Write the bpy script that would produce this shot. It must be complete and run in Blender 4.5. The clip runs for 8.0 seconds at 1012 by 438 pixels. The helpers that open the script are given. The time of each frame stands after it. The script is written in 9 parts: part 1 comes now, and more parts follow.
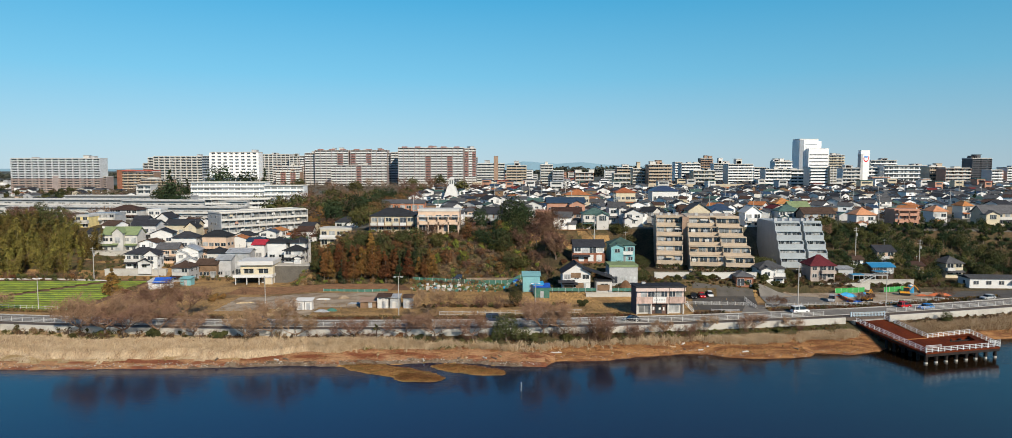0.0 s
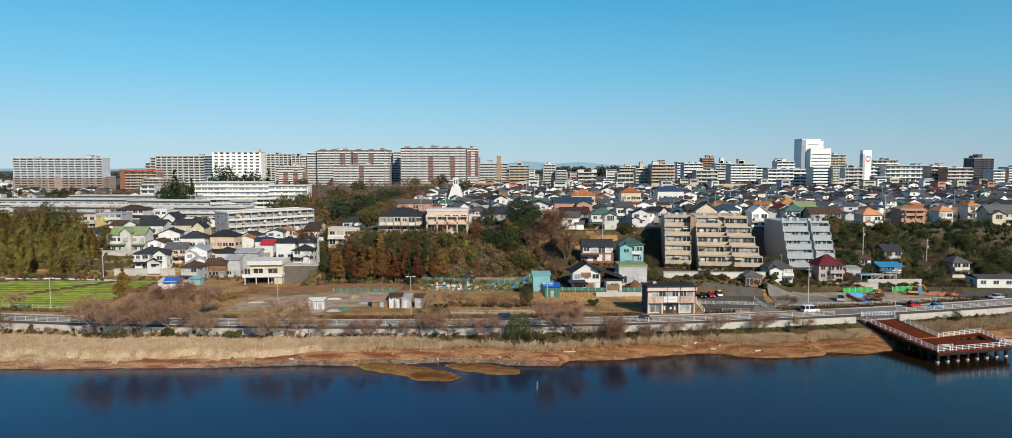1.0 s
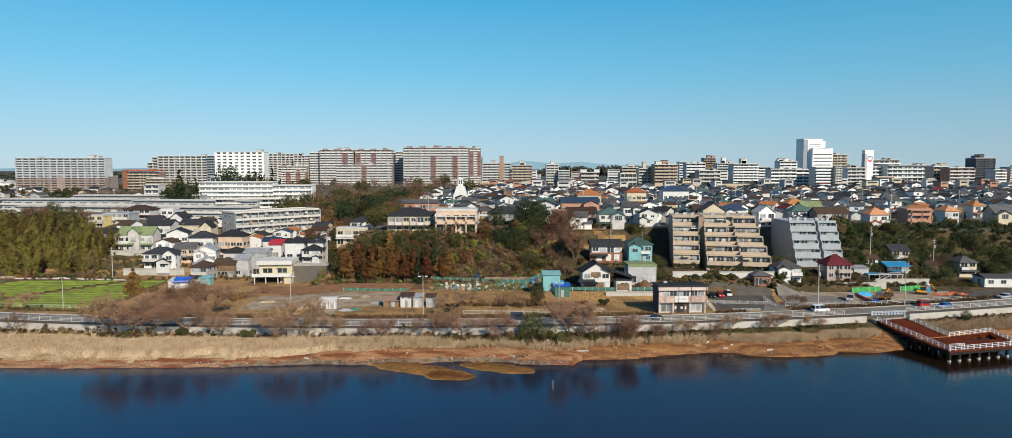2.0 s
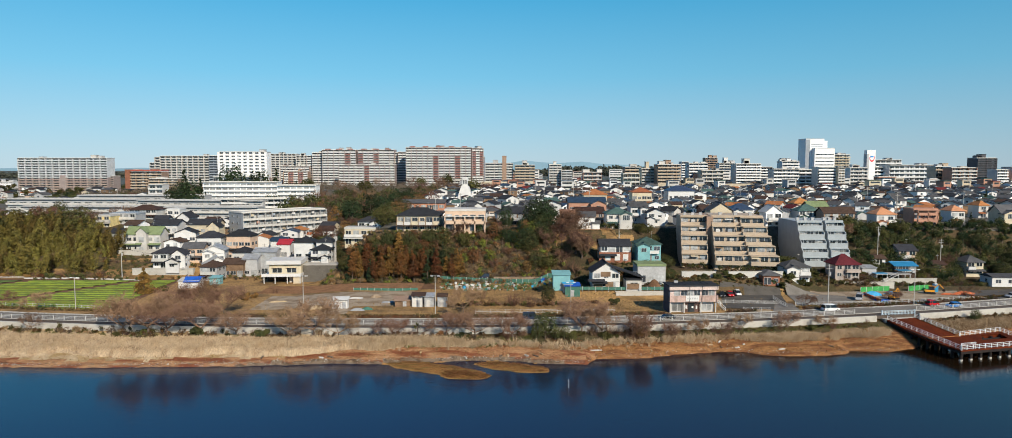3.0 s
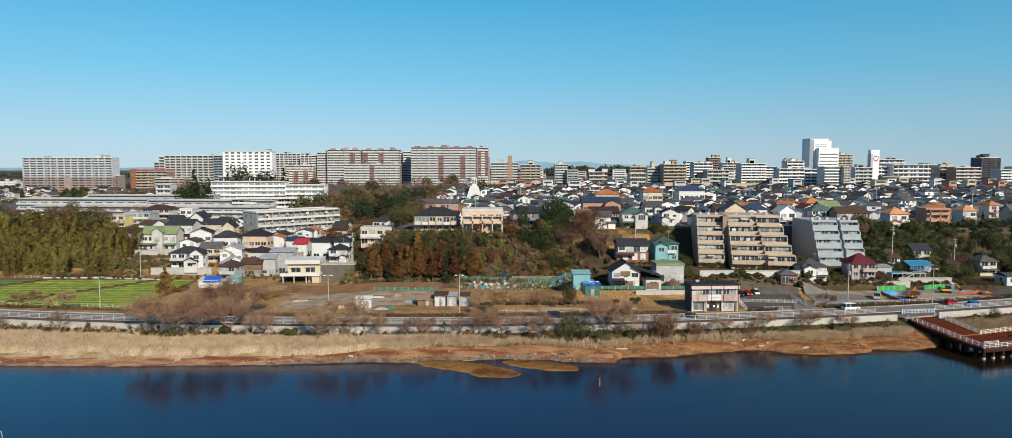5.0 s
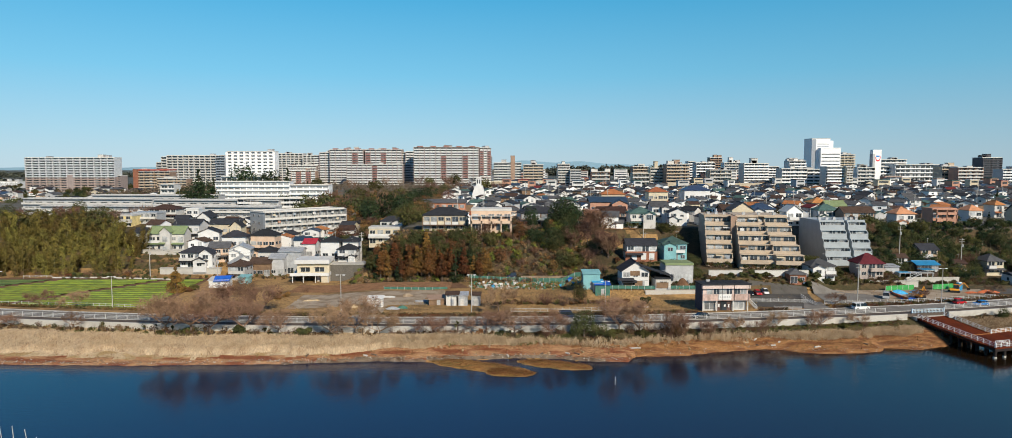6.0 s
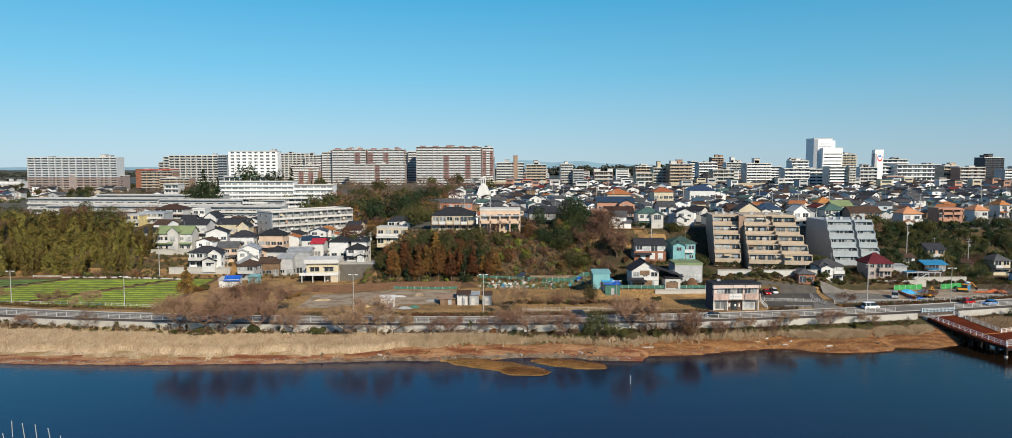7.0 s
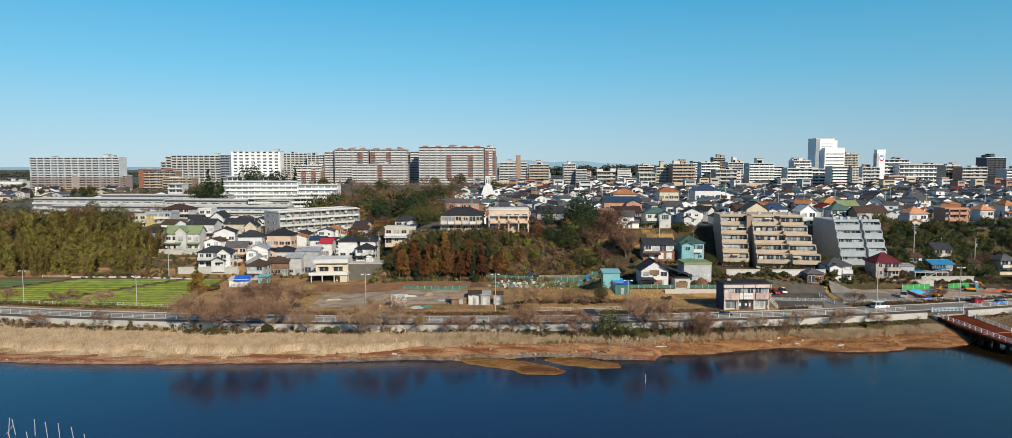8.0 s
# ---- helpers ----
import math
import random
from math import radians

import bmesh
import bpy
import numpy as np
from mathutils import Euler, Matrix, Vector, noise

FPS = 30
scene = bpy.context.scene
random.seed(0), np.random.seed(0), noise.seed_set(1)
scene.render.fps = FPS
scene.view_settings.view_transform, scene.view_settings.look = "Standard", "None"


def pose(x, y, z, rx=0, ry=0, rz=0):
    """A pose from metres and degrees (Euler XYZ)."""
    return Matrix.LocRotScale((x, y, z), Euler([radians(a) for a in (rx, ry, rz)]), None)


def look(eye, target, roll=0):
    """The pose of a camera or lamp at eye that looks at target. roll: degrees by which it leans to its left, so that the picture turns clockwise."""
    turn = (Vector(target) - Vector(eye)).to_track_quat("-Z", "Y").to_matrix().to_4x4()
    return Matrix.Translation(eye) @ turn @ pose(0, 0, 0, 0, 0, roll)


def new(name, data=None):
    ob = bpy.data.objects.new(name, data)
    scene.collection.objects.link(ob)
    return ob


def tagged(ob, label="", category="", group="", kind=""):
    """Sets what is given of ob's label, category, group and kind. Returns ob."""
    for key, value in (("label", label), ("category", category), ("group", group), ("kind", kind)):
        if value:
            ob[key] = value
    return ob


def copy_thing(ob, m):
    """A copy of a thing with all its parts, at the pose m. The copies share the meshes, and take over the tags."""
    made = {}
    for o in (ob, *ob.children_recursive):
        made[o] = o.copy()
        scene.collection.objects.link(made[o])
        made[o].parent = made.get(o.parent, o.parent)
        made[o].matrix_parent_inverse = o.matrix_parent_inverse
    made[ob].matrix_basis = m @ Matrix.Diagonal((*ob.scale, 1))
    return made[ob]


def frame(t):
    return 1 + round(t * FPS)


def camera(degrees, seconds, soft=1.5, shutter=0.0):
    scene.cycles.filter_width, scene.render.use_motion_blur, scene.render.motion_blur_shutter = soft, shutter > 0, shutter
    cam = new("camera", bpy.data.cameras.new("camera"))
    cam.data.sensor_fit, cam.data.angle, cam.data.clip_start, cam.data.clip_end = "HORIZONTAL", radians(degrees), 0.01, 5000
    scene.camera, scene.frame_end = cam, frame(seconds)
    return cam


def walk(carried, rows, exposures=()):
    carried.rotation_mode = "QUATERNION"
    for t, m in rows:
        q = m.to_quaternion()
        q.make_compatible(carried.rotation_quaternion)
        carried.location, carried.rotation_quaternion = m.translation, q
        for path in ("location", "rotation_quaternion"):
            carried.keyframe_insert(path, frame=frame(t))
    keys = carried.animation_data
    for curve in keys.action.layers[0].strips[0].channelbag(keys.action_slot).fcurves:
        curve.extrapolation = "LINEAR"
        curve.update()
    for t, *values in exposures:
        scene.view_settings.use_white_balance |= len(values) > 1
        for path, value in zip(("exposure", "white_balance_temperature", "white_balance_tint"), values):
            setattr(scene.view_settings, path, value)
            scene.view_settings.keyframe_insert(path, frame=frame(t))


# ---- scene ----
# The camera slides left past the river bank, 44 m over the water, and draws back a little.
EYE = 44.0
cam = camera(73.7, 8.0, soft=0.8)


def drone(t):
    u = t / 8.0
    v = u + 0.014 * (u * u - u)
    return pose(-27.0 * v, -5.55 * u, EYE + 0.56 * u, 90 - 4.32 - 0.126 * u, 0.0, -0.5 * u)


walk(cam, [(t, drone(t)) for t in (0.0, 0.5, 1.0, 1.5, 2.0, 2.5, 3.0, 3.5, 4.0, 4.5, 5.0, 5.5, 6.0, 6.5, 7.0, 7.5, 8.0)],
     exposures=[(0.0, 0.31), (8.0, 0.31)])

# ---- light: low winter sun from the front right, clear sky ----
SUN_EL, SUN_AZ = 31.0, 152.0
world = bpy.data.worlds.new("sky")
scene.world = world
world.use_nodes = True
wn = world.node_tree.nodes
wn.clear()
sky = wn.new("ShaderNodeTexSky")
sky.sky_type = "NISHITA"
sky.sun_disc = False
sky.sun_elevation, sky.sun_rotation = radians(SUN_EL), radians(SUN_AZ)
sky.air_density, sky.dust_density, sky.ozone_density = 1.0, 0.4, 3.0
# the clear winter sky pales to cool haze at the horizon
coord, split, blue = wn.new("ShaderNodeTexCoord"), wn.new("ShaderNodeSeparateXYZ"), wn.new("ShaderNodeValToRGB")
wl = world.node_tree.links
wl.new(coord.outputs["Generated"], split.inputs[0])
wl.new(split.outputs["Z"], blue.inputs["Fac"])
stops = ((0.0, (3.9, 5.4, 6.3)), (0.05, (2.95, 5.2, 6.6)), (0.13, (1.5, 4.75, 6.95)), (0.25, (0.42, 3.65, 6.5)), (0.38, (0.4, 2.6, 6.8)), (0.52, (0.16, 1.0, 2.9)), (1.0, (0.08, 0.3, 0.9)))
for i, (p, c) in enumerate(stops):
    e = blue.color_ramp.elements[i] if i < 2 else blue.color_ramp.elements.new(p)
    e.position = p
    e.color = (*[v / 8 for v in c], 1)
scale8 = wn.new("ShaderNodeVectorMath")
scale8.operation, scale8.inputs["Scale"].default_value = "SCALE", 8.0
wl.new(blue.outputs["Color"], scale8.inputs[0])
blend = wn.new("ShaderNodeMix")
blend.data_type = "RGBA"
blend.inputs["Factor"].default_value = 0.9
wl.new(sky.outputs[0], blend.inputs["A"])
wl.new(scale8.outputs[0], blend.inputs["B"])
# a clear sky is darkest a right angle away from the sun
ce = math.cos(radians(SUN_EL))
toward = Vector((math.sin(radians(SUN_AZ)) * ce, math.cos(radians(SUN_AZ)) * ce, math.sin(radians(SUN_EL))))
dot, square, phase, dim_sky = wn.new("ShaderNodeVectorMath"), wn.new("ShaderNodeMath"), wn.new("ShaderNodeMath"), wn.new("ShaderNodeVectorMath")
dot.operation, square.operation, phase.operation, dim_sky.operation = "DOT_PRODUCT", "POWER", "MULTIPLY_ADD", "SCALE"
dot.inputs[1].default_value = toward
square.inputs[1].default_value = 2.0
phase.inputs[1].default_value, phase.inputs[2].default_value = 0.38, 0.86
wl.new(coord.outputs["Generated"], dot.inputs[0])
wl.new(dot.outputs["Value"], square.inputs[0])
wl.new(square.outputs[0], phase.inputs[0])
wl.new(blend.outputs["Result"], dim_sky.inputs[0])
wl.new(phase.outputs[0], dim_sky.inputs["Scale"])
back = wn.new("ShaderNodeBackground")
back.inputs["Strength"].default_value = 0.089
wout = wn.new("ShaderNodeOutputWorld")
wl.new(dim_sky.outputs[0], back.inputs["Color"])
wl.new(back.outputs[0], wout.inputs["Surface"])
sun = new("sun", bpy.data.lights.new("sun", "SUN"))
sun.data.energy, sun.data.angle, sun.data.color = 4.15, radians(0.5), (1.0, 0.90, 0.735)
sun.matrix_world = look((300, -200, 300), Vector((300, -200, 300)) - toward)


# ---- materials ----
def mat(name, rgb, rough=0.85, var=0.18, scale=0.6, fine=6.0, bump=0.15, rnd=0.0, metal=0.0, spec=0.3, second=None, mix=(0.45, 0.6), stretch=None):
    """A weathered surface: base colour with patches, grain and relief; second is a colour that shows in patches."""
    m = bpy.data.materials.new(name)
    m.use_nodes = True
    n, l = m.node_tree.nodes, m.node_tree.links
    b = n["Principled BSDF"]
    b.inputs["Roughness"].default_value, b.inputs["Metallic"].default_value = rough, metal
    b.inputs["Specular IOR Level"].default_value = spec
    geo = n.new("ShaderNodeNewGeometry")
    big, small = n.new("ShaderNodeTexNoise"), n.new("ShaderNodeTexNoise")
    big.inputs["Scale"].default_value, big.inputs["Detail"].default_value = scale, 4.0
    small.inputs["Scale"].default_value, small.inputs["Detail"].default_value = fine, 5.0
    at = geo.outputs["Position"]
    if stretch:
        mp = n.new("ShaderNodeMapping")
        mp.inputs["Scale"].default_value = stretch
        l.new(at, mp.inputs["Vector"])
        at = mp.outputs["Vector"]
    l.new(at, big.inputs["Vector"])
    l.new(at, small.inputs["Vector"])
    base = n.new("ShaderNodeMix")
    base.data_type = "RGBA"
    base.inputs["A"].default_value = (*rgb, 1)
    base.inputs["B"].default_value = (*(second or [c * (1 - var) for c in rgb]), 1)
    ramp = n.new("ShaderNodeMapRange")
    ramp.inputs["From Min"].default_value, ramp.inputs["From Max"].default_value = mix
    l.new(big.outputs["Fac"], ramp.inputs["Value"])
    l.new(ramp.outputs["Result"], base.inputs["Factor"])
    hsv = n.new("ShaderNodeHueSaturation")
    l.new(base.outputs["Result"], hsv.inputs["Color"])
    val = n.new("ShaderNodeMapRange")
    val.inputs["From Min"].default_value, val.inputs["From Max"].default_value = 0.3, 0.7
    val.inputs["To Min"].default_value, val.inputs["To Max"].default_value = 1 - var, 1 + var
    l.new(small.outputs["Fac"], val.inputs["Value"])
    last = val.outputs["Result"]
    if rnd:
        info, rr, mul = n.new("ShaderNodeObjectInfo"), n.new("ShaderNodeMapRange"), n.new("ShaderNodeMath")
        rr.inputs["To Min"].default_value, rr.inputs["To Max"].default_value = 1 - rnd, 1 + rnd
        mul.operation = "MULTIPLY"
        l.new(info.outputs["Random"], rr.inputs["Value"])
        l.new(rr.outputs["Result"], mul.inputs[0])
        l.new(last, mul.inputs[1])
        last = mul.outputs[0]
        hue = n.new("ShaderNodeMapRange")
        hue.inputs["To Min"].default_value, hue.inputs["To Max"].default_value = 0.5 - rnd * 0.06, 0.5 + rnd * 0.06
        l.new(info.outputs["Random"], hue.inputs["Value"])
        l.new(hue.outputs["Result"], hsv.inputs["Hue"])
    l.new(last, hsv.inputs["Value"])
    l.new(hsv.outputs["Color"], b.inputs["Base Color"])
    if bump:
        bp = n.new("ShaderNodeBump")
        bp.inputs["Strength"].default_value, bp.inputs["Distance"].default_value = bump, 0.1
        l.new(small.outputs["Fac"], bp.inputs["Height"])
        l.new(bp.outputs["Normal"], b.inputs["Normal"])
    return m


def leaf_mat(name, rgb, other, rnd=0.25, dim=0.75, lit=1.2):
    """Foliage: colour varies from clump to clump and from tree to tree, and each leaf's tone is scaled at random."""
    m = mat(name, rgb, rough=0.75, var=0.12, scale=0.5, fine=3.0, bump=0, rnd=rnd, second=other, mix=(0.4, 0.62), spec=0.15)
    n, l = m.node_tree.nodes, m.node_tree.links
    geo, isl, mul = n.new("ShaderNodeNewGeometry"), n.new("ShaderNodeMapRange"), n.new("ShaderNodeMix")
    isl.inputs["To Min"].default_value, isl.inputs["To Max"].default_value = dim, lit
    l.new(geo.outputs["Random Per Island"], isl.inputs["Value"])
    b = n["Principled BSDF"]
    src = b.inputs["Base Color"].links[0].from_socket
    mul.data_type, mul.blend_type = "RGBA", "MULTIPLY"
    mul.inputs["Factor"].default_value = 1.0
    l.new(src, mul.inputs["A"])
    l.new(isl.outputs["Result"], mul.inputs["B"])
    l.new(mul.outputs["Result"], b.inputs["Base Color"])
    return m


def water_mat():
    m = bpy.data.materials.new("river_water")
    m.use_nodes = True
    n, l = m.node_tree.nodes, m.node_tree.links
    b = n["Principled BSDF"]
    b.inputs["Roughness"].default_value, b.inputs["IOR"].default_value = 0.12, 1.33
    b.inputs["Specular IOR Level"].default_value = 0.42
    geo, mp = n.new("ShaderNodeNewGeometry"), n.new("ShaderNodeMapping")
    # the sky's blue reflection is put into the colour, darker towards +x
    axis, sheen_fade, tint = n.new("ShaderNodeSeparateXYZ"), n.new("ShaderNodeMapRange"), n.new("ShaderNodeMix")
    sheen_fade.inputs["From Min"].default_value, sheen_fade.inputs["From Max"].default_value = -30.0, 80.0
    tint.data_type = "RGBA"
    tint.inputs["A"].default_value, tint.inputs["B"].default_value = (0.010, 0.021, 0.050, 1), (0.013, 0.008, 0.004, 1)
    l.new(geo.outputs["Position"], axis.inputs[0])
    l.new(axis.outputs["X"], sheen_fade.inputs["Value"])
    l.new(sheen_fade.outputs["Result"], tint.inputs["Factor"])
    l.new(tint.outputs["Result"], b.inputs["Base Color"])
    mp.inputs["Scale"].default_value = (0.35, 1.0, 1.0)
    mp.inputs["Rotation"].default_value = (0, 0, 0.25)
    l.new(geo.outputs["Position"], mp.inputs["Vector"])
    a, c = n.new("ShaderNodeTexNoise"), n.new("ShaderNodeTexNoise")
    a.inputs["Scale"].default_value, a.inputs["Detail"].default_value = 1.3, 4.0
    c.inputs["Scale"].default_value, c.inputs["Detail"].default_value = 0.05, 3.0
    l.new(mp.outputs["Vector"], a.inputs["Vector"])
    l.new(mp.outputs["Vector"], c.inputs["Vector"])
    amp = n.new("ShaderNodeMapRange")
    amp.inputs["From Min"].default_value, amp.inputs["From Max"].default_value = 0.4, 0.65
    amp.inputs["To Min"].default_value, amp.inputs["To Max"].default_value = 0.13, 0.34
    l.new(c.outputs["Fac"], amp.inputs["Value"])
    bp = n.new("ShaderNodeBump")
    bp.inputs["Distance"].default_value = 0.12
    l.new(amp.outputs["Result"], bp.inputs["Strength"])
    l.new(a.outputs["Fac"], bp.inputs["Height"])
    l.new(bp.outputs["Normal"], b.inputs["Normal"])
    return m


def glass_mat(name, rgb, rough=0.08):
    return mat(name, rgb, rough=rough, var=0.35, scale=0.25, fine=0.7, bump=0, spec=0.6, rnd=0.4)


WATER = water_mat()
MUD = mat("rusty_mud", (0.20, 0.066, 0.03), 0.95, 0.5, 0.45, 5.0, 0.9, second=(0.36, 0.20, 0.10), mix=(0.42, 0.58), stretch=(0.35, 1.6, 1.0))
TANBANK = mat("trampled_orange_reed", (0.31, 0.155, 0.06), 0.95, 0.5, 0.5, 4.0, 0.9, second=(0.17, 0.07, 0.028), mix=(0.42, 0.6), stretch=(0.4, 1.6, 1.0))
ISLE = mat("ochre_mud_bank", (0.37, 0.20, 0.065), 0.95, 0.45, 0.6, 5.0, 0.9, second=(0.20, 0.135, 0.04), stretch=(0.5, 1.4, 1.0))
SHINGLE = mat("grey_shore_shingle", (0.21, 0.155, 0.105), 0.95, 0.5, 0.8, 7.0, 0.9, second=(0.12, 0.08, 0.05))
BANK = mat("dead_reed_litter", (0.47, 0.36, 0.23), 0.95, 0.3, 0.25, 3.0, 0.6, second=(0.33, 0.23, 0.11))
DARKBANK = mat("dark_bank_grass", (0.26, 0.115, 0.04), 0.95, 0.5, 0.5, 2.2, 0.9, second=(0.125, 0.056, 0.022), stretch=(0.35, 1.6, 1.0))
VERGE = mat("bank_top_grass", (0.07, 0.058, 0.024), 0.95, 0.4, 0.25, 2.0, 0.6, second=(0.13, 0.085, 0.04))
GRASS = mat("winter_grass", (0.34, 0.205, 0.082), 0.95, 0.35, 0.15, 1.5, 0.5, second=(0.19, 0.115, 0.048))
LITTER = mat("leaf_litter", (0.09, 0.06, 0.03), 0.95, 0.4, 0.2, 2.0, 0.6, second=(0.05, 0.042, 0.02))
TOWN = mat("town_ground", (0.12, 0.11, 0.095), 0.95, 0.3, 0.08, 1.0, 0.2, second=(0.10, 0.09, 0.06))
FARLAND = mat("far_land", (0.06, 0.07, 0.055), 0.95, 0.4, 0.01, 0.1, 0.0, second=(0.12, 0.12, 0.11))
ASPHALT = mat("asphalt", (0.21, 0.19, 0.165), 0.9, 0.18, 0.3, 5.0, 0.2)
LOT = mat("parking_asphalt", (0.10, 0.09, 0.078), 0.9, 0.2, 0.3, 5.0, 0.2)
PAVE = mat("pavement", (0.10, 0.078, 0.064), 0.9, 0.18, 0.4, 5.0, 0.2)
GRAVEL = mat("pale_gravel", (0.37, 0.295, 0.215), 0.95, 0.25, 0.25, 3.0, 0.4, second=(0.25, 0.18, 0.115))
SOIL = mat("ploughed_soil", (0.17, 0.092, 0.05), 0.95, 0.25, 0.4, 3.0, 0.7)
CONC = mat("pale_concrete", (0.47, 0.445, 0.40), 0.85, 0.14, 0.35, 4.0, 0.2, second=(0.36, 0.33, 0.29), mix=(0.5, 0.75))
DCONC = mat("stained_concrete", (0.13, 0.117, 0.10), 0.9, 0.25, 0.4, 3.0, 0.3, second=(0.11, 0.10, 0.085))
WHITE = mat("white_paint", (0.63, 0.62, 0.60), 0.7, 0.07, 0.4, 4.0, 0.08, rnd=0.05)
BRIGHT = mat("bright_white_tile", (0.80, 0.80, 0.79), 0.65, 0.05, 0.4, 4.0, 0.05)
OFFWH = mat("offwhite_render", (0.55, 0.53, 0.495), 0.8, 0.1, 0.4, 4.0, 0.1, rnd=0.08)
CREAM = mat("cream_render", (0.56, 0.48, 0.35), 0.8, 0.1, 0.4, 4.0, 0.1, rnd=0.12)
BEIGE = mat("beige_tile", (0.47, 0.375, 0.28), 0.7, 0.12, 0.4, 5.0, 0.1)
PINK = mat("salmon_render", (0.45, 0.24, 0.165), 0.8, 0.12, 0.4, 4.0, 0.1)
PEACH = mat("peach_render", (0.62, 0.45, 0.33), 0.8, 0.1, 0.4, 4.0, 0.1)
BRICK = mat("red_brown_tile", (0.27, 0.11, 0.065), 0.75, 0.2, 0.5, 6.0, 0.15)
BROWN = mat("brown_tile", (0.34, 0.23, 0.165), 0.75, 0.15, 0.5, 6.0, 0.1)
ROSE = mat("rose_brown_tile", (0.33, 0.27, 0.25), 0.75, 0.12, 0.3, 4.0, 0.1)
REDPANEL = mat("red_brown_panel", (0.31, 0.165, 0.145), 0.75, 0.12, 0.3, 4.0, 0.1)
GREYW = mat("grey_render", (0.42, 0.42, 0.42), 0.8, 0.12, 0.4, 4.0, 0.1, rnd=0.12)
COOLGREY = mat("cool_grey_panel", (0.30, 0.33, 0.365), 0.7, 0.1, 0.4, 4.0, 0.1)
TEAL = mat("teal_render", (0.20, 0.42, 0.44), 0.75, 0.12, 0.4, 4.0, 0.1)
DARKW = mat("dark_timber", (0.075, 0.05, 0.035), 0.85, 0.3, 0.6, 6.0, 0.2)
WOODW = mat("weathered_timber", (0.22, 0.14, 0.085), 0.85, 0.25, 0.6, 6.0, 0.2)
SLATE = mat("dark_slate_tile", (0.036, 0.038, 0.044), 0.8, 0.2, 0.7, 5.0, 0.3, rnd=0.3, spec=0.12)
DSLATE = mat("dark_tower_tile", (0.075, 0.075, 0.085), 0.6, 0.15, 0.7, 5.0, 0.1)
R_GREY = mat("grey_roof_tile", (0.095, 0.095, 0.10), 0.8, 0.2, 0.7, 5.0, 0.3, rnd=0.3, spec=0.12)
R_BLUE = mat("blue_glazed_roof", (0.035, 0.06, 0.10), 0.4, 0.2, 0.7, 5.0, 0.3, rnd=0.3)
R_BROWN = mat("brown_roof_tile", (0.075, 0.046, 0.036), 0.8, 0.25, 0.7, 5.0, 0.3, rnd=0.25, spec=0.12)
R_ORANGE = mat("orange_roof_tile", (0.42, 0.16, 0.06), 0.75, 0.2, 0.7, 5.0, 0.3, rnd=0.2)
R_PINK = mat("terracotta_roof_tile", (0.58, 0.27, 0.14), 0.75, 0.2, 0.7, 5.0, 0.3, rnd=0.1)
R_GREEN = mat("sage_green_roof", (0.22, 0.275, 0.135), 0.7, 0.15, 0.7, 5.0, 0.2)
R_TEAL = mat("green_grey_roof", (0.075, 0.13, 0.115), 0.75, 0.2, 0.7, 5.0, 0.2, rnd=0.2, spec=0.12)
R_MAROON = mat("maroon_roof_tile", (0.15, 0.03, 0.03), 0.75, 0.2, 0.7, 5.0, 0.3, rnd=0.2, spec=0.12)
TIN = mat("galvanised_sheet", (0.46, 0.47, 0.48), 0.45, 0.2, 0.8, 5.0, 0.2, metal=0.3)
BLUESHEET = mat("blue_sheet_roof", (0.03, 0.22, 0.42), 0.5, 0.15, 0.8, 5.0, 0.2)
TARP = mat("blue_tarpaulin", (0.02, 0.12, 0.55), 0.5, 0.2, 0.8, 5.0, 0.4)
SKYTARP = mat("light_blue_sheet", (0.05, 0.35, 0.65), 0.55, 0.2, 0.8, 5.0, 0.4)
GREENNET = mat("green_sheet", (0.05, 0.33, 0.085), 0.7, 0.2, 0.8, 5.0, 0.3)
TEALNET = mat("faded_green_net", (0.065, 0.17, 0.13), 0.85, 0.2, 0.8, 5.0, 0.3)
ORANGE = mat("orange_barrier", (0.62, 0.16, 0.06), 0.7, 0.2, 0.8, 5.0, 0.2)
RUST = mat("rust_red_deck", (0.125, 0.027, 0.010), 0.9, 0.3, 0.4, 4.0, 0.25, second=(0.095, 0.022, 0.010), stretch=(1.0, 0.4, 1.0), spec=0.04)
STEEL = mat("dark_steel", (0.022, 0.016, 0.014), 0.8, 0.3, 0.6, 4.0, 0.2)
RAILW = mat("white_rail_paint", (0.72, 0.72, 0.72), 0.5, 0.12, 0.8, 5.0, 0.05)
RAILG = mat("galvanised_rail", (0.50, 0.49, 0.47), 0.5, 0.15, 0.8, 5.0, 0.05)
POLE = mat("concrete_pole", (0.42, 0.40, 0.37), 0.85, 0.12, 0.8, 5.0, 0.1)
GLASS = glass_mat("dark_window_glass", (0.05, 0.06, 0.07))
PALEGLASS = glass_mat("curtained_glass", (0.36, 0.37, 0.37), 0.15)
ALU = mat("aluminium_frame", (0.45, 0.45, 0.44), 0.5, 0.1, 1.0, 6.0, 0.05)
BARK = mat("grey_bark", (0.15, 0.11, 0.085), 0.95, 0.3, 1.0, 8.0, 0.4, rnd=0.2)
TWIG = mat("bare_twigs", (0.27, 0.16, 0.10), 0.95, 0.25, 0.6, 5.0, 0, rnd=0.2)
TWIGRED = mat("reddish_twigs", (0.18, 0.10, 0.066), 0.95, 0.25, 0.6, 5.0, 0, rnd=0.25)
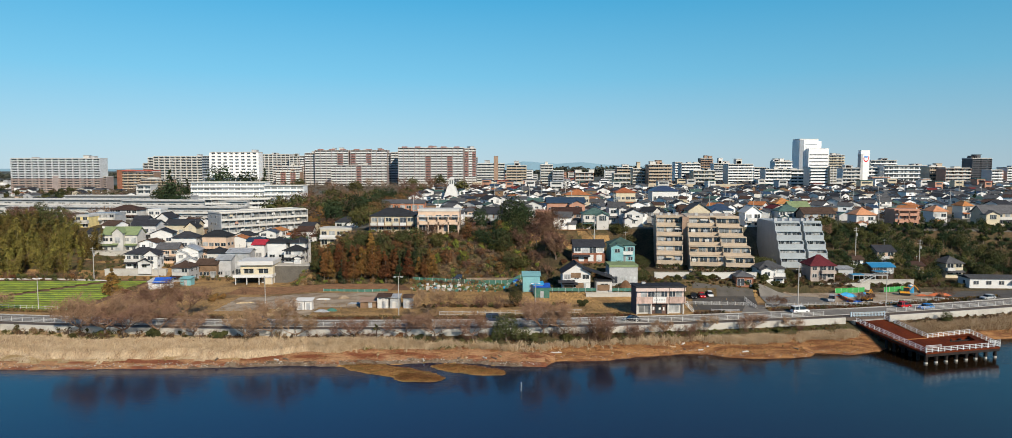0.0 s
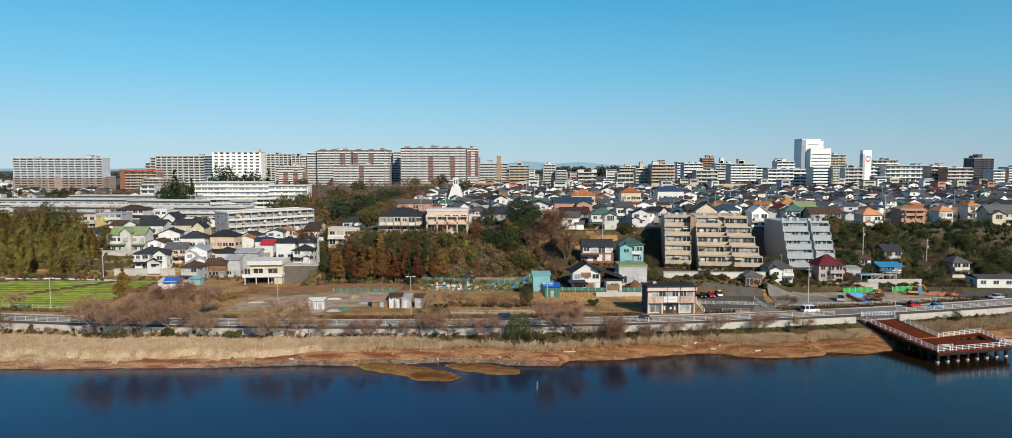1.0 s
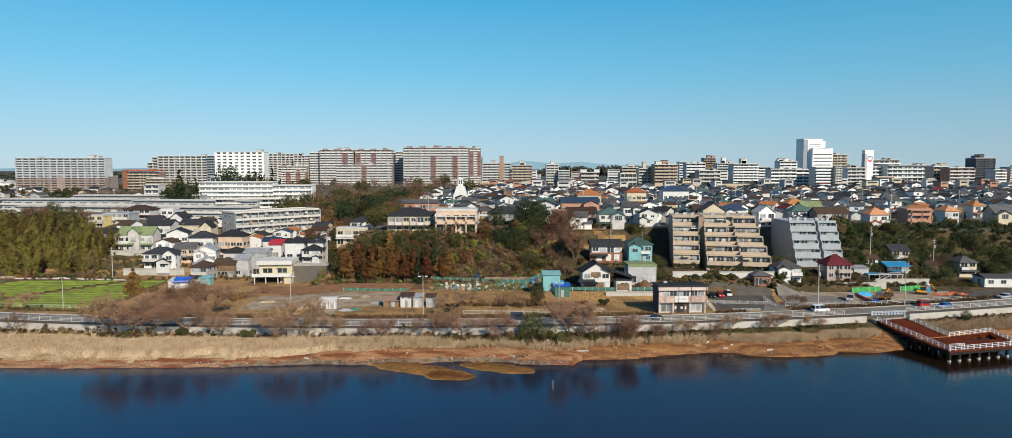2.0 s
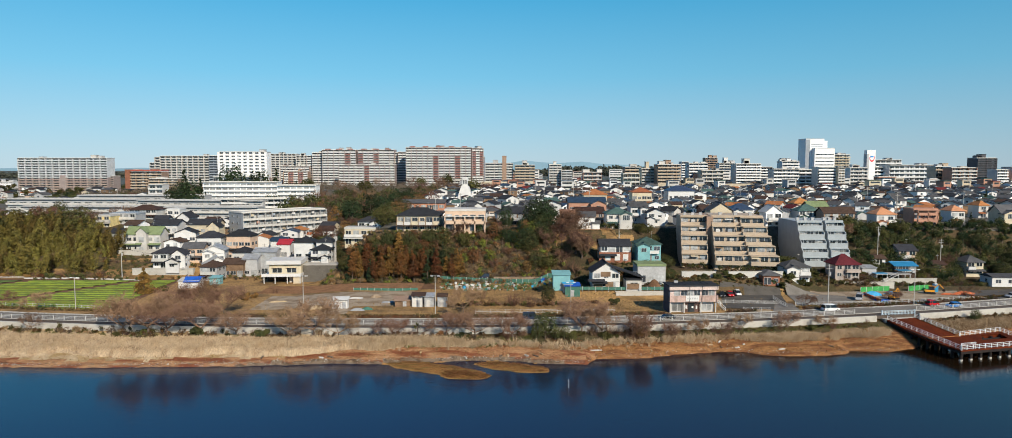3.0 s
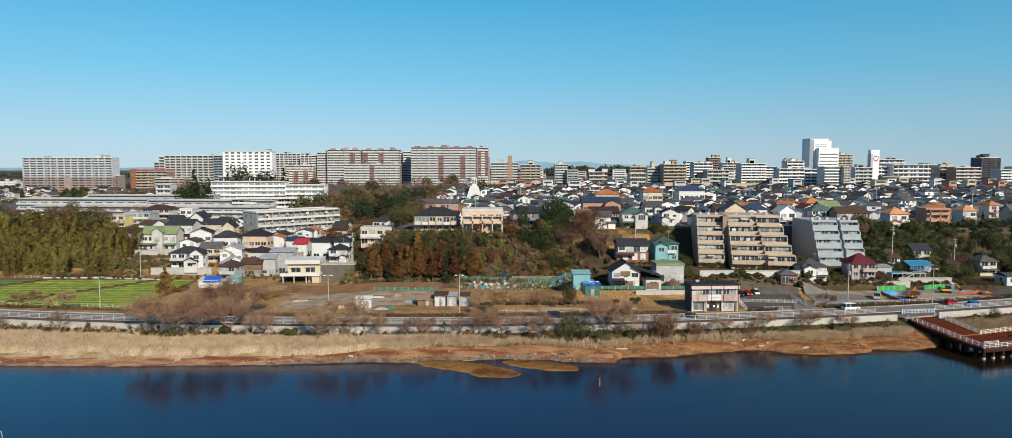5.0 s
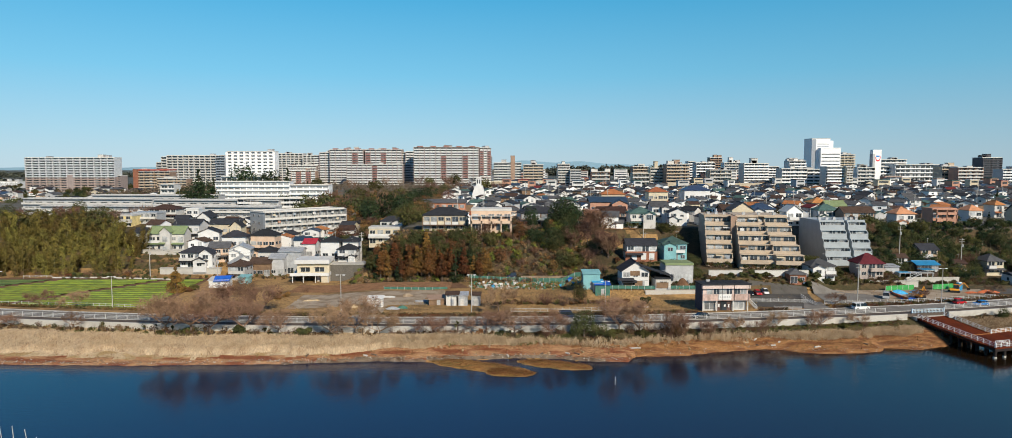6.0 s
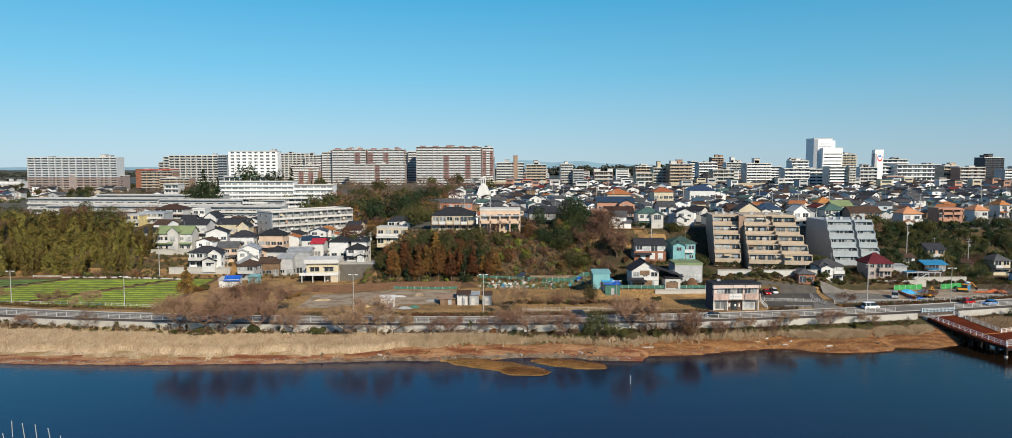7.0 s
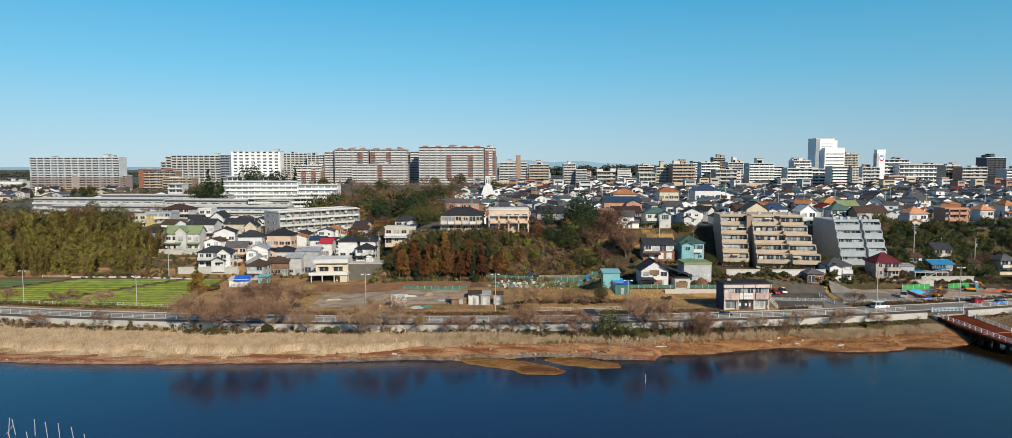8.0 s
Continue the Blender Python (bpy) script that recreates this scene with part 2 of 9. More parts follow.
EVERGREEN = leaf_mat("evergreen_leaves", (0.05, 0.058, 0.022), (0.085, 0.085, 0.03))
OLIVE = leaf_mat("olive_leaves", (0.10, 0.09, 0.028), (0.06, 0.062, 0.02))
BAMBOO = leaf_mat("bamboo_leaves", (0.172, 0.13, 0.032), (0.088, 0.075, 0.02), 0.35, 0.88, 1.12)
BAMBOOC = mat("bamboo_culms", (0.22, 0.20, 0.09), 0.7, 0.2, 1.0, 6.0, 0)
CEDAR = leaf_mat("rust_brown_cedar", (0.195, 0.088, 0.028), (0.10, 0.055, 0.02), 0.35)
RUSTLEAF = leaf_mat("russet_leaves", (0.19, 0.09, 0.035), (0.12, 0.07, 0.03), 0.3)
YELLOWG = leaf_mat("yellow_green_leaves", (0.19, 0.20, 0.035), (0.12, 0.14, 0.03))
REED = leaf_mat("dry_reed", (0.52, 0.40, 0.265), (0.43, 0.315, 0.195), 0.0, 0.82, 1.15)
# duller, darker green for the westernmost tea rows
TEADULL = mat("dull_tea_leaves", (0.105, 0.15, 0.045), 0.85, 0.3, 0.25, 5.0, 0.6, second=(0.08, 0.12, 0.04), rnd=0.12)
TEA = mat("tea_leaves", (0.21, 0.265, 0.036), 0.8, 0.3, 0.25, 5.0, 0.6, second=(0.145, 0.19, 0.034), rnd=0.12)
PINE = leaf_mat("dark_conifer", (0.020, 0.035, 0.016), (0.04, 0.055, 0.022))
TYRE = mat("black_rubber", (0.02, 0.02, 0.02), 0.9, 0.1, 1.0, 6.0, 0)
CARGLASS = glass_mat("car_glass", (0.02, 0.025, 0.03), 0.05)
PAINT = {c: mat(c + "_car_paint", v, 0.25, 0.04, 1.0, 6.0, 0, spec=0.6) for c, v in
         {"white": (0.75, 0.75, 0.75), "black": (0.015, 0.015, 0.018), "red": (0.5, 0.015, 0.02), "blue": (0.03, 0.2, 0.55), "silver": (0.4, 0.41, 0.43), "orange": (0.7, 0.3, 0.03), "navy": (0.03, 0.04, 0.07)}.items()}
HEADLAMP = mat("lamp_glass", (0.7, 0.7, 0.7), 0.15, 0.05, 1.0, 6.0, 0)
TAILLAMP = mat("red_lens", (0.4, 0.01, 0.01), 0.2, 0.05, 1.0, 6.0, 0)
# distance haze is put into this pale blue
HILLS = mat("haze_tinted_hills", (0.19, 0.305, 0.38), 1.0, 0.04, 0.002, 0.01, 0, spec=0)
SIGNRED = mat("red_sign_paint", (0.7, 0.03, 0.05), 0.6, 0.05, 1.0, 6.0, 0)
SIGNBLUE = mat("blue_sign_paint", (0.05, 0.25, 0.65), 0.6, 0.05, 1.0, 6.0, 0)


# ---- mesh tools ----
class Shape:
    """Collects faces with material slots; makes one mesh."""

    def __init__(self):
        self.v, self.f, self.m = [], [], []

    def face(self, pts, mi=0):
        k = len(self.v)
        self.v.extend(pts)
        self.f.append(tuple(range(k, k + len(pts))))
        self.m.append(mi)
        return self

    def box(self, x0, y0, z0, x1, y1, z1, mi=0):
        k = len(self.v)
        self.v += [(x0, y0, z0), (x1, y0, z0), (x1, y1, z0), (x0, y1, z0), (x0, y0, z1), (x1, y0, z1), (x1, y1, z1), (x0, y1, z1)]
        for q in ((0, 3, 2, 1), (4, 5, 6, 7), (0, 1, 5, 4), (1, 2, 6, 5), (2, 3, 7, 6), (3, 0, 4, 7)):
            self.f.append(tuple(k + i for i in q))
            self.m.append(mi)
        return self

    def prism(self, poly, z0, z1, mi=0, top=None):
        """An upright prism; poly runs counter-clockwise."""
        k, n = len(self.v), len(poly)
        self.v += [(x, y, z0) for x, y in poly] + [(x, y, z1) for x, y in (top or poly)]
        self.f += [tuple(range(k + n - 1, k - 1, -1)), tuple(range(k + n, k + 2 * n))]
        self.f += [(k + i, k + (i + 1) % n, k + n + (i + 1) % n, k + n + i) for i in range(n)]
        self.m += [mi] * (n + 2)
        return self

    def side_prism(self, poly, x0, x1, mi=0):
        """A prism along x from a profile of (y, z)."""
        k, n = len(self.v), len(poly)
        self.v += [(x0, y, z) for y, z in poly] + [(x1, y, z) for y, z in poly]
        self.f += [tuple(range(k + n - 1, k - 1, -1)), tuple(range(k + n, k + 2 * n))]
        self.f += [(k + i, k + (i + 1) % n, k + n + (i + 1) % n, k + n + i) for i in range(n)]
        self.m += [mi] * (n + 2)
        return self

    def tube(self, a, b, r0, r1, sides=5, mi=0, caps=True):
        a, b = Vector(a), Vector(b)
        d = (b - a)
        if d.length < 1e-5:
            return self
        d.normalize()
        u = d.orthogonal().normalized()
        w = d.cross(u)
        k = len(self.v)
        for c, r in ((a, r0), (b, r1)):
            for i in range(sides):
                t = 2 * math.pi * i / sides
                self.v.append(tuple(c + (u * math.cos(t) + w * math.sin(t)) * r))
        for i in range(sides):
            j = (i + 1) % sides
            self.f.append((k + i, k + j, k + sides + j, k + sides + i))
            self.m.append(mi)
        if caps:
            self.f += [tuple(range(k + sides - 1, k - 1, -1)), tuple(range(k + sides, k + 2 * sides))]
            self.m += [mi, mi]
        return self

    def weld(self):
        """Join corners that lie in one place."""
        seen, new_v, to = {}, [], []
        for p in self.v:
            k = (round(p[0], 3), round(p[1], 3), round(p[2], 3))
            if k not in seen:
                seen[k] = len(new_v)
                new_v.append(p)
            to.append(seen[k])
        keep = [(tuple(dict.fromkeys(to[i] for i in f)), m) for f, m in zip(self.f, self.m)]
        keep = [(f, m) for f, m in keep if len(f) > 2]
        self.v, self.f, self.m = new_v, [f for f, m in keep], [m for f, m in keep]

    def mesh(self, name, mats):
        if name in ("roof", "wall", "house", "tarpaulin", "nave") or name.endswith("_heap"):
            self.weld()
        me = bpy.data.meshes.new(name)
        me.from_pydata([tuple(p) for p in self.v], [], self.f)
        for q in mats:
            me.materials.append(q)
        me.polygons.foreach_set("material_index", self.m)
        me.update()
        return me


def part(name, shape, mats, parent=None, label="", at=None):
    """One mesh object under a thing or a part; shape may be a Shape or a shared mesh."""
    me = shape.mesh(name, mats if isinstance(mats, (list, tuple)) else [mats]) if isinstance(shape, Shape) else shape
    ob = new(name, me)
    ob.parent = parent
    if at is not None:
        ob.matrix_basis = at
    if label:
        tagged(ob, label)
    return ob


def thing(name, label, category, m=None, group="", kind=""):
    ob = new(name)
    ob.empty_display_size = 0.3
    if m is not None:
        ob.matrix_basis = m
    return tagged(ob, label, category, group, kind)


def smooth(a, b, x):
    t = min(1.0, max(0.0, (x - a) / (b - a)))
    return t * t * (3 - 2 * t)


def ramp(x, xs, ys):
    return float(np.interp(x, xs, ys))


# ---- the lie of the land ----
def road_edge(x):
    """The river wall's line: a shallow arc."""
    q = min(abs(x + 40.0), 240.0)
    return 160.5 + 0.0008 * q * q + 0.38 * max(0.0, abs(x + 40.0) - 240.0)


def shore(x):
    w = ramp(x, (-260, -130, -70, -48, -37, -20, -6, -2, 9, 10.8, 21, 30, 42, 48, 52, 58, 68, 72, 73.5, 78, 81, 90, 96, 125, 260),
             (22, 21, 15, 12.5, 12.2, 10.5, 11.5, 13.5, 15.2, 10.6, 11.6, 9.6, 8.4, 9.0, 12.5, 14.6, 15.3, 14.6, 12.3, 13.8, 15.3, 14.0, 10, 11, 16))
    return road_edge(x) - w + 0.7 * noise.noise((x * 0.11, 3.1, 0)) + 0.6 * noise.noise((x * 0.4, 9.1, 0)) + 0.3 * noise.noise((x * 1.1, 5.1, 0))


# low mud banks off the shore: middle, half lengths, turn
MUDBANKS = ((-25.5, 143.8, 12.5, 3.4, -0.40), (-18.5, 138.8, 5.5, 2.6, -0.15), (-8.2, 144.8, 8.6, 3.0, -0.33))


def hill(x, y):
    # right of the valley: flat land, a steep wooded bank, then the plateau
    foot = ramp(x, (-60, 8, 24, 60, 100, 118, 140, 150, 260), (229, 226, 203, 209, 212, 222, 227, 240, 246))
    crest = ramp(x, (-60, -12, 10, 25, 60, 110, 260), (241, 239, 247, 246, 246, 259, 262))
    a = 4.6 + 16.4 * smooth(foot, crest, y) ** 0.9 if y < crest else 21.0
    # a level shelf under the stepped flats
    shelf = smooth(38, 46, x) * (1 - smooth(110, 118, x))
    if y < 266:
        low = ramp(y, (150, 213, 216, 222, 231, 258, 263), (4.6, 4.6, 6.4, 7.8, 8.8, 9.2, 20.6))
        high = ramp(y, (150, 207, 212, 229, 244, 256, 266), (4.6, 4.6, 8.6, 9.3, 10.5, 20.8, 21.0))
        k = smooth(81, 88, x)
        a = a * (1 - shelf) + shelf * (low * k + high * (1 - k))
    # the old house's yard, raised behind a low wall
    yard = smooth(0, 6, x) * (1 - smooth(43, 49, x))
    a = max(a, 4.6 + 2.3 * yard * smooth(199.5, 202, y))
    # the terrace of the two houses above the garage
    if y < 247:
        t = smooth(17, 23, x) * (1 - smooth(43, 47, x))
        a = a * (1 - t) + t * ramp(y, (150, 199.5, 202, 214, 221, 225.5, 236, 247), (4.6, 4.6, 6.8, 7.0, 10.0, 12.3, 12.9, 21.0))
    a += ramp(y, (250, 500, 700, 1500, 3000), (0, 3.5, 5, 6, 0))
    # the valley with its houses on the left
    b = ramp(y, (150, 262, 266, 290, 330, 400), (3.6, 3.4, 5.6, 9.0, 12.5, 15.5))
    b = max(b, ramp(y, (246.6, 247.6, 270, 290), (3.4, 6.5, 7.6, 9.0))) if -148 < x < -124 else b
    side = smooth(-0.50, -0.30, x / max(y, 1.0))
    b += side * ramp(y, (400, 480, 700, 1500, 3000), (0, 4.5, 10.0, 11.0, 5)) + (1 - side) * ramp(y, (400, 700, 1500, 3000), (0, 1.5, 6, 5))
    # the bamboo mound beyond the tea field
    b += 6.0 * smooth(-163, -188, x) * smooth(256, 300, y) * (1 - smooth(330, 380, y))
    k = smooth(-78, -56, x)
    return b * (1 - k) + a * k


def ground(x, y):
    e = road_edge(x)
    if y >= e + 14:
        h = hill(x, y)
        return 4.9 + (h - 4.9) * smooth(e + 14, e + 19, y)
    if y >= e + 1.6:
        return 4.9
    s = shore(x)
    if y >= s:
        u = min(1.0, (y - s) / max(0.5, e - s))
        z = 0.25 + 3.35 * u ** 0.8 + 0.3 * (1 - u) * noise.noise((x * 0.3, y * 0.5, 0))
    else:
        z = max(-2.0, 0.25 - 0.5 * (s - y))
    # low mud banks off the shore, long and slanting
    for cx, cy, rx, ry, t in MUDBANKS:
        wob = 1 + 0.4 * noise.noise((x * 0.3, y * 0.6, 4.0))
        dx, dy = x - cx, y - cy
        u, v = dx * math.cos(t) + dy * math.sin(t), -dx * math.sin(t) + dy * math.cos(t)
        z = max(z, 0.35 * wob - 0.32 * ((u / rx) ** 2 + (v / ry) ** 2))
    return z


# ---- land and water ----
def lines(stops):
    out = []
    for a, b, s in stops:
        n = max(1, round((b - a) / s))
        out += [a + (b - a) * i / n for i in range(n)]
    return out + [stops[-1][1]]


def build_ground():
    xs = lines(((-4800, -1200, 400), (-1200, -400, 40), (-400, -210, 8), (-210, 150, 1.25), (150, 170, 2), (170, 400, 6), (400, 1200, 40), (1200, 4800, 400)))
    ys = lines(((60, 130, 10), (130, 185, 1.0), (185, 290, 3), (290, 420, 8), (420, 1000, 25), (1000, 4900, 300)))
    s = Shape()
    s.v = [(x, y, ground(x, y)) for y in ys for x in xs]
    n = len(xs)
    for j in range(len(ys) - 1):
        for i in range(n - 1):
            x, y = (xs[i] + xs[i + 1]) / 2, (ys[j] + ys[j + 1]) / 2
            e, sh = road_edge(x), shore(x)
            wob = 1.5 * noise.noise((x * 0.12, y * 0.3, 7))
            if y < sh - 0.8 and -40 < x < 4:
                k = 10
            elif y < sh + 2.6 + wob + (2.5 if -60 < x < 90 else 0):
                k = 9 if y < sh + 0.6 + 0.6 * wob and -70 < x < 4 else 0 if x < 10 + 2 * wob else 8
            elif y < e:
                k = 1 if x < -42 + 14 * wob else (7 if (y - sh) / (e - sh) > 0.6 + 0.12 * wob else (6 if x < 10 else 8))
            elif y < (227 if x > -68 else 262) + wob:
                k = 7 if 8 + wob < x < 165 + 2 * wob and y > (204.5 if x < 76 else 209.5) + 0.6 * wob else 2
            elif 9 < x < 38 and 234 < y < 252:
                k = 2 if noise.noise((x * 0.15, y * 0.2, 9.0)) > 0.12 else 7
            elif y < 258 and x > -70:
                k = 3
            elif y < 320 and x < -60:
                k = 7 if noise.noise((x * 0.09, y * 0.09, 2.0)) > -0.4 else 2
            elif y < 900:
                k = 4
            else:
                k = 5
            s.f.append((j * n + i, j * n + i + 1, (j + 1) * n + i + 1, (j + 1) * n + i))
            s.m.append(k)
    g = part("ground", s, [MUD, BANK, GRASS, LITTER, TOWN, FARLAND, DARKBANK, VERGE, TANBANK, SHINGLE, ISLE])
    for p in g.data.polygons:
        p.use_smooth = True
    tagged(g, "river bank of brown mud and dry grass rising to a town plateau", "ground", kind="structure")
    w = Shape().face([(-4800, -1500, 0), (4800, -1500, 0), (4800, 190, 0), (-4800, 190, 0)])
    tagged(part("water", w, WATER), "dark blue rippled river water", "water", kind="structure")
    bed = Shape().face([(-4800, -1500, -2.3), (4800, -1500, -2.3), (4800, 130, -2.3), (-4800, 130, -2.3)])
    tagged(part("river_bed", bed, MUD), "brown mud under the river", "ground", kind="structure")
    # hills at the horizon, distance haze put into their colour
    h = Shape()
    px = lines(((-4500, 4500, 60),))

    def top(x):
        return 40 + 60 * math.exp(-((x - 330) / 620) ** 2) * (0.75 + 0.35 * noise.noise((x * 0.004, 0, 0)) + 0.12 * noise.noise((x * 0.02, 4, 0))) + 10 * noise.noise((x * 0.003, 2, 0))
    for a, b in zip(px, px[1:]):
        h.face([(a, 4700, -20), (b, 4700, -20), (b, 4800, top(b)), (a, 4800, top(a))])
    tagged(part("backdrop", h, HILLS), "hills on the horizon, pale blue haze put into their colour", "hills", kind="structure")


build_ground()


def strip(name, near, far, x0, x1, z0, z1, m, label, cat, kind="structure", step=4.0):
    """A ribbon that follows the road's arc, between two offsets from the river wall."""
    s = Shape()
    xs = lines(((x0, x1, step),))
    for a, b in zip(xs, xs[1:]):
        p = [(a, road_edge(a) + near), (b, road_edge(b) + near), (b, road_edge(b) + far), (a, road_edge(a) + far)]
        s.prism(p, z0, z1)
    return tagged(part(name, s, m), label, cat, kind=kind)


strip("river_wall", -0.35, 0.1, -330, 88.5, 1.2, 5.15, CONC, "pale stained concrete river wall below the road", "wall")
strip("river_wall", -0.35, 0.1, 101.5, 260, 1.2, 5.15, CONC, "pale stained concrete river wall below the road", "wall")
strip("pavement", 0.1, 3.2, -330, 260, 4.2, 5.02, PAVE, "brown-grey asphalt footpath beside the road", "pavement")
strip("kerb", 3.2, 3.45, -330, 260, 4.2, 5.12, CONC, "pale concrete kerb of the road", "kerb")
strip("road", 3.45, 10.4, -330, 260, 4.2, 4.98, ASPHALT, "grey asphalt two-lane road along the river", "road")
strip("kerb", 10.4, 10.65, -330, 260, 4.2, 5.1, CONC, "pale concrete kerb of the road", "kerb")
strip("road_line", 3.9, 4.02, -330, 260, 4.9, 4.987, RAILW, "white edge line painted on asphalt", "road marking")
strip("road_line", 9.9, 10.02, -330, 260, 4.9, 4.987, RAILW, "white edge line painted on asphalt", "road marking")


def patch(name, poly, m, label, cat, lift=0.06, sub=4.0):
    """A sheet that lies on the ground inside a convex outline."""
    bm = bmesh.new()
    bm.faces.new([bm.verts.new((x, y, 0)) for x, y in poly])
    x0, x1 = min(p[0] for p in poly), max(p[0] for p in poly)
    y0, y1 = min(p[1] for p in poly), max(p[1] for p in poly)
    for lo, hi, ax in ((x0, x1, 0), (y0, y1, 1)):
        c = lo + sub
        while c < hi:
            co, no = Vector((0, 0, 0)), Vector((0, 0, 0))
            co[ax], no[ax] = c, 1
            bmesh.ops.bisect_plane(bm, geom=bm.verts[:] + bm.edges[:] + bm.faces[:], plane_co=co, plane_no=no)
            c += sub
    for v in bm.verts:
        v.co.z = max(ground(v.co.x + dx, v.co.y + dy) for dx in (-1, 0, 1) for dy in (-1, 0, 1)) + lift
    bmesh.ops.recalc_face_normals(bm, faces=bm.faces)
    if bm.faces[:] and sum(f.normal.z for f in bm.faces) < 0:
        bmesh.ops.reverse_faces(bm, faces=bm.faces)
    me = bpy.data.meshes.new(name)
    bm.to_mesh(me)
    bm.free()
    me.materials.append(m)
    return tagged(new(name, me), label, cat, kind="structure")


# ---- windows, houses ----
PLOTS = []


def taken(x, y, r, w=None, d=None, rot=0.0):
    """Remember a plot that is built on, as a turned rectangle."""
    PLOTS.append((x, y, (w or 2 * r) / 2, (d or 2 * r) / 2, radians(rot)))


def is_free(x, y, r):
    for px, py, a, b, t in PLOTS:
        dx, dy = x - px, y - py
        u, v = dx * math.cos(t) + dy * math.sin(t), -dx * math.sin(t) + dy * math.cos(t)
        if abs(u) < a + r and abs(v) < b + r:
            return False
    return True


def window_mesh(w, h, panes=2, glass=None):
    s = Shape()
    s.box(-w / 2, -0.06, 0, w / 2, 0.03, h, 0)
    pw = w / panes
    for i in range(panes):
        x = -w / 2 + i * pw
        s.face([(x + 0.06, -0.075, 0.06), (x + pw - 0.06, -0.075, 0.06), (x + pw - 0.06, -0.075, h - 0.06), (x + 0.06, -0.075, h - 0.06)], 1)
    return s.mesh("window", [ALU, glass or GLASS])


WIN = {"small": window_mesh(1.2, 1.1), "mid": window_mesh(1.7, 1.25), "door": window_mesh(1.9, 2.0), "wide": window_mesh(2.6, 1.9, 4), "pale": window_mesh(1.7, 1.3, 2, PALEGLASS), "paledoor": window_mesh(1.9, 2.0, 2, PALEGLASS)}
rng = random.Random(5)


def roof_shape(w, d, z, h, kind, over=0.5, thick=0.22):
    """A hipped or gabled roof with eaves, centred on the body (x from -w/2, y from 0 to d)."""
    s = Shape()
    x0, x1, y0, y1 = -w / 2 - over, w / 2 + over, -over, d + over
    zb = z - thick
    if kind == "flat":
        s.box(x0 + over * 0.7, y0 + over * 0.7, zb, x1 - over * 0.7, y1 - over * 0.7, z + h)
        return s
    if kind == "hip":
        k = min(w, d) / 2 + over
        if w >= d:
            r0, r1 = (x0 + k * 0.95, d / 2), (x1 - k * 0.95, d / 2)
        else:
            r0, r1 = (0, y0 + k * 0.95), (0, y1 - k * 0.95)
    if kind != "hip":
        turn = (lambda u, v, q: (u, v, q)) if kind == "gable" else (lambda u, v, q: (v, u, q))
        e0, e1, m0, m1 = (x0, x1, y0, y1) if kind == "gable" else (y0, y1, x0, x1)
        mid = (m0 + m1) / 2
        for m in (m0, m1):
            top = [turn(e0, m, z), turn(e1, m, z), turn(e1, mid, z + h), turn(e0, mid, z + h)]
            low = [(p[0], p[1], p[2] - thick) for p in top]
            s.face(top).face(low[::-1])
            for i in range(4):
                s.face([low[i], low[(i + 1) % 4], top[(i + 1) % 4], top[i]])
        A, B = turn(e0, mid, z + h + 0.03), turn(e1, mid, z + h + 0.03)
        s.tube(A, B, 0.14, 0.14, 5)
        return s
    b = [(x0, y0), (x1, y0), (x1, y1), (x0, y1)]
    lo, up = [(x, y, zb) for x, y in b], [(x, y, z) for x, y in b]
    for i in range(4):
        s.face([lo[i], lo[(i + 1) % 4], up[(i + 1) % 4], up[i]])
    s.face(lo[::-1])
    A, B = (*r0, z + h), (*r1, z + h)
    if w >= d:
        s.face([up[0], up[1], B, A]).face([up[2], up[3], A, B]).face([up[3], up[0], A]).face([up[1], up[2], B])
    else:
        s.face([up[1], up[2], B, A]).face([up[3], up[0], A, B]).face([up[0], up[1], A]).face([up[2], up[3], B])
    # ridge cap
    s.tube((A[0], A[1], A[2] + 0.03), (B[0], B[1], B[2] + 0.03), 0.14, 0.14, 5)
    return s


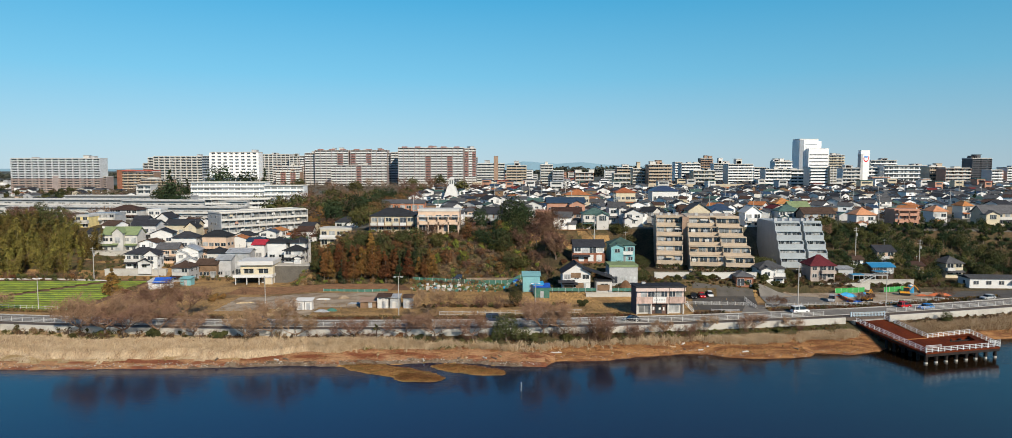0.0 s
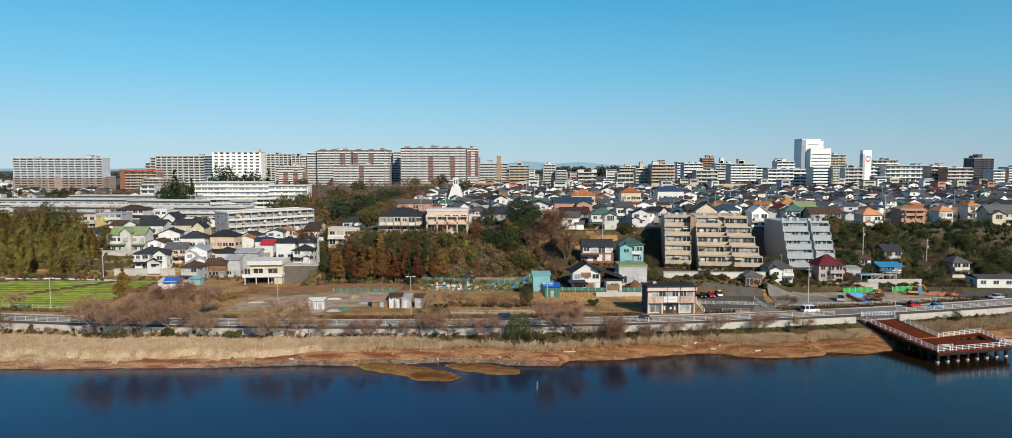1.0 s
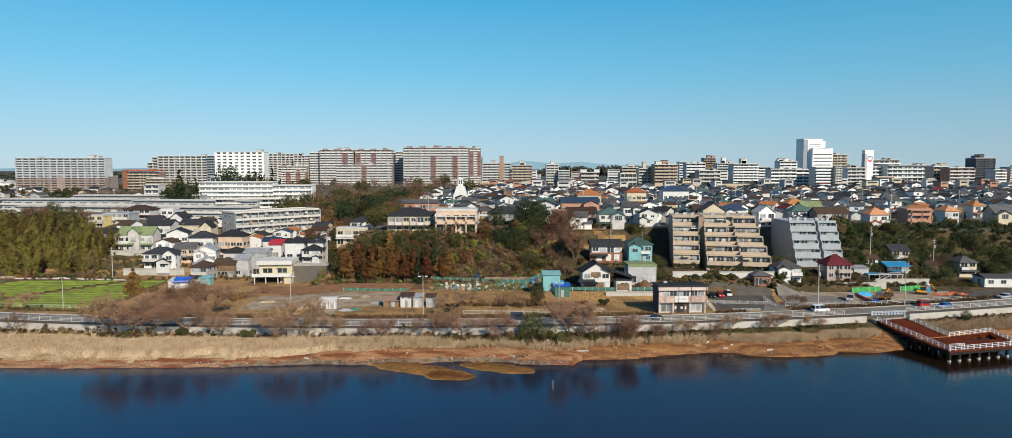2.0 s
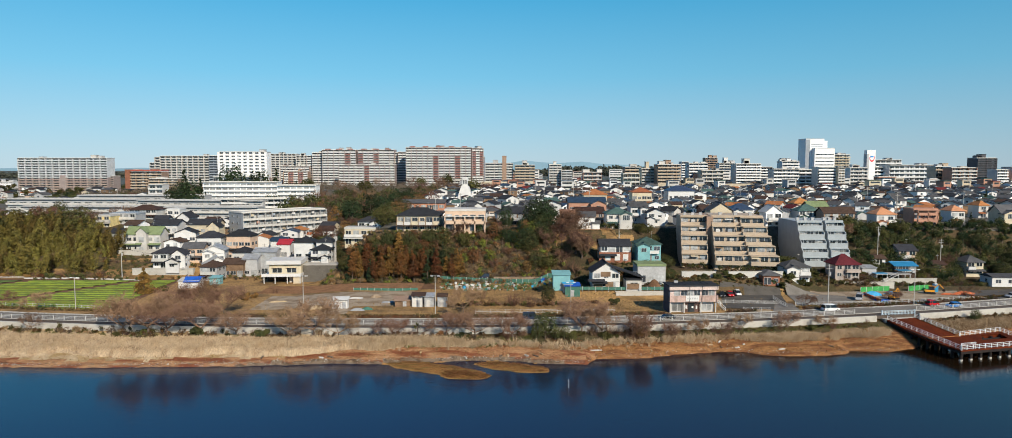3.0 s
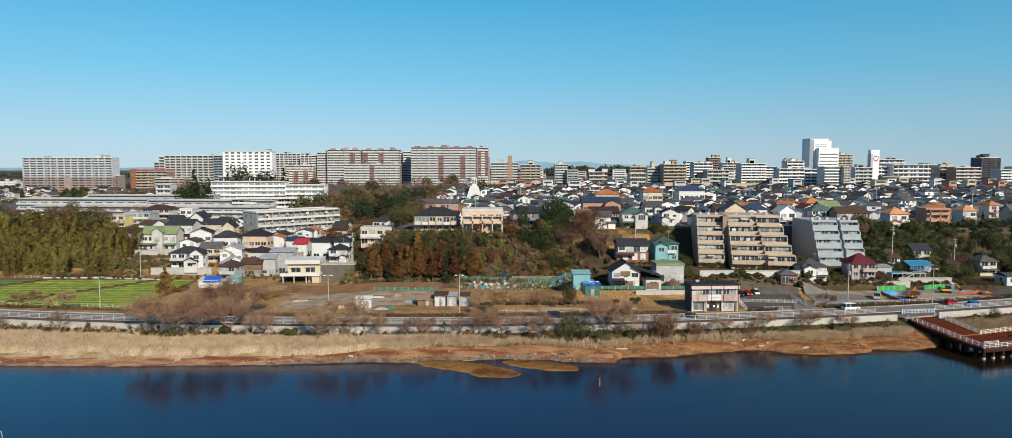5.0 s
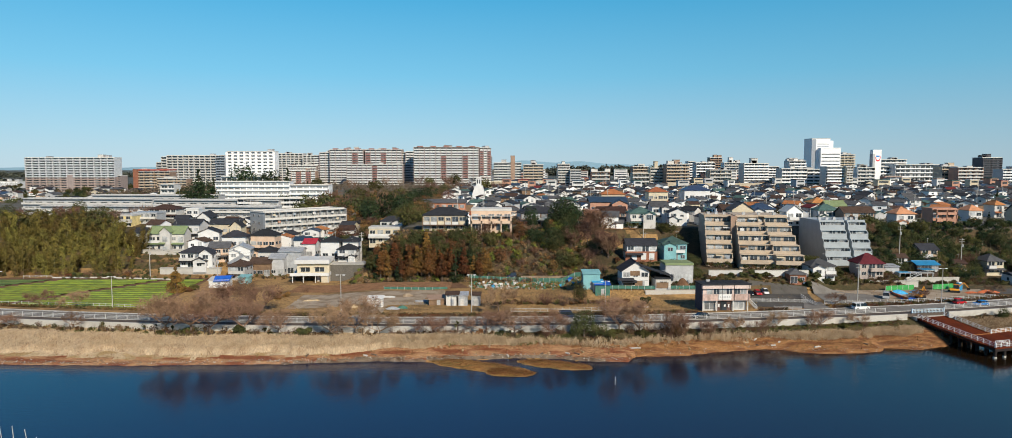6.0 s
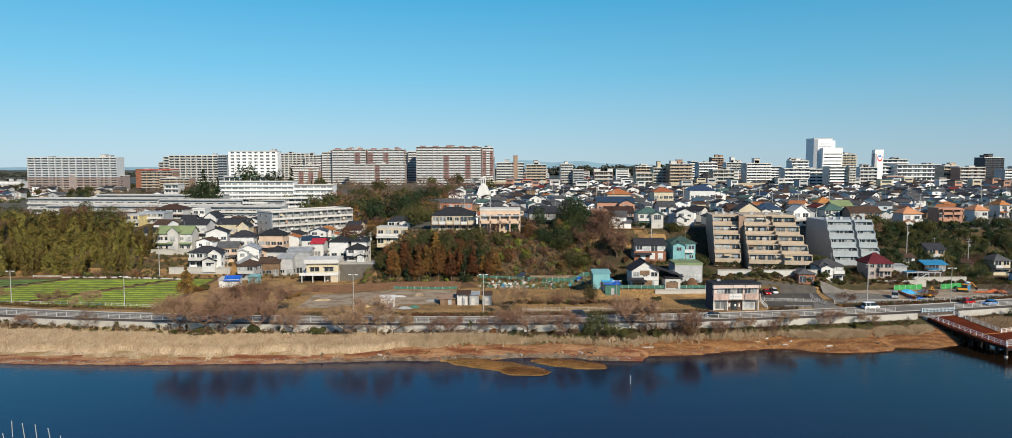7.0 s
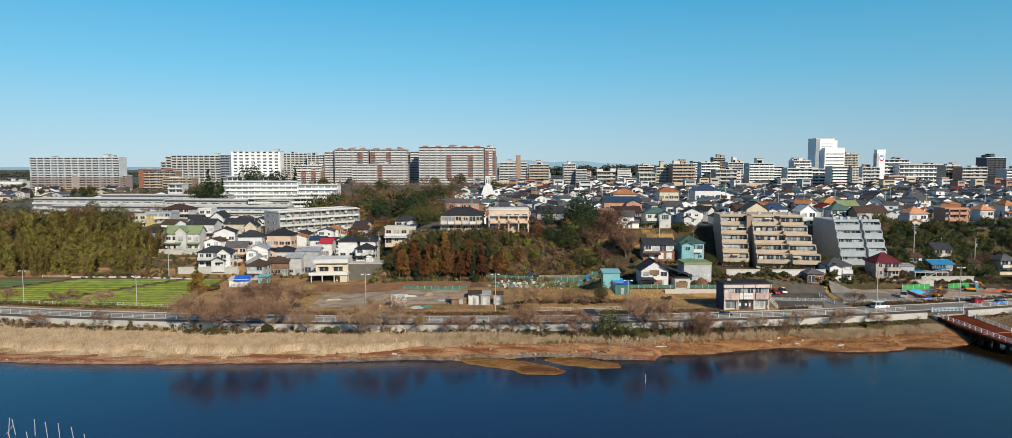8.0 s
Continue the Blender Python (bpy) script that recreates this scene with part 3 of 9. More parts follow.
def house(m, w, d, floors, kind, wall, roof, label, rh=None, group="", name="house", eave=None, base=0.0, balcony=True, porch=True, trim=None, seed=0, lean=None, cat="house"):
    """A two-storey house on the pose m (front towards -y): walls, roof, windows, balcony, door."""
    r = random.Random(seed)
    fh = (eave / floors) if eave else 2.75
    H = fh * floors
    rh = rh if rh is not None else (min(w, d) * 0.24 if kind != "flat" else 0.5)
    o = thing(name, label, cat, m, group)
    s = Shape().box(-w / 2, 0, -base - 1.5, w / 2, d, H)
    if kind == "gable_y":
        s.face([(-w / 2, 0, H), (w / 2, 0, H), (0, 0, H + rh * 0.93)]).face([(w / 2, d, H), (-w / 2, d, H), (0, d, H + rh * 0.93)])
    if kind == "gable":
        s.face([(w / 2, 0, H), (w / 2, d, H), (w / 2, d / 2, H + rh * 0.93)]).face([(-w / 2, d, H), (-w / 2, 0, H), (-w / 2, d / 2, H + rh * 0.93)])
    part("wall", s, wall, o)
    if trim:
        part("band", Shape().box(-w / 2 - 0.04, -0.04, fh - 0.15, w / 2 + 0.04, d + 0.04, fh + 0.15), trim, o)
    part("roof", roof_shape(w, d, H + 0.1, rh, kind), roof, o)
    n = max(1, int(w // 2.5))
    for f in range(floors):
        z = f * fh
        for i in range(n):
            x = -w / 2 + (i + 0.5) * w / n
            k = r.choice(("mid", "mid", "small", "door", "pale", "paledoor")) if f else r.choice(("door", "mid", "paledoor", "small"))
            part("window", WIN[k], None, o, at=pose(x, -0.02, z + (0.2 if "door" in k else 0.9)) @ Matrix.Diagonal((1.2, 1, 1.12, 1)))
        for i in range((2 if d > 5 else 1) if m.translation.y < 275 else 0):
            part("window", WIN[r.choice(("small", "mid"))], None, o, at=pose(w / 2 + 0.02, d * (0.28 + 0.45 * i), z + 1.0, 0, 0, 90))
    if balcony and floors > 1:
        bw = w * r.choice((0.45, 0.6, 0.9))
        bx = r.choice((-1, 1)) * (w - bw) / 2
        part("balcony", Shape().box(bx - bw / 2, -1.1, fh - 0.15, bx + bw / 2, 0, fh).box(bx - bw / 2, -1.1, fh, bx + bw / 2, -1.02, fh + 0.95).box(bx - bw / 2, -1.1, fh, bx - bw / 2 + 0.08, 0, fh + 0.95).box(bx + bw / 2 - 0.08, -1.1, fh, bx + bw / 2, 0, fh + 0.95), trim or r.choice((WHITE, OFFWH, wall)), o)
    if floors > 1 and w > 6.5 and kind != "flat" and balcony and r.random() < 0.7:
        ww, dd, side = w * r.uniform(0.36, 0.5), r.uniform(1.4, 2.4), r.choice((-1, 1))
        cx, wh = side * (w - ww) / 2, fh * r.choice((1.0, 1.0, 1.85))
        part("front_wing", Shape().box(cx - ww / 2, -dd, -1.5, cx + ww / 2, 0.05, wh).face([(cx - ww / 2, -dd, wh), (cx + ww / 2, -dd, wh), (cx, -dd, wh + ww * 0.24)]), wall, o)
        part("wing_roof", roof_shape(ww, dd + 0.6, wh + 0.05, ww * 0.26, "gable_y"), roof, o, at=pose(cx, -dd, 0))
        part("window", WIN[r.choice(("mid", "pale", "wide"))], None, o, at=pose(cx, -dd - 0.02, wh - 1.9))
    part("air_unit", Shape().box(w * 0.3, -0.5, 0.0, w * 0.3 + 0.8, -0.1, 0.65), GREYW, o)
    if r.random() < 0.5:
        part("aerial", Shape().tube((w * 0.2, d * 0.5, H), (w * 0.2, d * 0.5, H + rh + 2.2), 0.03, 0.03, 4).box(w * 0.2 - 0.6, d * 0.5 - 0.02, H + rh + 1.8, w * 0.2 + 0.6, d * 0.5 + 0.02, H + rh + 1.84), ALU, o)
    if porch and floors > 1:
        part("lean_to_roof", Shape().side_prism([(-1.5, fh - 0.75), (-1.5, fh - 0.6), (0.0, fh - 0.1), (0.0, fh - 0.3)], -w / 2 - 0.2, w / 2 + 0.2 if r.random() < 0.4 else 0.3), roof, o)
    return o


def villa(x, y, top, w, d, kind, wall, roof, label, rot=0.0, floors=2, rh=None, z=None, **more):
    """A house of given roof height: its storeys fill what lies between the ground and the eaves."""
    z0 = z if z is not None else min(ground(x, y), ground(x, y + d / 2))
    rr = rh if rh is not None else (min(w, d) * 0.24 if kind != "flat" else 0.5)
    if abs(x) > 60 and y < 300:
        d = min(d, 7.0)
    # front narrowed and shifted to fit the camera's view, where a side wall shows
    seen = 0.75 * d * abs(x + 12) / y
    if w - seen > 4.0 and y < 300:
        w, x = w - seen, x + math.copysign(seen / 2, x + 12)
    taken(x, y + d / 2, max(w, d) / 2, w, d, rot)
    eave = max(2.4 * floors, top - z0 - rr)
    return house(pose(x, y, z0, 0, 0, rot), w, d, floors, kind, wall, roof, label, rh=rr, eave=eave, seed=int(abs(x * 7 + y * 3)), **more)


# ---- blocks of flats ----
def flats(x, y, top, w, d, floors, bays, wall, band, label, rot=0.0, z=None, depth=1.9, parapet=1.0, win="door", upper=None, split=0, tower=None, penthouse=0, posts=True, roof=None, name="apartment_block", ends=(None, None), group="apartment blocks", rail=None, fin=None, finmat=None, red=(), red_floors=(3, 12), crown=0):
    """A slab of flats: body, a balcony for every storey, a window for every bay."""
    z0 = z if z is not None else min(ground(x, y), ground(x, y + d))
    taken(x, y + d / 2, max(w, d) / 2 * 0.9, w, d, rot)
    fh = (top - z0 - 0.6) / floors
    o = thing(name, label, "apartment building", pose(x, y, z0, 0, 0, rot), group)
    H = fh * floors
    hs = split * fh if split else H
    part("wall", Shape().box(-w / 2, 0, -2, w / 2, d, hs), wall, o)
    if split:
        part("wall", Shape().box(-w / 2, 0, hs, w / 2, d, H), upper, o)
    part("roof", Shape().box(-w / 2 - 0.2, -depth, H, w / 2 + 0.2, d + 0.2, H + 0.25).box(-w / 2, -0.2, H + 0.25, w / 2, 0.1, H + 0.7).box(-w / 2, d - 0.2, H + 0.25, w / 2, d, H + 0.7).box(-w / 2, 0, H + 0.25, -w / 2 + 0.25, d, H + 0.7).box(w / 2 - 0.25, 0, H + 0.25, w / 2, d, H + 0.7), roof or OFFWH, o)
    bw = w / bays
    slab = Shape().box(-w / 2, -depth, -0.18, w / 2, 0, 0.0).box(-w / 2, -depth, 0, w / 2, -depth + 0.12, parapet)
    if rail:
        slab = Shape().box(-w / 2, -depth, -0.28, w / 2, 0, 0.0, 0).box(-w / 2, -depth + 0.04, 0.08, w / 2, -depth + 0.08, parapet, 1)
    sl = slab.mesh("balcony", [band] + ([rail] if rail else []))
    su = slab.mesh("balcony", [upper] + ([rail] if rail else [])) if split else sl
    if posts:
        fw, every = fin or (0.1, 2 if y > 560 else 1)
        fm = Shape().box(-fw, -depth + 0.03 - (0.12 if fin else 0), 0, fw, 0, hs - 0.1).mesh("fin", [finmat or wall])
        fu = Shape().box(-0.1, -depth + 0.03, hs - 0.1, 0.1, 0, H - 0.05).mesh("fin", [upper]) if split else None
        for i in range(0, bays + 1, every):
            part("fin", fm, None, o, at=pose(-w / 2 + i * bw + (0.1 if i == 0 else -0.1 if i == bays else 0), 0, 0))
            if split:
                part("fin", fu, None, o, at=pose(-w / 2 + i * bw, 0, 0))
    row = None
    if y > 560:       # far off: one row of sliding windows for each storey
        rs = Shape()
        for i in range(bays):
            cx, hw = -w / 2 + (i + 0.5) * bw, bw * 0.41
            rs.box(cx - hw, -0.06, 0, cx + hw, 0.03, fh * 0.74, 0)
            for k in (-1, 1):
                rs.face([(cx + min(0, k) * hw + 0.06, -0.075, 0.06), (cx + max(0, k) * hw - 0.06, -0.075, 0.06), (cx + max(0, k) * hw - 0.06, -0.075, fh * 0.7), (cx + min(0, k) * hw + 0.06, -0.075, fh * 0.7)], 1 if (i * 5 + k) % 7 else 2)
        row = rs.mesh("glazing", [ALU, GLASS, PALEGLASS])
    for f in range(floors):
        part("balcony", su if split and f >= split else sl, None, o, at=pose(0, 0, f * fh))
        if y > 560:
            part("glazing", row, None, o, at=pose(0, -0.02, f * fh + 0.15))
            continue
        for i in range(bays):
            part("window", WIN[win if (i * 7 + f * 3) % 7 else "paledoor"], None, o, at=pose(-w / 2 + (i + 0.5) * bw, -0.02, f * fh + 0.15, 0, 0, 0) @ Matrix.Diagonal((min(2.6, bw * 0.84 / 1.9), 1, min(1.15, fh * 0.72 / 2.0), 1)))
    for f in range(0, floors, 1):
        for sx, e in ((-1, ends[0]), (1, ends[1])):
            if e:
                for k in range(2):
                    part("window", WIN["small"], None, o, at=pose(sx * (w / 2 + 0.02), d * (0.3 + 0.4 * k), f * fh + 1.0, 0, 0, 90 * sx))
    if penthouse:
        part("penthouse", Shape().box(-w * 0.12, d * 0.3, H + 0.2, w * 0.12, d * 0.8, H + penthouse).box(-w * 0.13, d * 0.25, H + penthouse, w * 0.13, d * 0.85, H + penthouse + 0.25), wall, o)
    if y > 560 and w > 12:       # lift houses and tanks on the roof
        r = random.Random(int(x * 3 + y))
        for i in range(r.choice((1, 2, 2, 3))):
            tx, tw, th = r.uniform(-0.42, 0.42) * w, r.uniform(1.5, 3.2), r.uniform(1.6, 3.6)
            part("lift_house", Shape().box(tx - tw, d * 0.3, H + 0.2, tx + tw, d * 0.75, H + th).box(tx - tw - 0.2, d * 0.27, H + th, tx + tw + 0.2, d * 0.78, H + th + 0.2), r.choice((wall, OFFWH, GREYW)), o)
    for i in red:                # a column of red-brown balcony fronts
        front = Shape().box(-bw * 0.47, -depth - 0.05, -0.1, bw * 0.47, -depth + 0.05, parapet + 0.15).mesh("balcony_front", [REDPANEL])
        for f in range(red_floors[0], min(floors, red_floors[1])):
            part("balcony_front", front, None, o, "red-brown balcony front", pose(-w / 2 + (i + 0.5) * bw, 0, f * fh))
    for i in range(crown):       # raised parapet pieces over the stairs
        cx, cw = (i + 0.5) / crown * w - w / 2, min(2.8, w / crown * 0.33)
        part("roof_parapet", Shape().box(cx - cw, -depth + 0.1, H + 0.2, cx + cw, 1.5, H + 1.5), REDPANEL, o)
    if tower:
        tx, tw, th, tm = tower
        part("stair_tower", Shape().box(tx - tw / 2, -depth - 0.15, -2, tx + tw / 2, d * 0.6, H + th).box(tx - tw / 2 - 0.15, -depth - 0.3, H + th, tx + tw / 2 + 0.15, d * 0.62, H + th + 0.3), tm, o)
    return o


# ---- trees ----
def leaves(s, c, rad, count, size, r, mi=0, squash=1.0, shell=0.35):
    """Leaf tufts round a centre, thicker towards the outside."""
    for _ in range(count):
        while True:
            p = Vector((r.uniform(-1, 1), r.uniform(-1, 1), r.uniform(-1, 1)))
            if shell < p.length < 1:
                break
        q = Vector(c) + Vector((p.x * rad, p.y * rad, p.z * rad * squash))
        n = (p + Vector((r.uniform(-0.7, 0.7), r.uniform(-0.7, 0.7), r.uniform(-0.3, 0.9)))).normalized()
        u = n.orthogonal().normalized()
        u.rotate(Matrix.Rotation(r.uniform(0, 6.28), 3, n))
        w = n.cross(u)
        a, b = size * r.uniform(0.6, 1.3), size * r.uniform(0.5, 1.0)
        k = n * (0.35 * size)
        s.face([q - u * a - k, q - w * b * 0.7, q + u * a - k, q + w * b], mi)


def limb(s, a, direction, length, r0, depth, rnd, ends, spread=0.55, up=0.15, kids=3, mi=0, sides=5):
    """A bent, tapered branch with its children; collects the tips."""
    p, d = Vector(a), Vector(direction).normalized()
    n = 3 if depth > 2 else (2 if depth else 1)
    sides = 3 if depth < 2 else sides
    for i in range(n):
        q = p + d * (length / n)
        ra = r0 * (1 - 0.4 * i / n)
        if depth == 0:          # the last twigs are thin enough to be flat
            w = d.orthogonal().normalized() * ra * 1.3
            s.face([p - w, p + w, q + w * 0.6, q - w * 0.6], mi)
        else:
            s.tube(p, q, ra, r0 * (1 - 0.4 * (i + 1) / n), sides, mi, caps=False)
        p = q
        d = (d + Vector((rnd.uniform(-1, 1), rnd.uniform(-1, 1), rnd.uniform(-0.6, 1) * 0.6 + up)) * 0.22).normalized()
        if depth > 0 and i >= n - 2:
            for _ in range(kids if i == n - 1 else kids - 1):
                t = (d + Vector((rnd.uniform(-1, 1), rnd.uniform(-1, 1), rnd.uniform(-0.5, 0.9))) * spread * 1.5).normalized()
                limb(s, p, t, length * rnd.uniform(0.5, 0.78), r0 * 0.5, depth - 1, rnd, ends, spread, up, kids, mi, max(3, sides - 1))
    if depth == 0:
        ends.append(p)


def crown_leaves(s, h0, h1, rad, count, size, seed):
    """An uneven crown: leaves in a lumpy envelope, thicker outside, with gaps where the sky shows."""
    r = random.Random(seed)
    zc, hz = (h0 + h1) / 2, (h1 - h0) / 2
    made = 0
    while made < count:
        d = Vector((r.gauss(0, 1), r.gauss(0, 1), r.gauss(0, 1))).normalized()
        env = 1 + 0.42 * noise.noise(d * 1.9 + Vector((seed, 0, 0))) + 0.25 * noise.noise(d * 4.5 + Vector((0, seed, 0)))
        u = env * r.random() ** 0.22
        p = Vector((d.x * rad * u, d.y * rad * u, zc + d.z * hz * u))
        if noise.noise(p * 0.75 + Vector((seed * 3, 0, 0))) < -0.18:
            continue
        made += 1
        n = (d + Vector((r.uniform(-0.9, 0.9), r.uniform(-0.9, 0.9), r.uniform(-0.4, 1.0)))).normalized()
        w = n.orthogonal().normalized()
        w.rotate(Matrix.Rotation(r.uniform(0, 6.28), 3, n))
        v = n.cross(w)
        a, b = size * r.uniform(0.5, 1.3), size * r.uniform(0.35, 0.8)
        k = n * (0.3 * size)
        s.face([p - w * a - k, p - v * b, p + w * a - k, p + v * b])


def leafy_tree(label, h, rad, leaf, seed, n=10, count=1300, size=0.3, trunk=0.3, name="broadleaf_tree"):
    r = random.Random(seed)
    t = Shape().tube((0, 0, -1.2), (0, 0, h * 0.3), trunk, trunk * 0.7, 7).tube((0, 0, h * 0.3), (0.1, 0.1, h * 0.75), trunk * 0.7, trunk * 0.25, 6)
    c = Shape()
    for i in range(n):
        a, z = r.uniform(0, 6.28), h * r.uniform(0.25, 0.7)
        t.tube((0, 0, z * 0.8), (rad * 0.7 * math.cos(a), rad * 0.7 * math.sin(a), z + 0.1 * h), trunk * 0.25, 0.04, 4)
    crown_leaves(c, h * 0.1, h, rad, count, size, seed)
    if name == "canopy_tree":
        o = tagged(part(name, t, BARK), label, "tree", "trees")
    else:
        o = thing(name, label, "tree", group="trees")
        part("trunk", t, BARK, o)
    part("crown", c, leaf, o)
    return o


def conifer(label, h, rad, leaf, seed, count=1900, size=0.3, name="conifer", top=0.0, bare=0.18):
    r = random.Random(seed)
    o = thing(name, label, "tree", group="trees")
    t = Shape().tube((0, 0, -1.2), (0, 0, h * 0.97), 0.24, 0.04, 6)
    c = Shape()
    for i in range(64):
        u = r.uniform(0, 1) ** 1.2
        z = h * (bare + (1 - bare) * u)
        rr = rad * ((1 - u) ** 0.8 + top) * r.uniform(0.55, 1.0)
        a = r.uniform(0, 6.28)
        p = (rr * 0.6 * math.cos(a), rr * 0.6 * math.sin(a), z - rr * 0.15)
        t.tube((0, 0, z), p, 0.06, 0.02, 3)
        leaves(c, p, max(0.45, rr * 0.55), count // 64, size, r, 0, 0.55)
    leaves(c, (0, 0, h * 0.96), 0.5, 20, size * 0.8, r, 0, 1.6)
    part("trunk", t, BARK, o)
    part("crown", c, leaf, o)
    return o


def bare_tree(label, h, seed, twig=None, kids=3, depth=3, spread=0.75, name="bare_tree", stems=1, trunk=0.2, cloud=0):
    r = random.Random(seed)
    t, b, ends = Shape(), Shape(), []
    t.tube((0, 0, -1.0), (0.05, 0.05, h * 0.2), trunk, trunk * 0.75, 7)
    for k in range(3 + stems):
        a = 6.28 * k / (3 + stems) + r.uniform(-0.4, 0.4)
        limb(b, (0.05, 0.05, h * r.uniform(0.14, 0.2)), (math.cos(a) * spread, math.sin(a) * spread, r.uniform(0.5, 1.0)), h * 0.36, trunk * 0.5, depth, r, ends, 0.6, 0.12, kids)
    for e in ends:                      # fine twigs at the tips
        for _ in range(5):
            q = e + Vector((r.uniform(-1, 1), r.uniform(-1, 1), r.uniform(-0.4, 1))) * h * 0.10
            w = (q - e).orthogonal().normalized() * 0.03
            b.face([e - w, e + w, q + w * 0.5, q - w * 0.5])
    o = tagged(part(name, t, BARK), label, "tree", "bare trees")
    part("crown", b, twig or TWIG, o, "bare branching crown")
    return o


def bamboo(label, h, seed):
    """A clump of culms, each an arching plume of narrow drooping leaves."""
    r = random.Random(seed)
    t, c = Shape(), Shape()
    for k in range(4):
        a, ra = r.uniform(0, 6.28), 0.35 + 0.65 * r.random()
        x, y = 2.6 * math.cos(a) * ra, 2.3 * math.sin(a) * ra
        hh, lean = h * r.uniform(0.6, 1.0), r.uniform(0.6, 2.4)
        p = Vector((x, y, -1.0))
        t.tube((0, 0, -1.3), p, 0.16, 0.1, 5)
        for i in range(1, 9):
            u = i / 8
            p2 = Vector((x + math.cos(a) * lean * u ** 2.5, y + math.sin(a) * lean * u ** 2.5, hh * u - 0.24 * lean * u ** 4))
            t.tube(p, p2, 0.07 * (1.1 - u * 0.9), 0.07 * (1.1 - (u + 0.1) * 0.9), 4, caps=False)
            rad = 0.35 + 1.0 * math.sin(math.pi * min(1.0, 0.08 + 0.9 * u))
            for _ in range(3 if u > 0.12 else 1):
                dd = Vector((r.gauss(0, 1), r.gauss(0, 1), r.gauss(0, 0.5))).normalized()
                cc = p2 + dd * rad * 0.75
                ax = Vector((dd.x, dd.y, 0.55))
                for _ in range(18):
                    d = Vector((r.gauss(0, 1), r.gauss(0, 1), r.gauss(0, 1))).normalized()
                    q0 = cc + d * 0.72 * r.random() ** 0.3 + Vector((0, 0, -0.2))
                    out = (d + ax * 0.9 + Vector((0, 0, 0.35))).normalized()
                    fall = Vector((dd.x * 0.7, dd.y * 0.7, -1)) + Vector((r.uniform(-0.5, 0.5), r.uniform(-0.5, 0.5), 0))
                    fall = (fall - out * fall.dot(out)).normalized() * r.uniform(0.35, 0.7)
                    w = fall.cross(out).normalized() * r.uniform(0.1, 0.18)
                    c.face([q0, q0 + fall * 0.5 - w, q0 + fall, q0 + fall * 0.5 + w])
            p = p2
    o = tagged(part("bamboo", t, BAMBOOC), label, "bamboo", "bamboo grove")
    part("crown", c, BAMBOO, o)
    return o


def shrub(label, h, rad, leaf, seed, n=9, count=70, size=0.3):
    r = random.Random(seed)
    c, t = Shape(), Shape()
    for i in range(n):
        a, q = r.uniform(0, 6.28), r.uniform(0, 0.7)
        p = (rad * q * math.cos(a), rad * q * math.sin(a), h * r.uniform(0.25, 0.7))
        t.tube((0, 0, -0.5), p, 0.05, 0.02, 3)
        leaves(c, p, rad * 0.45, count, size, r, 0, h / rad * 0.6)
    o = tagged(part("shrub", t, BARK), label, "shrub", "shrubs")
    part("crown", c, leaf, o)
    return o


def twiggy(label, h, rad, seed, twig):
    """A bare thicket: many thin stems from one root."""
    r = random.Random(seed)
    b = Shape()
    for k in range(16):
        a = r.uniform(0, 6.28)
        limb(b, (0.2 * math.cos(a), 0.2 * math.sin(a), -0.4), (math.cos(a) * rad / h * r.uniform(0.2, 1.1), math.sin(a) * rad / h * r.uniform(0.2, 1.1), 1.0), h * r.uniform(0.35, 0.55), 0.035, 2, r, [], 0.5, 0.2, 2, 0, 3)
    return tagged(part("bare_shrub", b, twig), label, "shrub", "bare shrubs")


def plant(proto, x, y, scale=1.0, rot=None, z=None, label=""):
    k = copy_thing(proto, pose(x, y, (ground(x, y) if z is None else z), 0, 0, rng.uniform(0, 360) if rot is None else rot) @ Matrix.Diagonal((scale, scale, scale * rng.uniform(0.92, 1.1), 1)))
    if label:
        tagged(k, label)
    return k


def retire(*protos):
    """Take the pattern things away once they have been copied."""
    for o in protos:
        for q in [*o.children_recursive, o]:
            bpy.data.objects.remove(q)


# ---- far blocks of flats along the plateau ----
flats(-496.8, 747.6, 54.9, 98.1, 14, 14, 13, ROSE, mat("pinkish_balcony", (0.46, 0.35, 0.30), 0.8), "long slab of flats, grey above, brown tile below", upper=mat("pale_blue_grey_panel", (0.60, 0.62, 0.63), 0.75), split=6, fin=(0.35, 1), tower=(0.0, 6.0, -19.0, ROSE))
flats(-447.7, 752.6, 34.9, 7.9, 12, 7, 2, ROSE, ROSE, "low brown-tiled wing at the slab's end")
brick_block = flats(-381.5, 697.6, 40.2, 37.2, 14, 8, 7, BROWN, BEIGE, "brick-brown block of flats under a red roof edge", tower=(-16.0, 5.0, 2.2, BRICK))
part("red_roof_edge", Shape().box(-18.6, -1.5, 0.7, 18.6, 14.3, 1.9), mat("faded_red_metal", (0.42, 0.10, 0.07), 0.6), brick_block, "faded red roof edge", pose(0, 0, 40.0 - brick_block.location.z))
flats(-351.1, 677.6, 33.2, 29.7, 12, 6, 6, BROWN, BEIGE, "low brown block of flats with pale balcony bands")
flats(-386.6, 800, 58.0, 57.9, 14, 13, 9, OFFWH, OFFWH, "pale slab of flats with upright fins", depth=2.0, fin=(0.3, 1))
flats(-419.1, 801, 56.6, 7.2, 14, 12, 1, OFFWH, OFFWH, "narrow pale end block of flats")
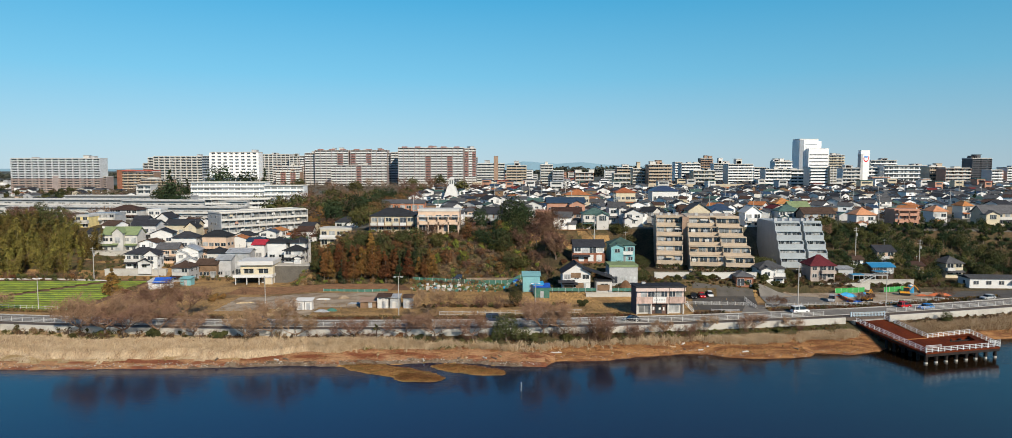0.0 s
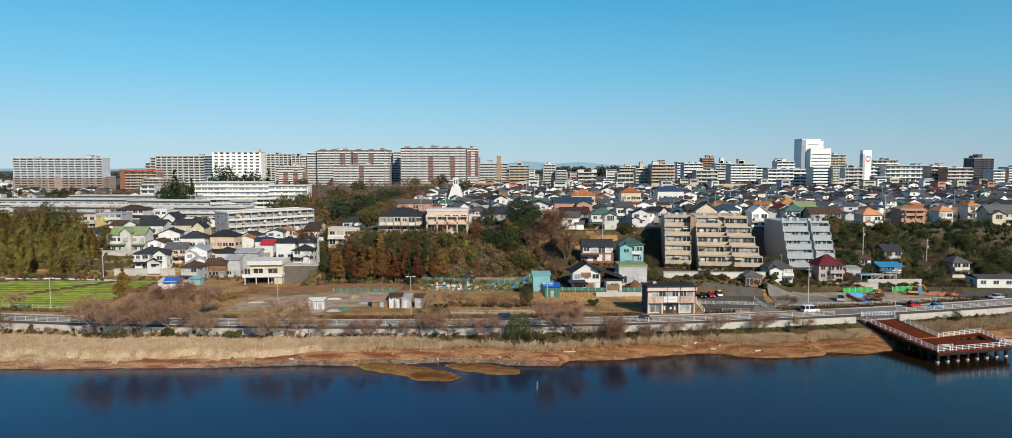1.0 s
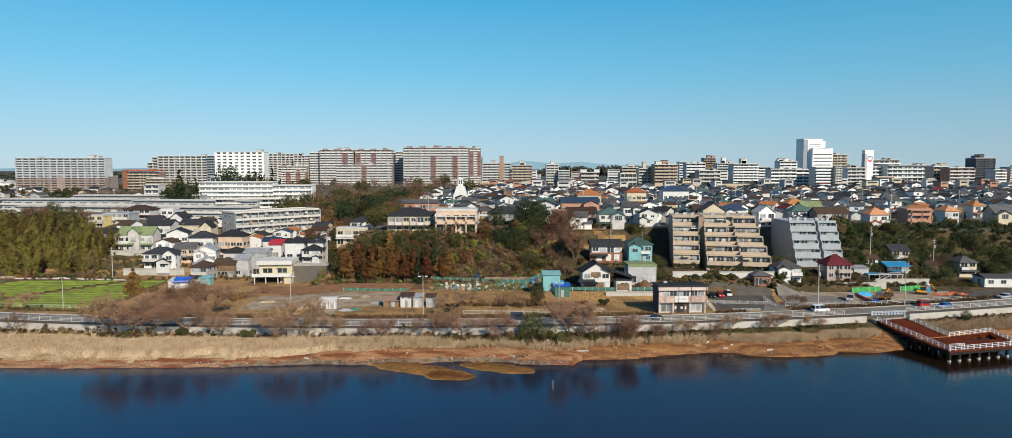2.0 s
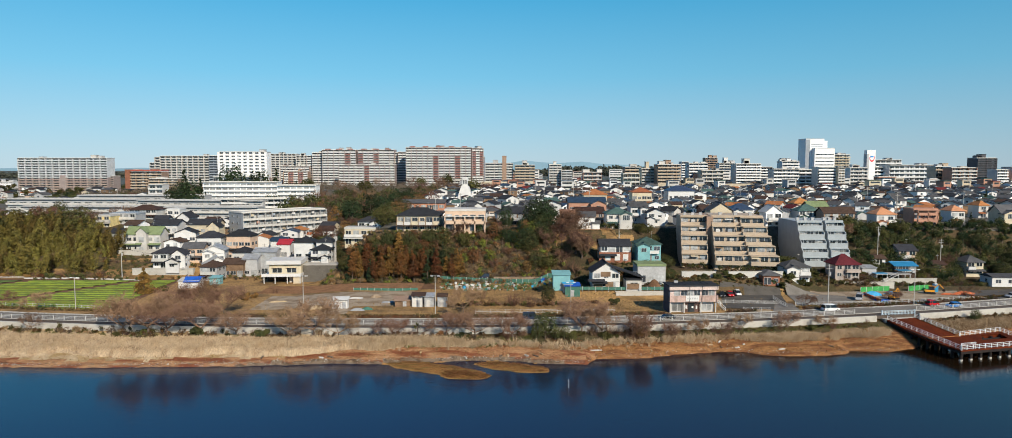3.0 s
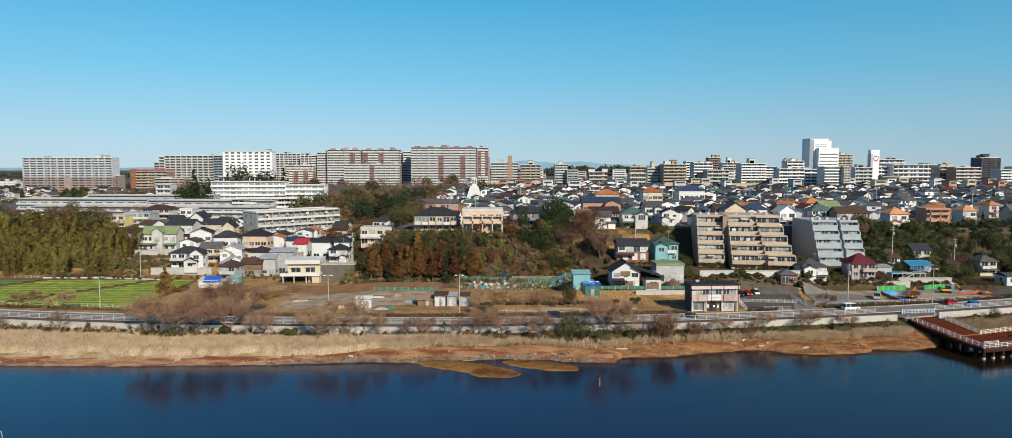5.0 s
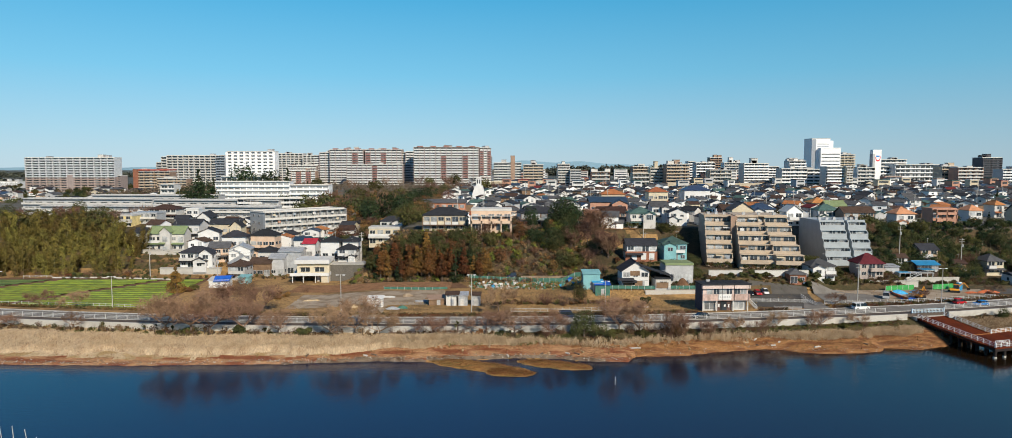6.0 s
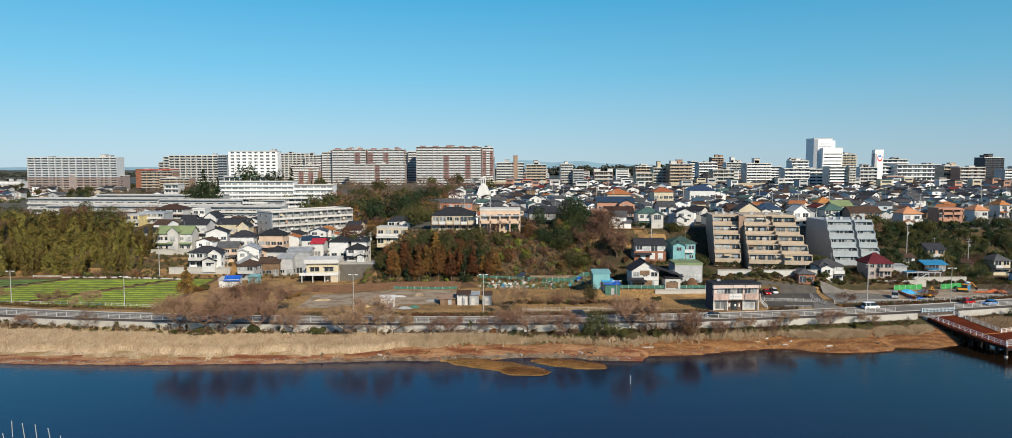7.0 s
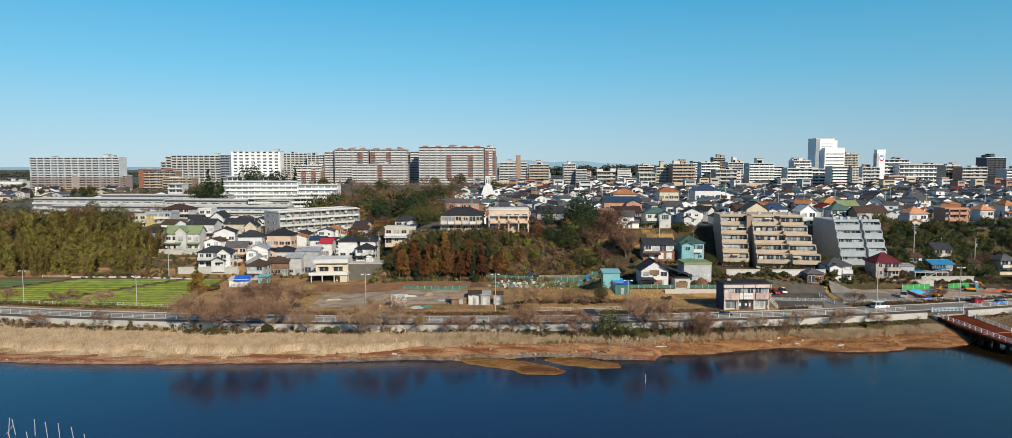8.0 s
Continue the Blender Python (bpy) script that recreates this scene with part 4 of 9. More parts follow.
flats(-426.3, 803, 50.0, 6.8, 14, 10, 1, OFFWH, GREYW, "stepped pale end block of flats")
# added block for the pale slab's end, with its shade as grey colour
flats(-349.6, 792, 58.2, 10.4, 12, 13, 2, COOLGREY, COOLGREY, "end of the pale slab, its shade put into blue-grey", posts=False)
flats(-276.5, 690, 60.3, 48.0, 14, 12, 8, BRIGHT, BRIGHT, "bright white slab of flats with deep window bays", depth=1.3, parapet=1.5, fin=(1.15, 1))
flats(-274.8, 668, 35.2, 46.0, 9, 3, 9, WHITE, WHITE, "low white wing before the white slab", posts=False)
flats(-272.3, 800, 60.4, 34.5, 14, 13, 7, OFFWH, OFFWH, "pale slab of flats behind the white block", fin=(0.4, 1))
flats(-245.7, 792, 58.0, 14.0, 14, 12, 3, OFFWH, OFFWH, "pale stepped wing of flats", fin=(0.4, 1))
flats(-238.6, 741, 46.0, 31.7, 12, 8, 6, ROSE, WHITE, "stepped rose-grey front wing of flats", fin=(0.2, 1), parapet=1.2)
flats(-232.0, 722, 40.5, 26.0, 10, 6, 5, BROWN, WHITE, "low brown front wing of flats", fin=(0.2, 1), parapet=1.2, red=(1, 3), red_floors=(0, 6))
flats(-223.3, 746, 57.4, 7.6, 14, 12, 1, ROSE, WHITE, "narrow stepped wing of rose-grey flats", fin=(0.2, 1), parapet=1.2)
flats(-213.5, 742, 60.6, 12.6, 14, 13, 2, ROSE, WHITE, "stepped wing of rose-grey flats", fin=(0.2, 1), parapet=1.2)
flats(-188.7, 735.6, 63.6, 36.6, 14, 14, 6, ROSE, WHITE, "rose-brown slab of flats with pale balcony bands", fin=(0.2, 1), parapet=1.2, red=(4,), red_floors=(2, 13), crown=3)
flats(-170.9, 743, 62.5, 5.6, 10, 14, 1, REDPANEL, ROSE, "red-brown stair tower between slabs of flats", depth=0.6, posts=False)
flats(-148.5, 735.2, 63.6, 39.8, 14, 14, 7, ROSE, WHITE, "rose-brown slab of flats with red balcony columns", fin=(0.2, 1), parapet=1.2, red=(0, 3), red_floors=(2, 13), crown=3)
flats(-127.0, 739, 60.7, 7.4, 13, 13, 1, ROSE, WHITE, "set-back rose-grey wing of flats", fin=(0.2, 1), parapet=1.2)
flats(-119.4, 733, 61.2, 9.8, 13, 13, 2, ROSE, WHITE, "stepped rose-brown wing with pale bands", fin=(0.2, 1), parapet=1.2)
flats(-151.8, 700, 47.2, 58.0, 11, 8, 11, ROSE, WHITE, "lower front block of flats with pale balconies", fin=(0.2, 1), parapet=1.2, red=(5,), red_floors=(0, 8))
flats(-77.5, 700, 65.2, 67.3, 16, 15, 12, ROSE, WHITE, "tall rose-brown slab of flats with pale balconies", fin=(0.2, 1), parapet=1.2, red=(5, 9), red_floors=(3, 12), crown=5)
flats(-38.0, 704.2, 64.6, 13.6, 13, 15, 3, ROSE, WHITE, "angled end of the tall rose-brown flats", rot=33, fin=(0.2, 1), parapet=1.2, red=(0, 2), red_floors=(4, 14))
flats(-33.6, 716, 55.5, 7.0, 13, 12, 1, COOLGREY, COOLGREY, "blue-grey end tower of the tall flats", posts=False)
flats(-14.5, 642.6, 48.5, 26.4, 14, 9, 6, GREYW, OFFWH, "grey block of flats with a brown stair tower", tower=(5.0, 4.0, 7.0, BROWN))
flats(9.9, 637.6, 46.7, 18.9, 12, 8, 4, GREYW, BEIGE, "beige-grey block of flats with a roof house", penthouse=4.5)
flats(37.2, 619.6, 47.2, 11.3, 12, 9, 3, OFFWH, OFFWH, "pale narrow block of flats with a mast", penthouse=3.0)
flats(47.2, 612.6, 41.9, 10.0, 11, 7, 2, OFFWH, GREYW, "pale grey wing of flats")
flats(73.8, 637.6, 40.0, 17.1, 10, 4, 4, PINK, OFFWH, "low pink block of flats with white balconies")
flats(111.9, 637.6, 44.8, 15.3, 12, 7, 3, BROWN, BEIGE, "brown block of flats with dark windows")
flats(95.5, 557.6, 39.4, 13.4, 10, 4, 4, CREAM, OFFWH, "cream low block of flats")
flats(115.8, 587.6, 43.7, 11.8, 11, 7, 3, CREAM, OFFWH, "cream block of flats with a roof house", penthouse=6.0)
flats(130.3, 572.6, 47.0, 19.8, 13, 8, 5, BROWN, BEIGE, "reddish-brown block of flats with beige bands", penthouse=4.0)
flats(182.9, 717.6, 50.4, 7.6, 12, 9, 1, WHITE, BRIGHT, "slim bright white block of flats", posts=False)
flats(179.3, 657.6, 48.6, 18.3, 12, 8, 4, OFFWH, BRIGHT, "white block of flats with balconies")
flats(174.7, 597.6, 41.9, 18.9, 12, 5, 4, CREAM, OFFWH, "cream stepped block of flats")
flats(265.8, 897.6, 57.1, 16.3, 12, 10, 3, BROWN, BROWN, "dark brown block of flats on the skyline", penthouse=4.0)
flats(260.1, 817.6, 49.7, 19.6, 12, 8, 3, WHITE, OFFWH, "pale block of flats on the skyline", penthouse=7.0)
flats(210.3, 607.6, 47.7, 22.7, 13, 9, 5, OFFWH, BRIGHT, "pale block of flats with roof tanks", penthouse=5.0)
flats(253.8, 677.6, 44.9, 11.7, 12, 7, 2, OFFWH, BRIGHT, "pale block of flats with balconies")
flats(231.7, 577.6, 43.1, 21.6, 11, 6, 6, OFFWH, BRIGHT, "pale block of flats with small balconies")
flats(260.9, 637.6, 50.3, 16.5, 11, 9, 3, WHITE, BRIGHT, "white block of flats with a roof house", penthouse=3.0)
flats(251.4, 582.6, 42.6, 12.3, 11, 6, 2, WHITE, BRIGHT, "plain white town building with few windows", posts=False)
flats(258.6, 557.6, 44.8, 16.6, 12, 8, 4, OFFWH, BRIGHT, "pale parking structure with open decks", win="wide", posts=False)
flats(267.0, 553.6, 44.8, 5.3, 12, 9, 2, CREAM, OFFWH, "cream narrow block of flats")
flats(367.7, 757.6, 58.7, 21.1, 13, 11, 5, OFFWH, CREAM, "pale block of flats beside the white tower")
flats(304.3, 597.6, 44.2, 15.5, 11, 6, 4, WHITE, OFFWH, "white block of flats with balconies")
flats(406.8, 687.6, 46.9, 46.2, 20, 5, 9, WHITE, BRIGHT, "long white shopping hall with parking decks", win="wide", posts=False)
flats(386.8, 697.6, 44.9, 32.2, 20, 5, 5, WHITE, BRIGHT, "white shopping hall wing with parking decks", win="wide", posts=False)
flats(422.1, 757.6, 52.9, 29.1, 16, 7, 5, OFFWH, BRIGHT, "pale building above the shopping hall", posts=False)
flats(405.6, 637.6, 45.4, 15.3, 12, 6, 4, BEIGE, BEIGE, "beige tiled block of flats with balconies")
flats(411.7, 617.6, 44.2, 23.2, 12, 6, 6, PINK, OFFWH, "pinkish block of flats with pale balconies")
flats(471.6, 672.6, 53.9, 19.4, 14, 12, 4, DSLATE, DSLATE, "dark slate-grey tower of flats", penthouse=4.0)
flats(461.9, 637.6, 42.4, 11.0, 12, 6, 3, OFFWH, BRIGHT, "pale block of flats with small balconies")
flats(269.8, 697.6, 38.2, 14.7, 12, 5, 3, OFFWH, BRIGHT, "pale town building with balcony bands")
flats(-650.2, 847.6, 26.5, 50.0, 12, 5, 8, WHITE, BRIGHT, "low white block with rows of windows")
flats(534.7, 697.6, 44.9, 38.3, 14, 7, 6, OFFWH, BRIGHT, "pale block of flats on the skyline")


def office_tower(x, y, top, w):
    o = thing("office_tower", "white stepped office tower with ribbon windows", "office building", pose(x, y, ground(x, y)))
    H = top - ground(x, y)
    taken(x, y + 10, 18)
    part("wall", Shape().box(-w / 2, 0, -2, w / 2 - 3.5, 18, H).box(w / 2 - 3.5, 0.5, -2, w / 2, 18, H - 2), BRIGHT, o)
    part("front_wing", Shape().box(-w / 2 + 7, -6, -2, w / 2 + 5, 0, H - 10).box(-w / 2 + 7, -6.3, H - 10, w / 2 + 5, 0, H - 9.6), BRIGHT, o)
    part("side_band", Shape().box(-w / 2 - 0.1, -0.1, 4, -w / 2 + 4.5, 0.2, H - 0.5), COOLGREY, o, "blue-grey glazed strip")
    for f in range(8):
        z = 6 + f * 3.6
        if z < H - 12:
            part("ribbon_window", Shape().box(-w / 2 + 8, -6.08, z, w / 2 + 4, -6.0, z + 0.9), GLASS, o)
    for z in (H - 8.5, H - 6.0):
        part("ribbon_window", Shape().box(-w / 2 + 6, -0.08, z, w / 2 - 5, 0.0, z + 0.8), COOLGREY, o)
    part("roof_edge", Shape().box(-w / 2 - 0.2, -0.2, H, w / 2 - 3.3, 18.2, H + 0.4), OFFWH, o)


office_tower(318.5, 709.6, 74.0, 23.0)


def pylon(x, y, top, w):
    """A tall advertising board over the shopping hall: plain colour shapes for its mark."""
    o = thing("sign_pylon", "tall white advertising pylon with a red and blue mark", "sign", pose(x, y, ground(x, y)))
    H = top - ground(x, y)
    part("tower", Shape().box(-w / 2, 0, -2, w / 2, 6, H), BRIGHT, o)
    s = Shape()
    for i in range(14):
        t0, t1 = 2.9 + i * 0.28, 2.9 + (i + 1) * 0.28
        s.face([(w * 0.3 * math.cos(t0) + 0.8, -0.06, 4 * math.sin(t0)), (w * 0.3 * math.cos(t1) + 0.8, -0.06, 4 * math.sin(t1)), (w * 0.22 * math.cos(t1) + 0.8, -0.06, 2.6 * math.sin(t1)), (w * 0.22 * math.cos(t0) + 0.8, -0.06, 2.6 * math.sin(t0))])
    part("mark", s, SIGNRED, o, "red curved mark", pose(0, 0, H - 8))
    part("mark", Shape().box(-1, -0.12, H - 7.4, 2.2, 0, H - 5.9), SIGNBLUE, o, "blue bar of the mark")
    part("side_stripe", Shape().box(-w / 2 - 0.1, -0.1, 0, -w / 2 + 2.2, 6.1, H - 4), GREYW, o)


pylon(364.5, 687.6, 61.9, 8.8)


def church(x, y, top, w):
    z = ground(x, y)
    o = thing("white_chapel", "white chapel with steep flared roof and bell turret", "chapel", pose(x, y, z))
    H = top - z
    taken(x, y - 12, 12, 20, 44)
    part("nave", Shape().prism([(-w / 2, 0), (w / 2, 0), (w / 2, 12), (-w / 2, 12)], -2, H * 0.62, 0, [(-w * 0.2, 2), (w * 0.2, 2), (w * 0.2, 10), (-w * 0.2, 10)]), WHITE, o)
    part("turret", Shape().box(-1.6, 3, H * 0.5, 1.6, 7, H * 0.95).prism([(-2, 2.7), (2, 2.7), (2, 7.3), (-2, 7.3)], H * 0.95, H + 0.3, 0, [(-0.6, 4.5), (0.6, 4.5), (0.6, 5.5), (-0.6, 5.5)]), WHITE, o)
    for i in (-0.7, 0.7):
        part("louvre", Shape().box(i - 0.35, 2.9, H * 0.72, i + 0.35, 3.0, H * 0.9), GLASS, o)


church(-34.9, 427.6, 37.7, 11.9)

def viaduct(x, y, top, w, label):
    o = thing("viaduct", label, "viaduct", pose(x, y, ground(x, y)))
    H = top - ground(x, y)
    part("deck", Shape().box(-w / 2, 0, H - 2.2, w / 2, 7, H - 1.0), CREAM, o)
    part("parapet", Shape().box(-w / 2, -0.1, H - 1.1, w / 2, 0.15, H), CREAM, o)
    for i in range(int(w // 14) + 1):
        part("pier", Shape().box(-1, 2, -2, 1, 5, H - 2.2), CONC, o, at=pose(-w / 2 + 3 + i * 14, 0, 0))
    taken(x, y + 3, 4, w, 7)


viaduct(158.2, 542.6, 31.2, 87.6, "long beige viaduct parapet above the roofs")
viaduct(-5.9, 607.6, 31.5, 48.9, "long grey-beige viaduct parapet above the roofs")

# ---- white walk-up flats in the valley ----
flats(-206.5, 502.6, 33.7, 55.3, 10, 5, 12, BRIGHT, BRIGHT, "white walk-up flats with solid balcony bands", z=16.5, parapet=1.2, posts=False, win="paledoor", depth=1.3)
flats(-155.4, 472.6, 32.0, 27.2, 10, 5, 6, BRIGHT, BRIGHT, "white walk-up flats with solid balcony bands", z=15.5, parapet=1.2, posts=False, win="paledoor", depth=1.3)
flats(-157.5, 397.6, 26.0, 37.0, 10, 4, 10, GREYW, WHITE, "white walk-up flats with pale balcony bands", rot=10)
# grey back wall: shade of the balcony recesses put into its colour
laundry_flats = flats(-112.8, 314.8, 24.3, 42, 13, 4, 12, GREYW, OFFWH, "white walk-up flats with laundry balconies", rot=45, ends=(1, 1), win="paledoor", parapet=0.85)
for i in range(18):
    part("laundry", Shape().box(-0.7, -1.75, 0.5, 0.7, -1.7, 1.5), (WHITE, OFFWH, CREAM, COOLGREY, PINK)[i % 5], laundry_flats, at=pose(-19 + (i * 7 % 16) * 2.5, 0, 0.6 + (i % 4) * 3.3))
PALEROOF = mat("weathered_pale_roofing", (0.43, 0.425, 0.42), 0.8, 0.2)
flats(-255, 455, 25.6, 88, 9, 3, 12, GREYW, OFFWH, "long low white flats, grey roof", rot=-3, roof=PALEROOF, parapet=1.0, depth=1.4, win="mid", posts=False, name="row_flats")
flats(-272, 408, 25.4, 84, 9, 3, 12, GREYW, OFFWH, "long low white flats with open stairs", rot=-5, roof=PALEROOF, parapet=1.0, depth=1.4, win="mid", posts=False, name="row_flats")
flats(-190, 398, 25.0, 78, 9, 3, 11, GREYW, OFFWH, "long low white flats with open stairs", rot=-6, roof=PALEROOF, parapet=1.0, depth=1.4, win="mid", posts=False, name="row_flats")
flats(-243, 372, 23.0, 72, 9, 3, 10, GREYW, OFFWH, "long low white flats among bare trees", rot=-6, roof=PALEROOF, parapet=1.0, depth=1.4, win="mid", posts=False, name="row_flats")
flats(-168, 362, 23.2, 52, 9, 3, 8, GREYW, OFFWH, "long low white flats among bare trees", rot=-4, roof=PALEROOF, parapet=1.0, depth=1.4, win="mid", posts=False, name="row_flats")
flats(-276.9, 517.6, 31.4, 10.9, 9, 4, 2, WHITE, WHITE, "narrow white walk-up flats with small windows", z=17)

# ---- stepped flats on the bank ----
def terrace_flats(x, y, z, left, right, floors, fh, step, wall, label, back, rot, bays, glass="paledoor", front=1.05, offset=(), curved=False, base=3.0):
    """Flats that step back up the slope; left and right give each edge at the lowest and the highest storey."""
    o = thing("terraced_flats", label, "apartment building", pose(x, y, z, 0, 0, rot), "stepped flats on the bank")
    r = random.Random(int(x))
    taken(x + right[0] / 2, y + back / 2, 12, right[0] + 3, back + 4, rot)
    for f in range(floors):
        u = f / (floors - 1)
        x0, x1 = left[0] + (left[1] - left[0]) * u, right[0] + (right[1] - right[0]) * u
        z0, n = f * fh, len(bays)
        cuts = [x0 + (x1 - x0) * sum(bays[:i]) / sum(bays) for i in range(n + 1)]
        for i in range(n):
            a, b = cuts[i], cuts[i + 1]
            yf = f * step - (offset[i] if offset else 0.0)
            part("storey", Shape().box(a, yf + 1.7, z0 - (base if f == 0 else 0.3), b, back, z0 + fh - 0.1), wall, o)
            part("terrace", Shape().box(a, yf, z0 - 0.38, b, yf + 2.0, z0).box(a, yf, z0, b, yf + 0.16, z0 + front).box(a, yf + 0.16, z0, a + 0.16, yf + 1.7, z0 + front).box(b - 0.16, yf + 0.16, z0, b, yf + 1.7, z0 + front), wall, o)
            part("eave", Shape().box(a - 0.05, yf + 0.9, z0 + fh - 0.42, b + 0.05, yf + 2.6, z0 + fh - 0.08), wall, o)
            rail = Shape().tube((a, yf + 0.08, z0 + front + 0.3), (b, yf + 0.08, z0 + front + 0.3), 0.035, 0.035, 4)
            for k in range(5):
                px = a + 0.1 + (b - a - 0.2) * k / 4
                rail.tube((px, yf + 0.08, z0 + front), (px, yf + 0.08, z0 + front + 0.3), 0.03, 0.03, 4)
            part("handrail", rail, STEEL, o, "dark thin handrail")
            for e, sx in ((a, 1), (b, -1)):
                if curved:
                    prof = [(yf - 0.03, z0 - 0.38)] + [(yf - 0.03 + 1.6 * (1 - math.cos(k * math.pi / 12)), z0 + front + (fh - front - 0.38) * math.sin(k * math.pi / 12)) for k in range(7)] + [(back, z0 + fh - 0.38), (back, z0 - (base if f == 0 else 0.38))]
                    part("side_wall", Shape().side_prism(prof, min(e - sx * 0.06, e + sx * 0.2), max(e - sx * 0.06, e + sx * 0.2)), wall, o)
                elif r.random() < 0.5 or e in (x0, x1):
                    prof = [(yf + 0.02, z0)] + [(yf + 0.1 + 1.9 * (1 - math.cos(k * math.pi / 12)), z0 + front + (fh - front - 0.42) * math.sin(k * math.pi / 12)) for k in range(7)] + [(yf + 2.0, z0)]
                    part("wing_wall", Shape().side_prism(prof, min(e, e + sx * 0.22) + sx * 0.02, max(e, e + sx * 0.22) + sx * 0.02), wall, o)
            doors = max(1, round((b - a) / 3.4))
            for k in range(doors):
                cx = a + (b - a) * (k + 0.5) / doors
                part("window", WIN[glass if r.random() < 0.6 else ("door" if glass != "mid" else "pale")], None, o, at=pose(cx, yf + 1.68, z0 + (0.1 if glass != "mid" else 1.2)) @ Matrix.Diagonal(((b - a) / doors * 0.78 / (1.9 if glass != "mid" else 1.7), 1, 1.18, 1)))
                if curved:
                    continue
                t = r.random()
                if t < 0.3:
                    pl = Shape()
                    leaves(pl, (cx - 0.3, yf + 0.5, z0 + front), 0.55, 40, 0.16, r, 0, 0.8, 0.2)
                    part("pot_plant", pl, OLIVE, o, "green potted shrub")
                elif t < 0.5:
                    part("laundry", Shape().box(cx - 0.9, yf + 0.6, z0 + 0.85, cx + 0.5, yf + 0.64, z0 + 2.0), r.choice((WHITE, OFFWH, COOLGREY)), o, "washing hung out to dry")
                elif t < 0.62:
                    part("sunshade", Shape().side_prism([(yf + 0.3, z0 + 1.9), (yf + 0.3, z0 + 1.96), (yf + 1.7, z0 + 2.4), (yf + 1.7, z0 + 2.34)], cx - 1.3, cx + 1.3), r.choice((WHITE, CREAM, WOODW)), o, "pulled-out cloth sunshade")
    top = (floors - 1) * step
    part("roof", Shape().box(x0 - 0.1, top + 0.9, floors * fh - 0.08, x1 + 0.1, back, floors * fh + 0.15).box(x0, top + 1.0, floors * fh + 0.15, x1, top + 1.25, floors * fh + 0.5), wall, o)
    for i in range(3):
        part("roof_vent", Shape().box(-0.5, -0.5, 0, 0.5, 0.5, 0.9).box(-0.6, -0.6, 0.9, 0.6, 0.6, 1.0), GREYW, o, at=pose(x0 + (x1 - x0) * (0.2 + 0.3 * i), top + 5, floors * fh + 0.25))
    return o


beige_flats = terrace_flats(51.3, 230.4, 11.4, (0.5, 0.8), (9.3, 10.1), 5, 3.06, 2.4, BEIGE, "beige tiled stepped flats with deep terraces", 26, -9, (1.0,))
# core between the halves; brown carries the shade of the gap
part("stair_core", Shape().box(-1.1, 0, -5, 1.1, 18, 15.5), BROWN, beige_flats, "stair core, the gap's shade put into its brown", pose(10.6, 7.0, 0))
flight = Shape()
for i in range(12):
    flight.box(8.4 + i * 0.28, -3.6, -4.4 + i * 0.2, 8.8 + i * 0.28, -2.2, -4.2 + i * 0.2)
part("stair", flight.side_prism([(-3.75, -4.4), (-3.75, -3.3), (-3.6, -3.3), (-3.6, -4.4)], 8.4, 12.0), CONC, beige_flats, "pale outside stair between the two halves")
part("round_window", Shape().tube((9.3, 9.55, 14.5), (9.3, 9.7, 14.5), 0.9, 0.9, 16), GLASS, beige_flats, "dark round window")
terrace_flats(61.9, 225.2, 11.6, (0.0, -0.1), (20.6, 17.3), 5, 3.06, 2.55, BEIGE, "beige tiled stepped flats with deep terraces", 30, -9, (1.0, 0.25, 1.0), offset=(0.0, -0.9, 0.9))
GREYFLAT = mat("pale_grey_render", (0.35, 0.385, 0.405), 0.75, 0.08, 0.4, 4.0, 0.08)
terrace_flats(97.3, 236.6, 9.2, (0.0, 0.0), (9.1, 9.1), 5, 3.05, 1.6, GREYFLAT, "pale grey stepped flats with solid curved side walls", 24, 0, (1.0,), glass="mid", front=1.7, curved=True)
terrace_flats(107.3, 236.0, 9.2, (0.0, 0.0), (6.6, 6.6), 5, 3.05, 1.6, GREYFLAT, "narrow pale grey stepped flats with curved side walls", 24, 0, (1.0,), glass="mid", front=1.7, curved=True)

# ---- houses by the valley and on the bank ----
villa(-162.9, 285.6, 18.7, 17.6, 9, "gable", OFFWH, R_GREEN, "cream house with a long sage-green roof", rh=3.0)
villa(-163.2, 283.6, 18.8, 6.0, 4, "gable_y", OFFWH, R_GREEN, "cream gabled porch of the green-roofed house", rh=2.2, balcony=False)
villa(-190.5, 317.6, 21.4, 12.2, 9, "flat", GREYW, TIN, "grey flat-roofed house with a metal edge")
villa(-190.6, 335.6, 24.6, 13.5, 9, "hip", OFFWH, R_BROWN, "white house under a brown hipped roof")
villa(-196.8, 309.6, 22.2, 9.8, 9, "flat", mat("pale_yellow_render", (0.72, 0.58, 0.27)), OFFWH, "pale yellow low building")
villa(-164.5, 304.6, 20.2, 11.7, 9, "gable", WHITE, SLATE, "white house with a dark slate roof")
villa(-178.8, 342.6, 23.2, 6.3, 7, "flat", WHITE, WHITE, "narrow white flat-roofed house")
villa(-164.5, 322.6, 22.5, 5.9, 9, "gable_y", WHITE, SLATE, "white gabled house with dark roof", rh=2.6)
villa(-143.6, 299.6, 20.9, 16.2, 9, "gable", CREAM, SLATE, "cream house with a long dark roof")
villa(-136.9, 293.6, 20.5, 6.5, 5, "gable_y", CREAM, SLATE, "cream gabled wing with dark roof", rh=2.4)
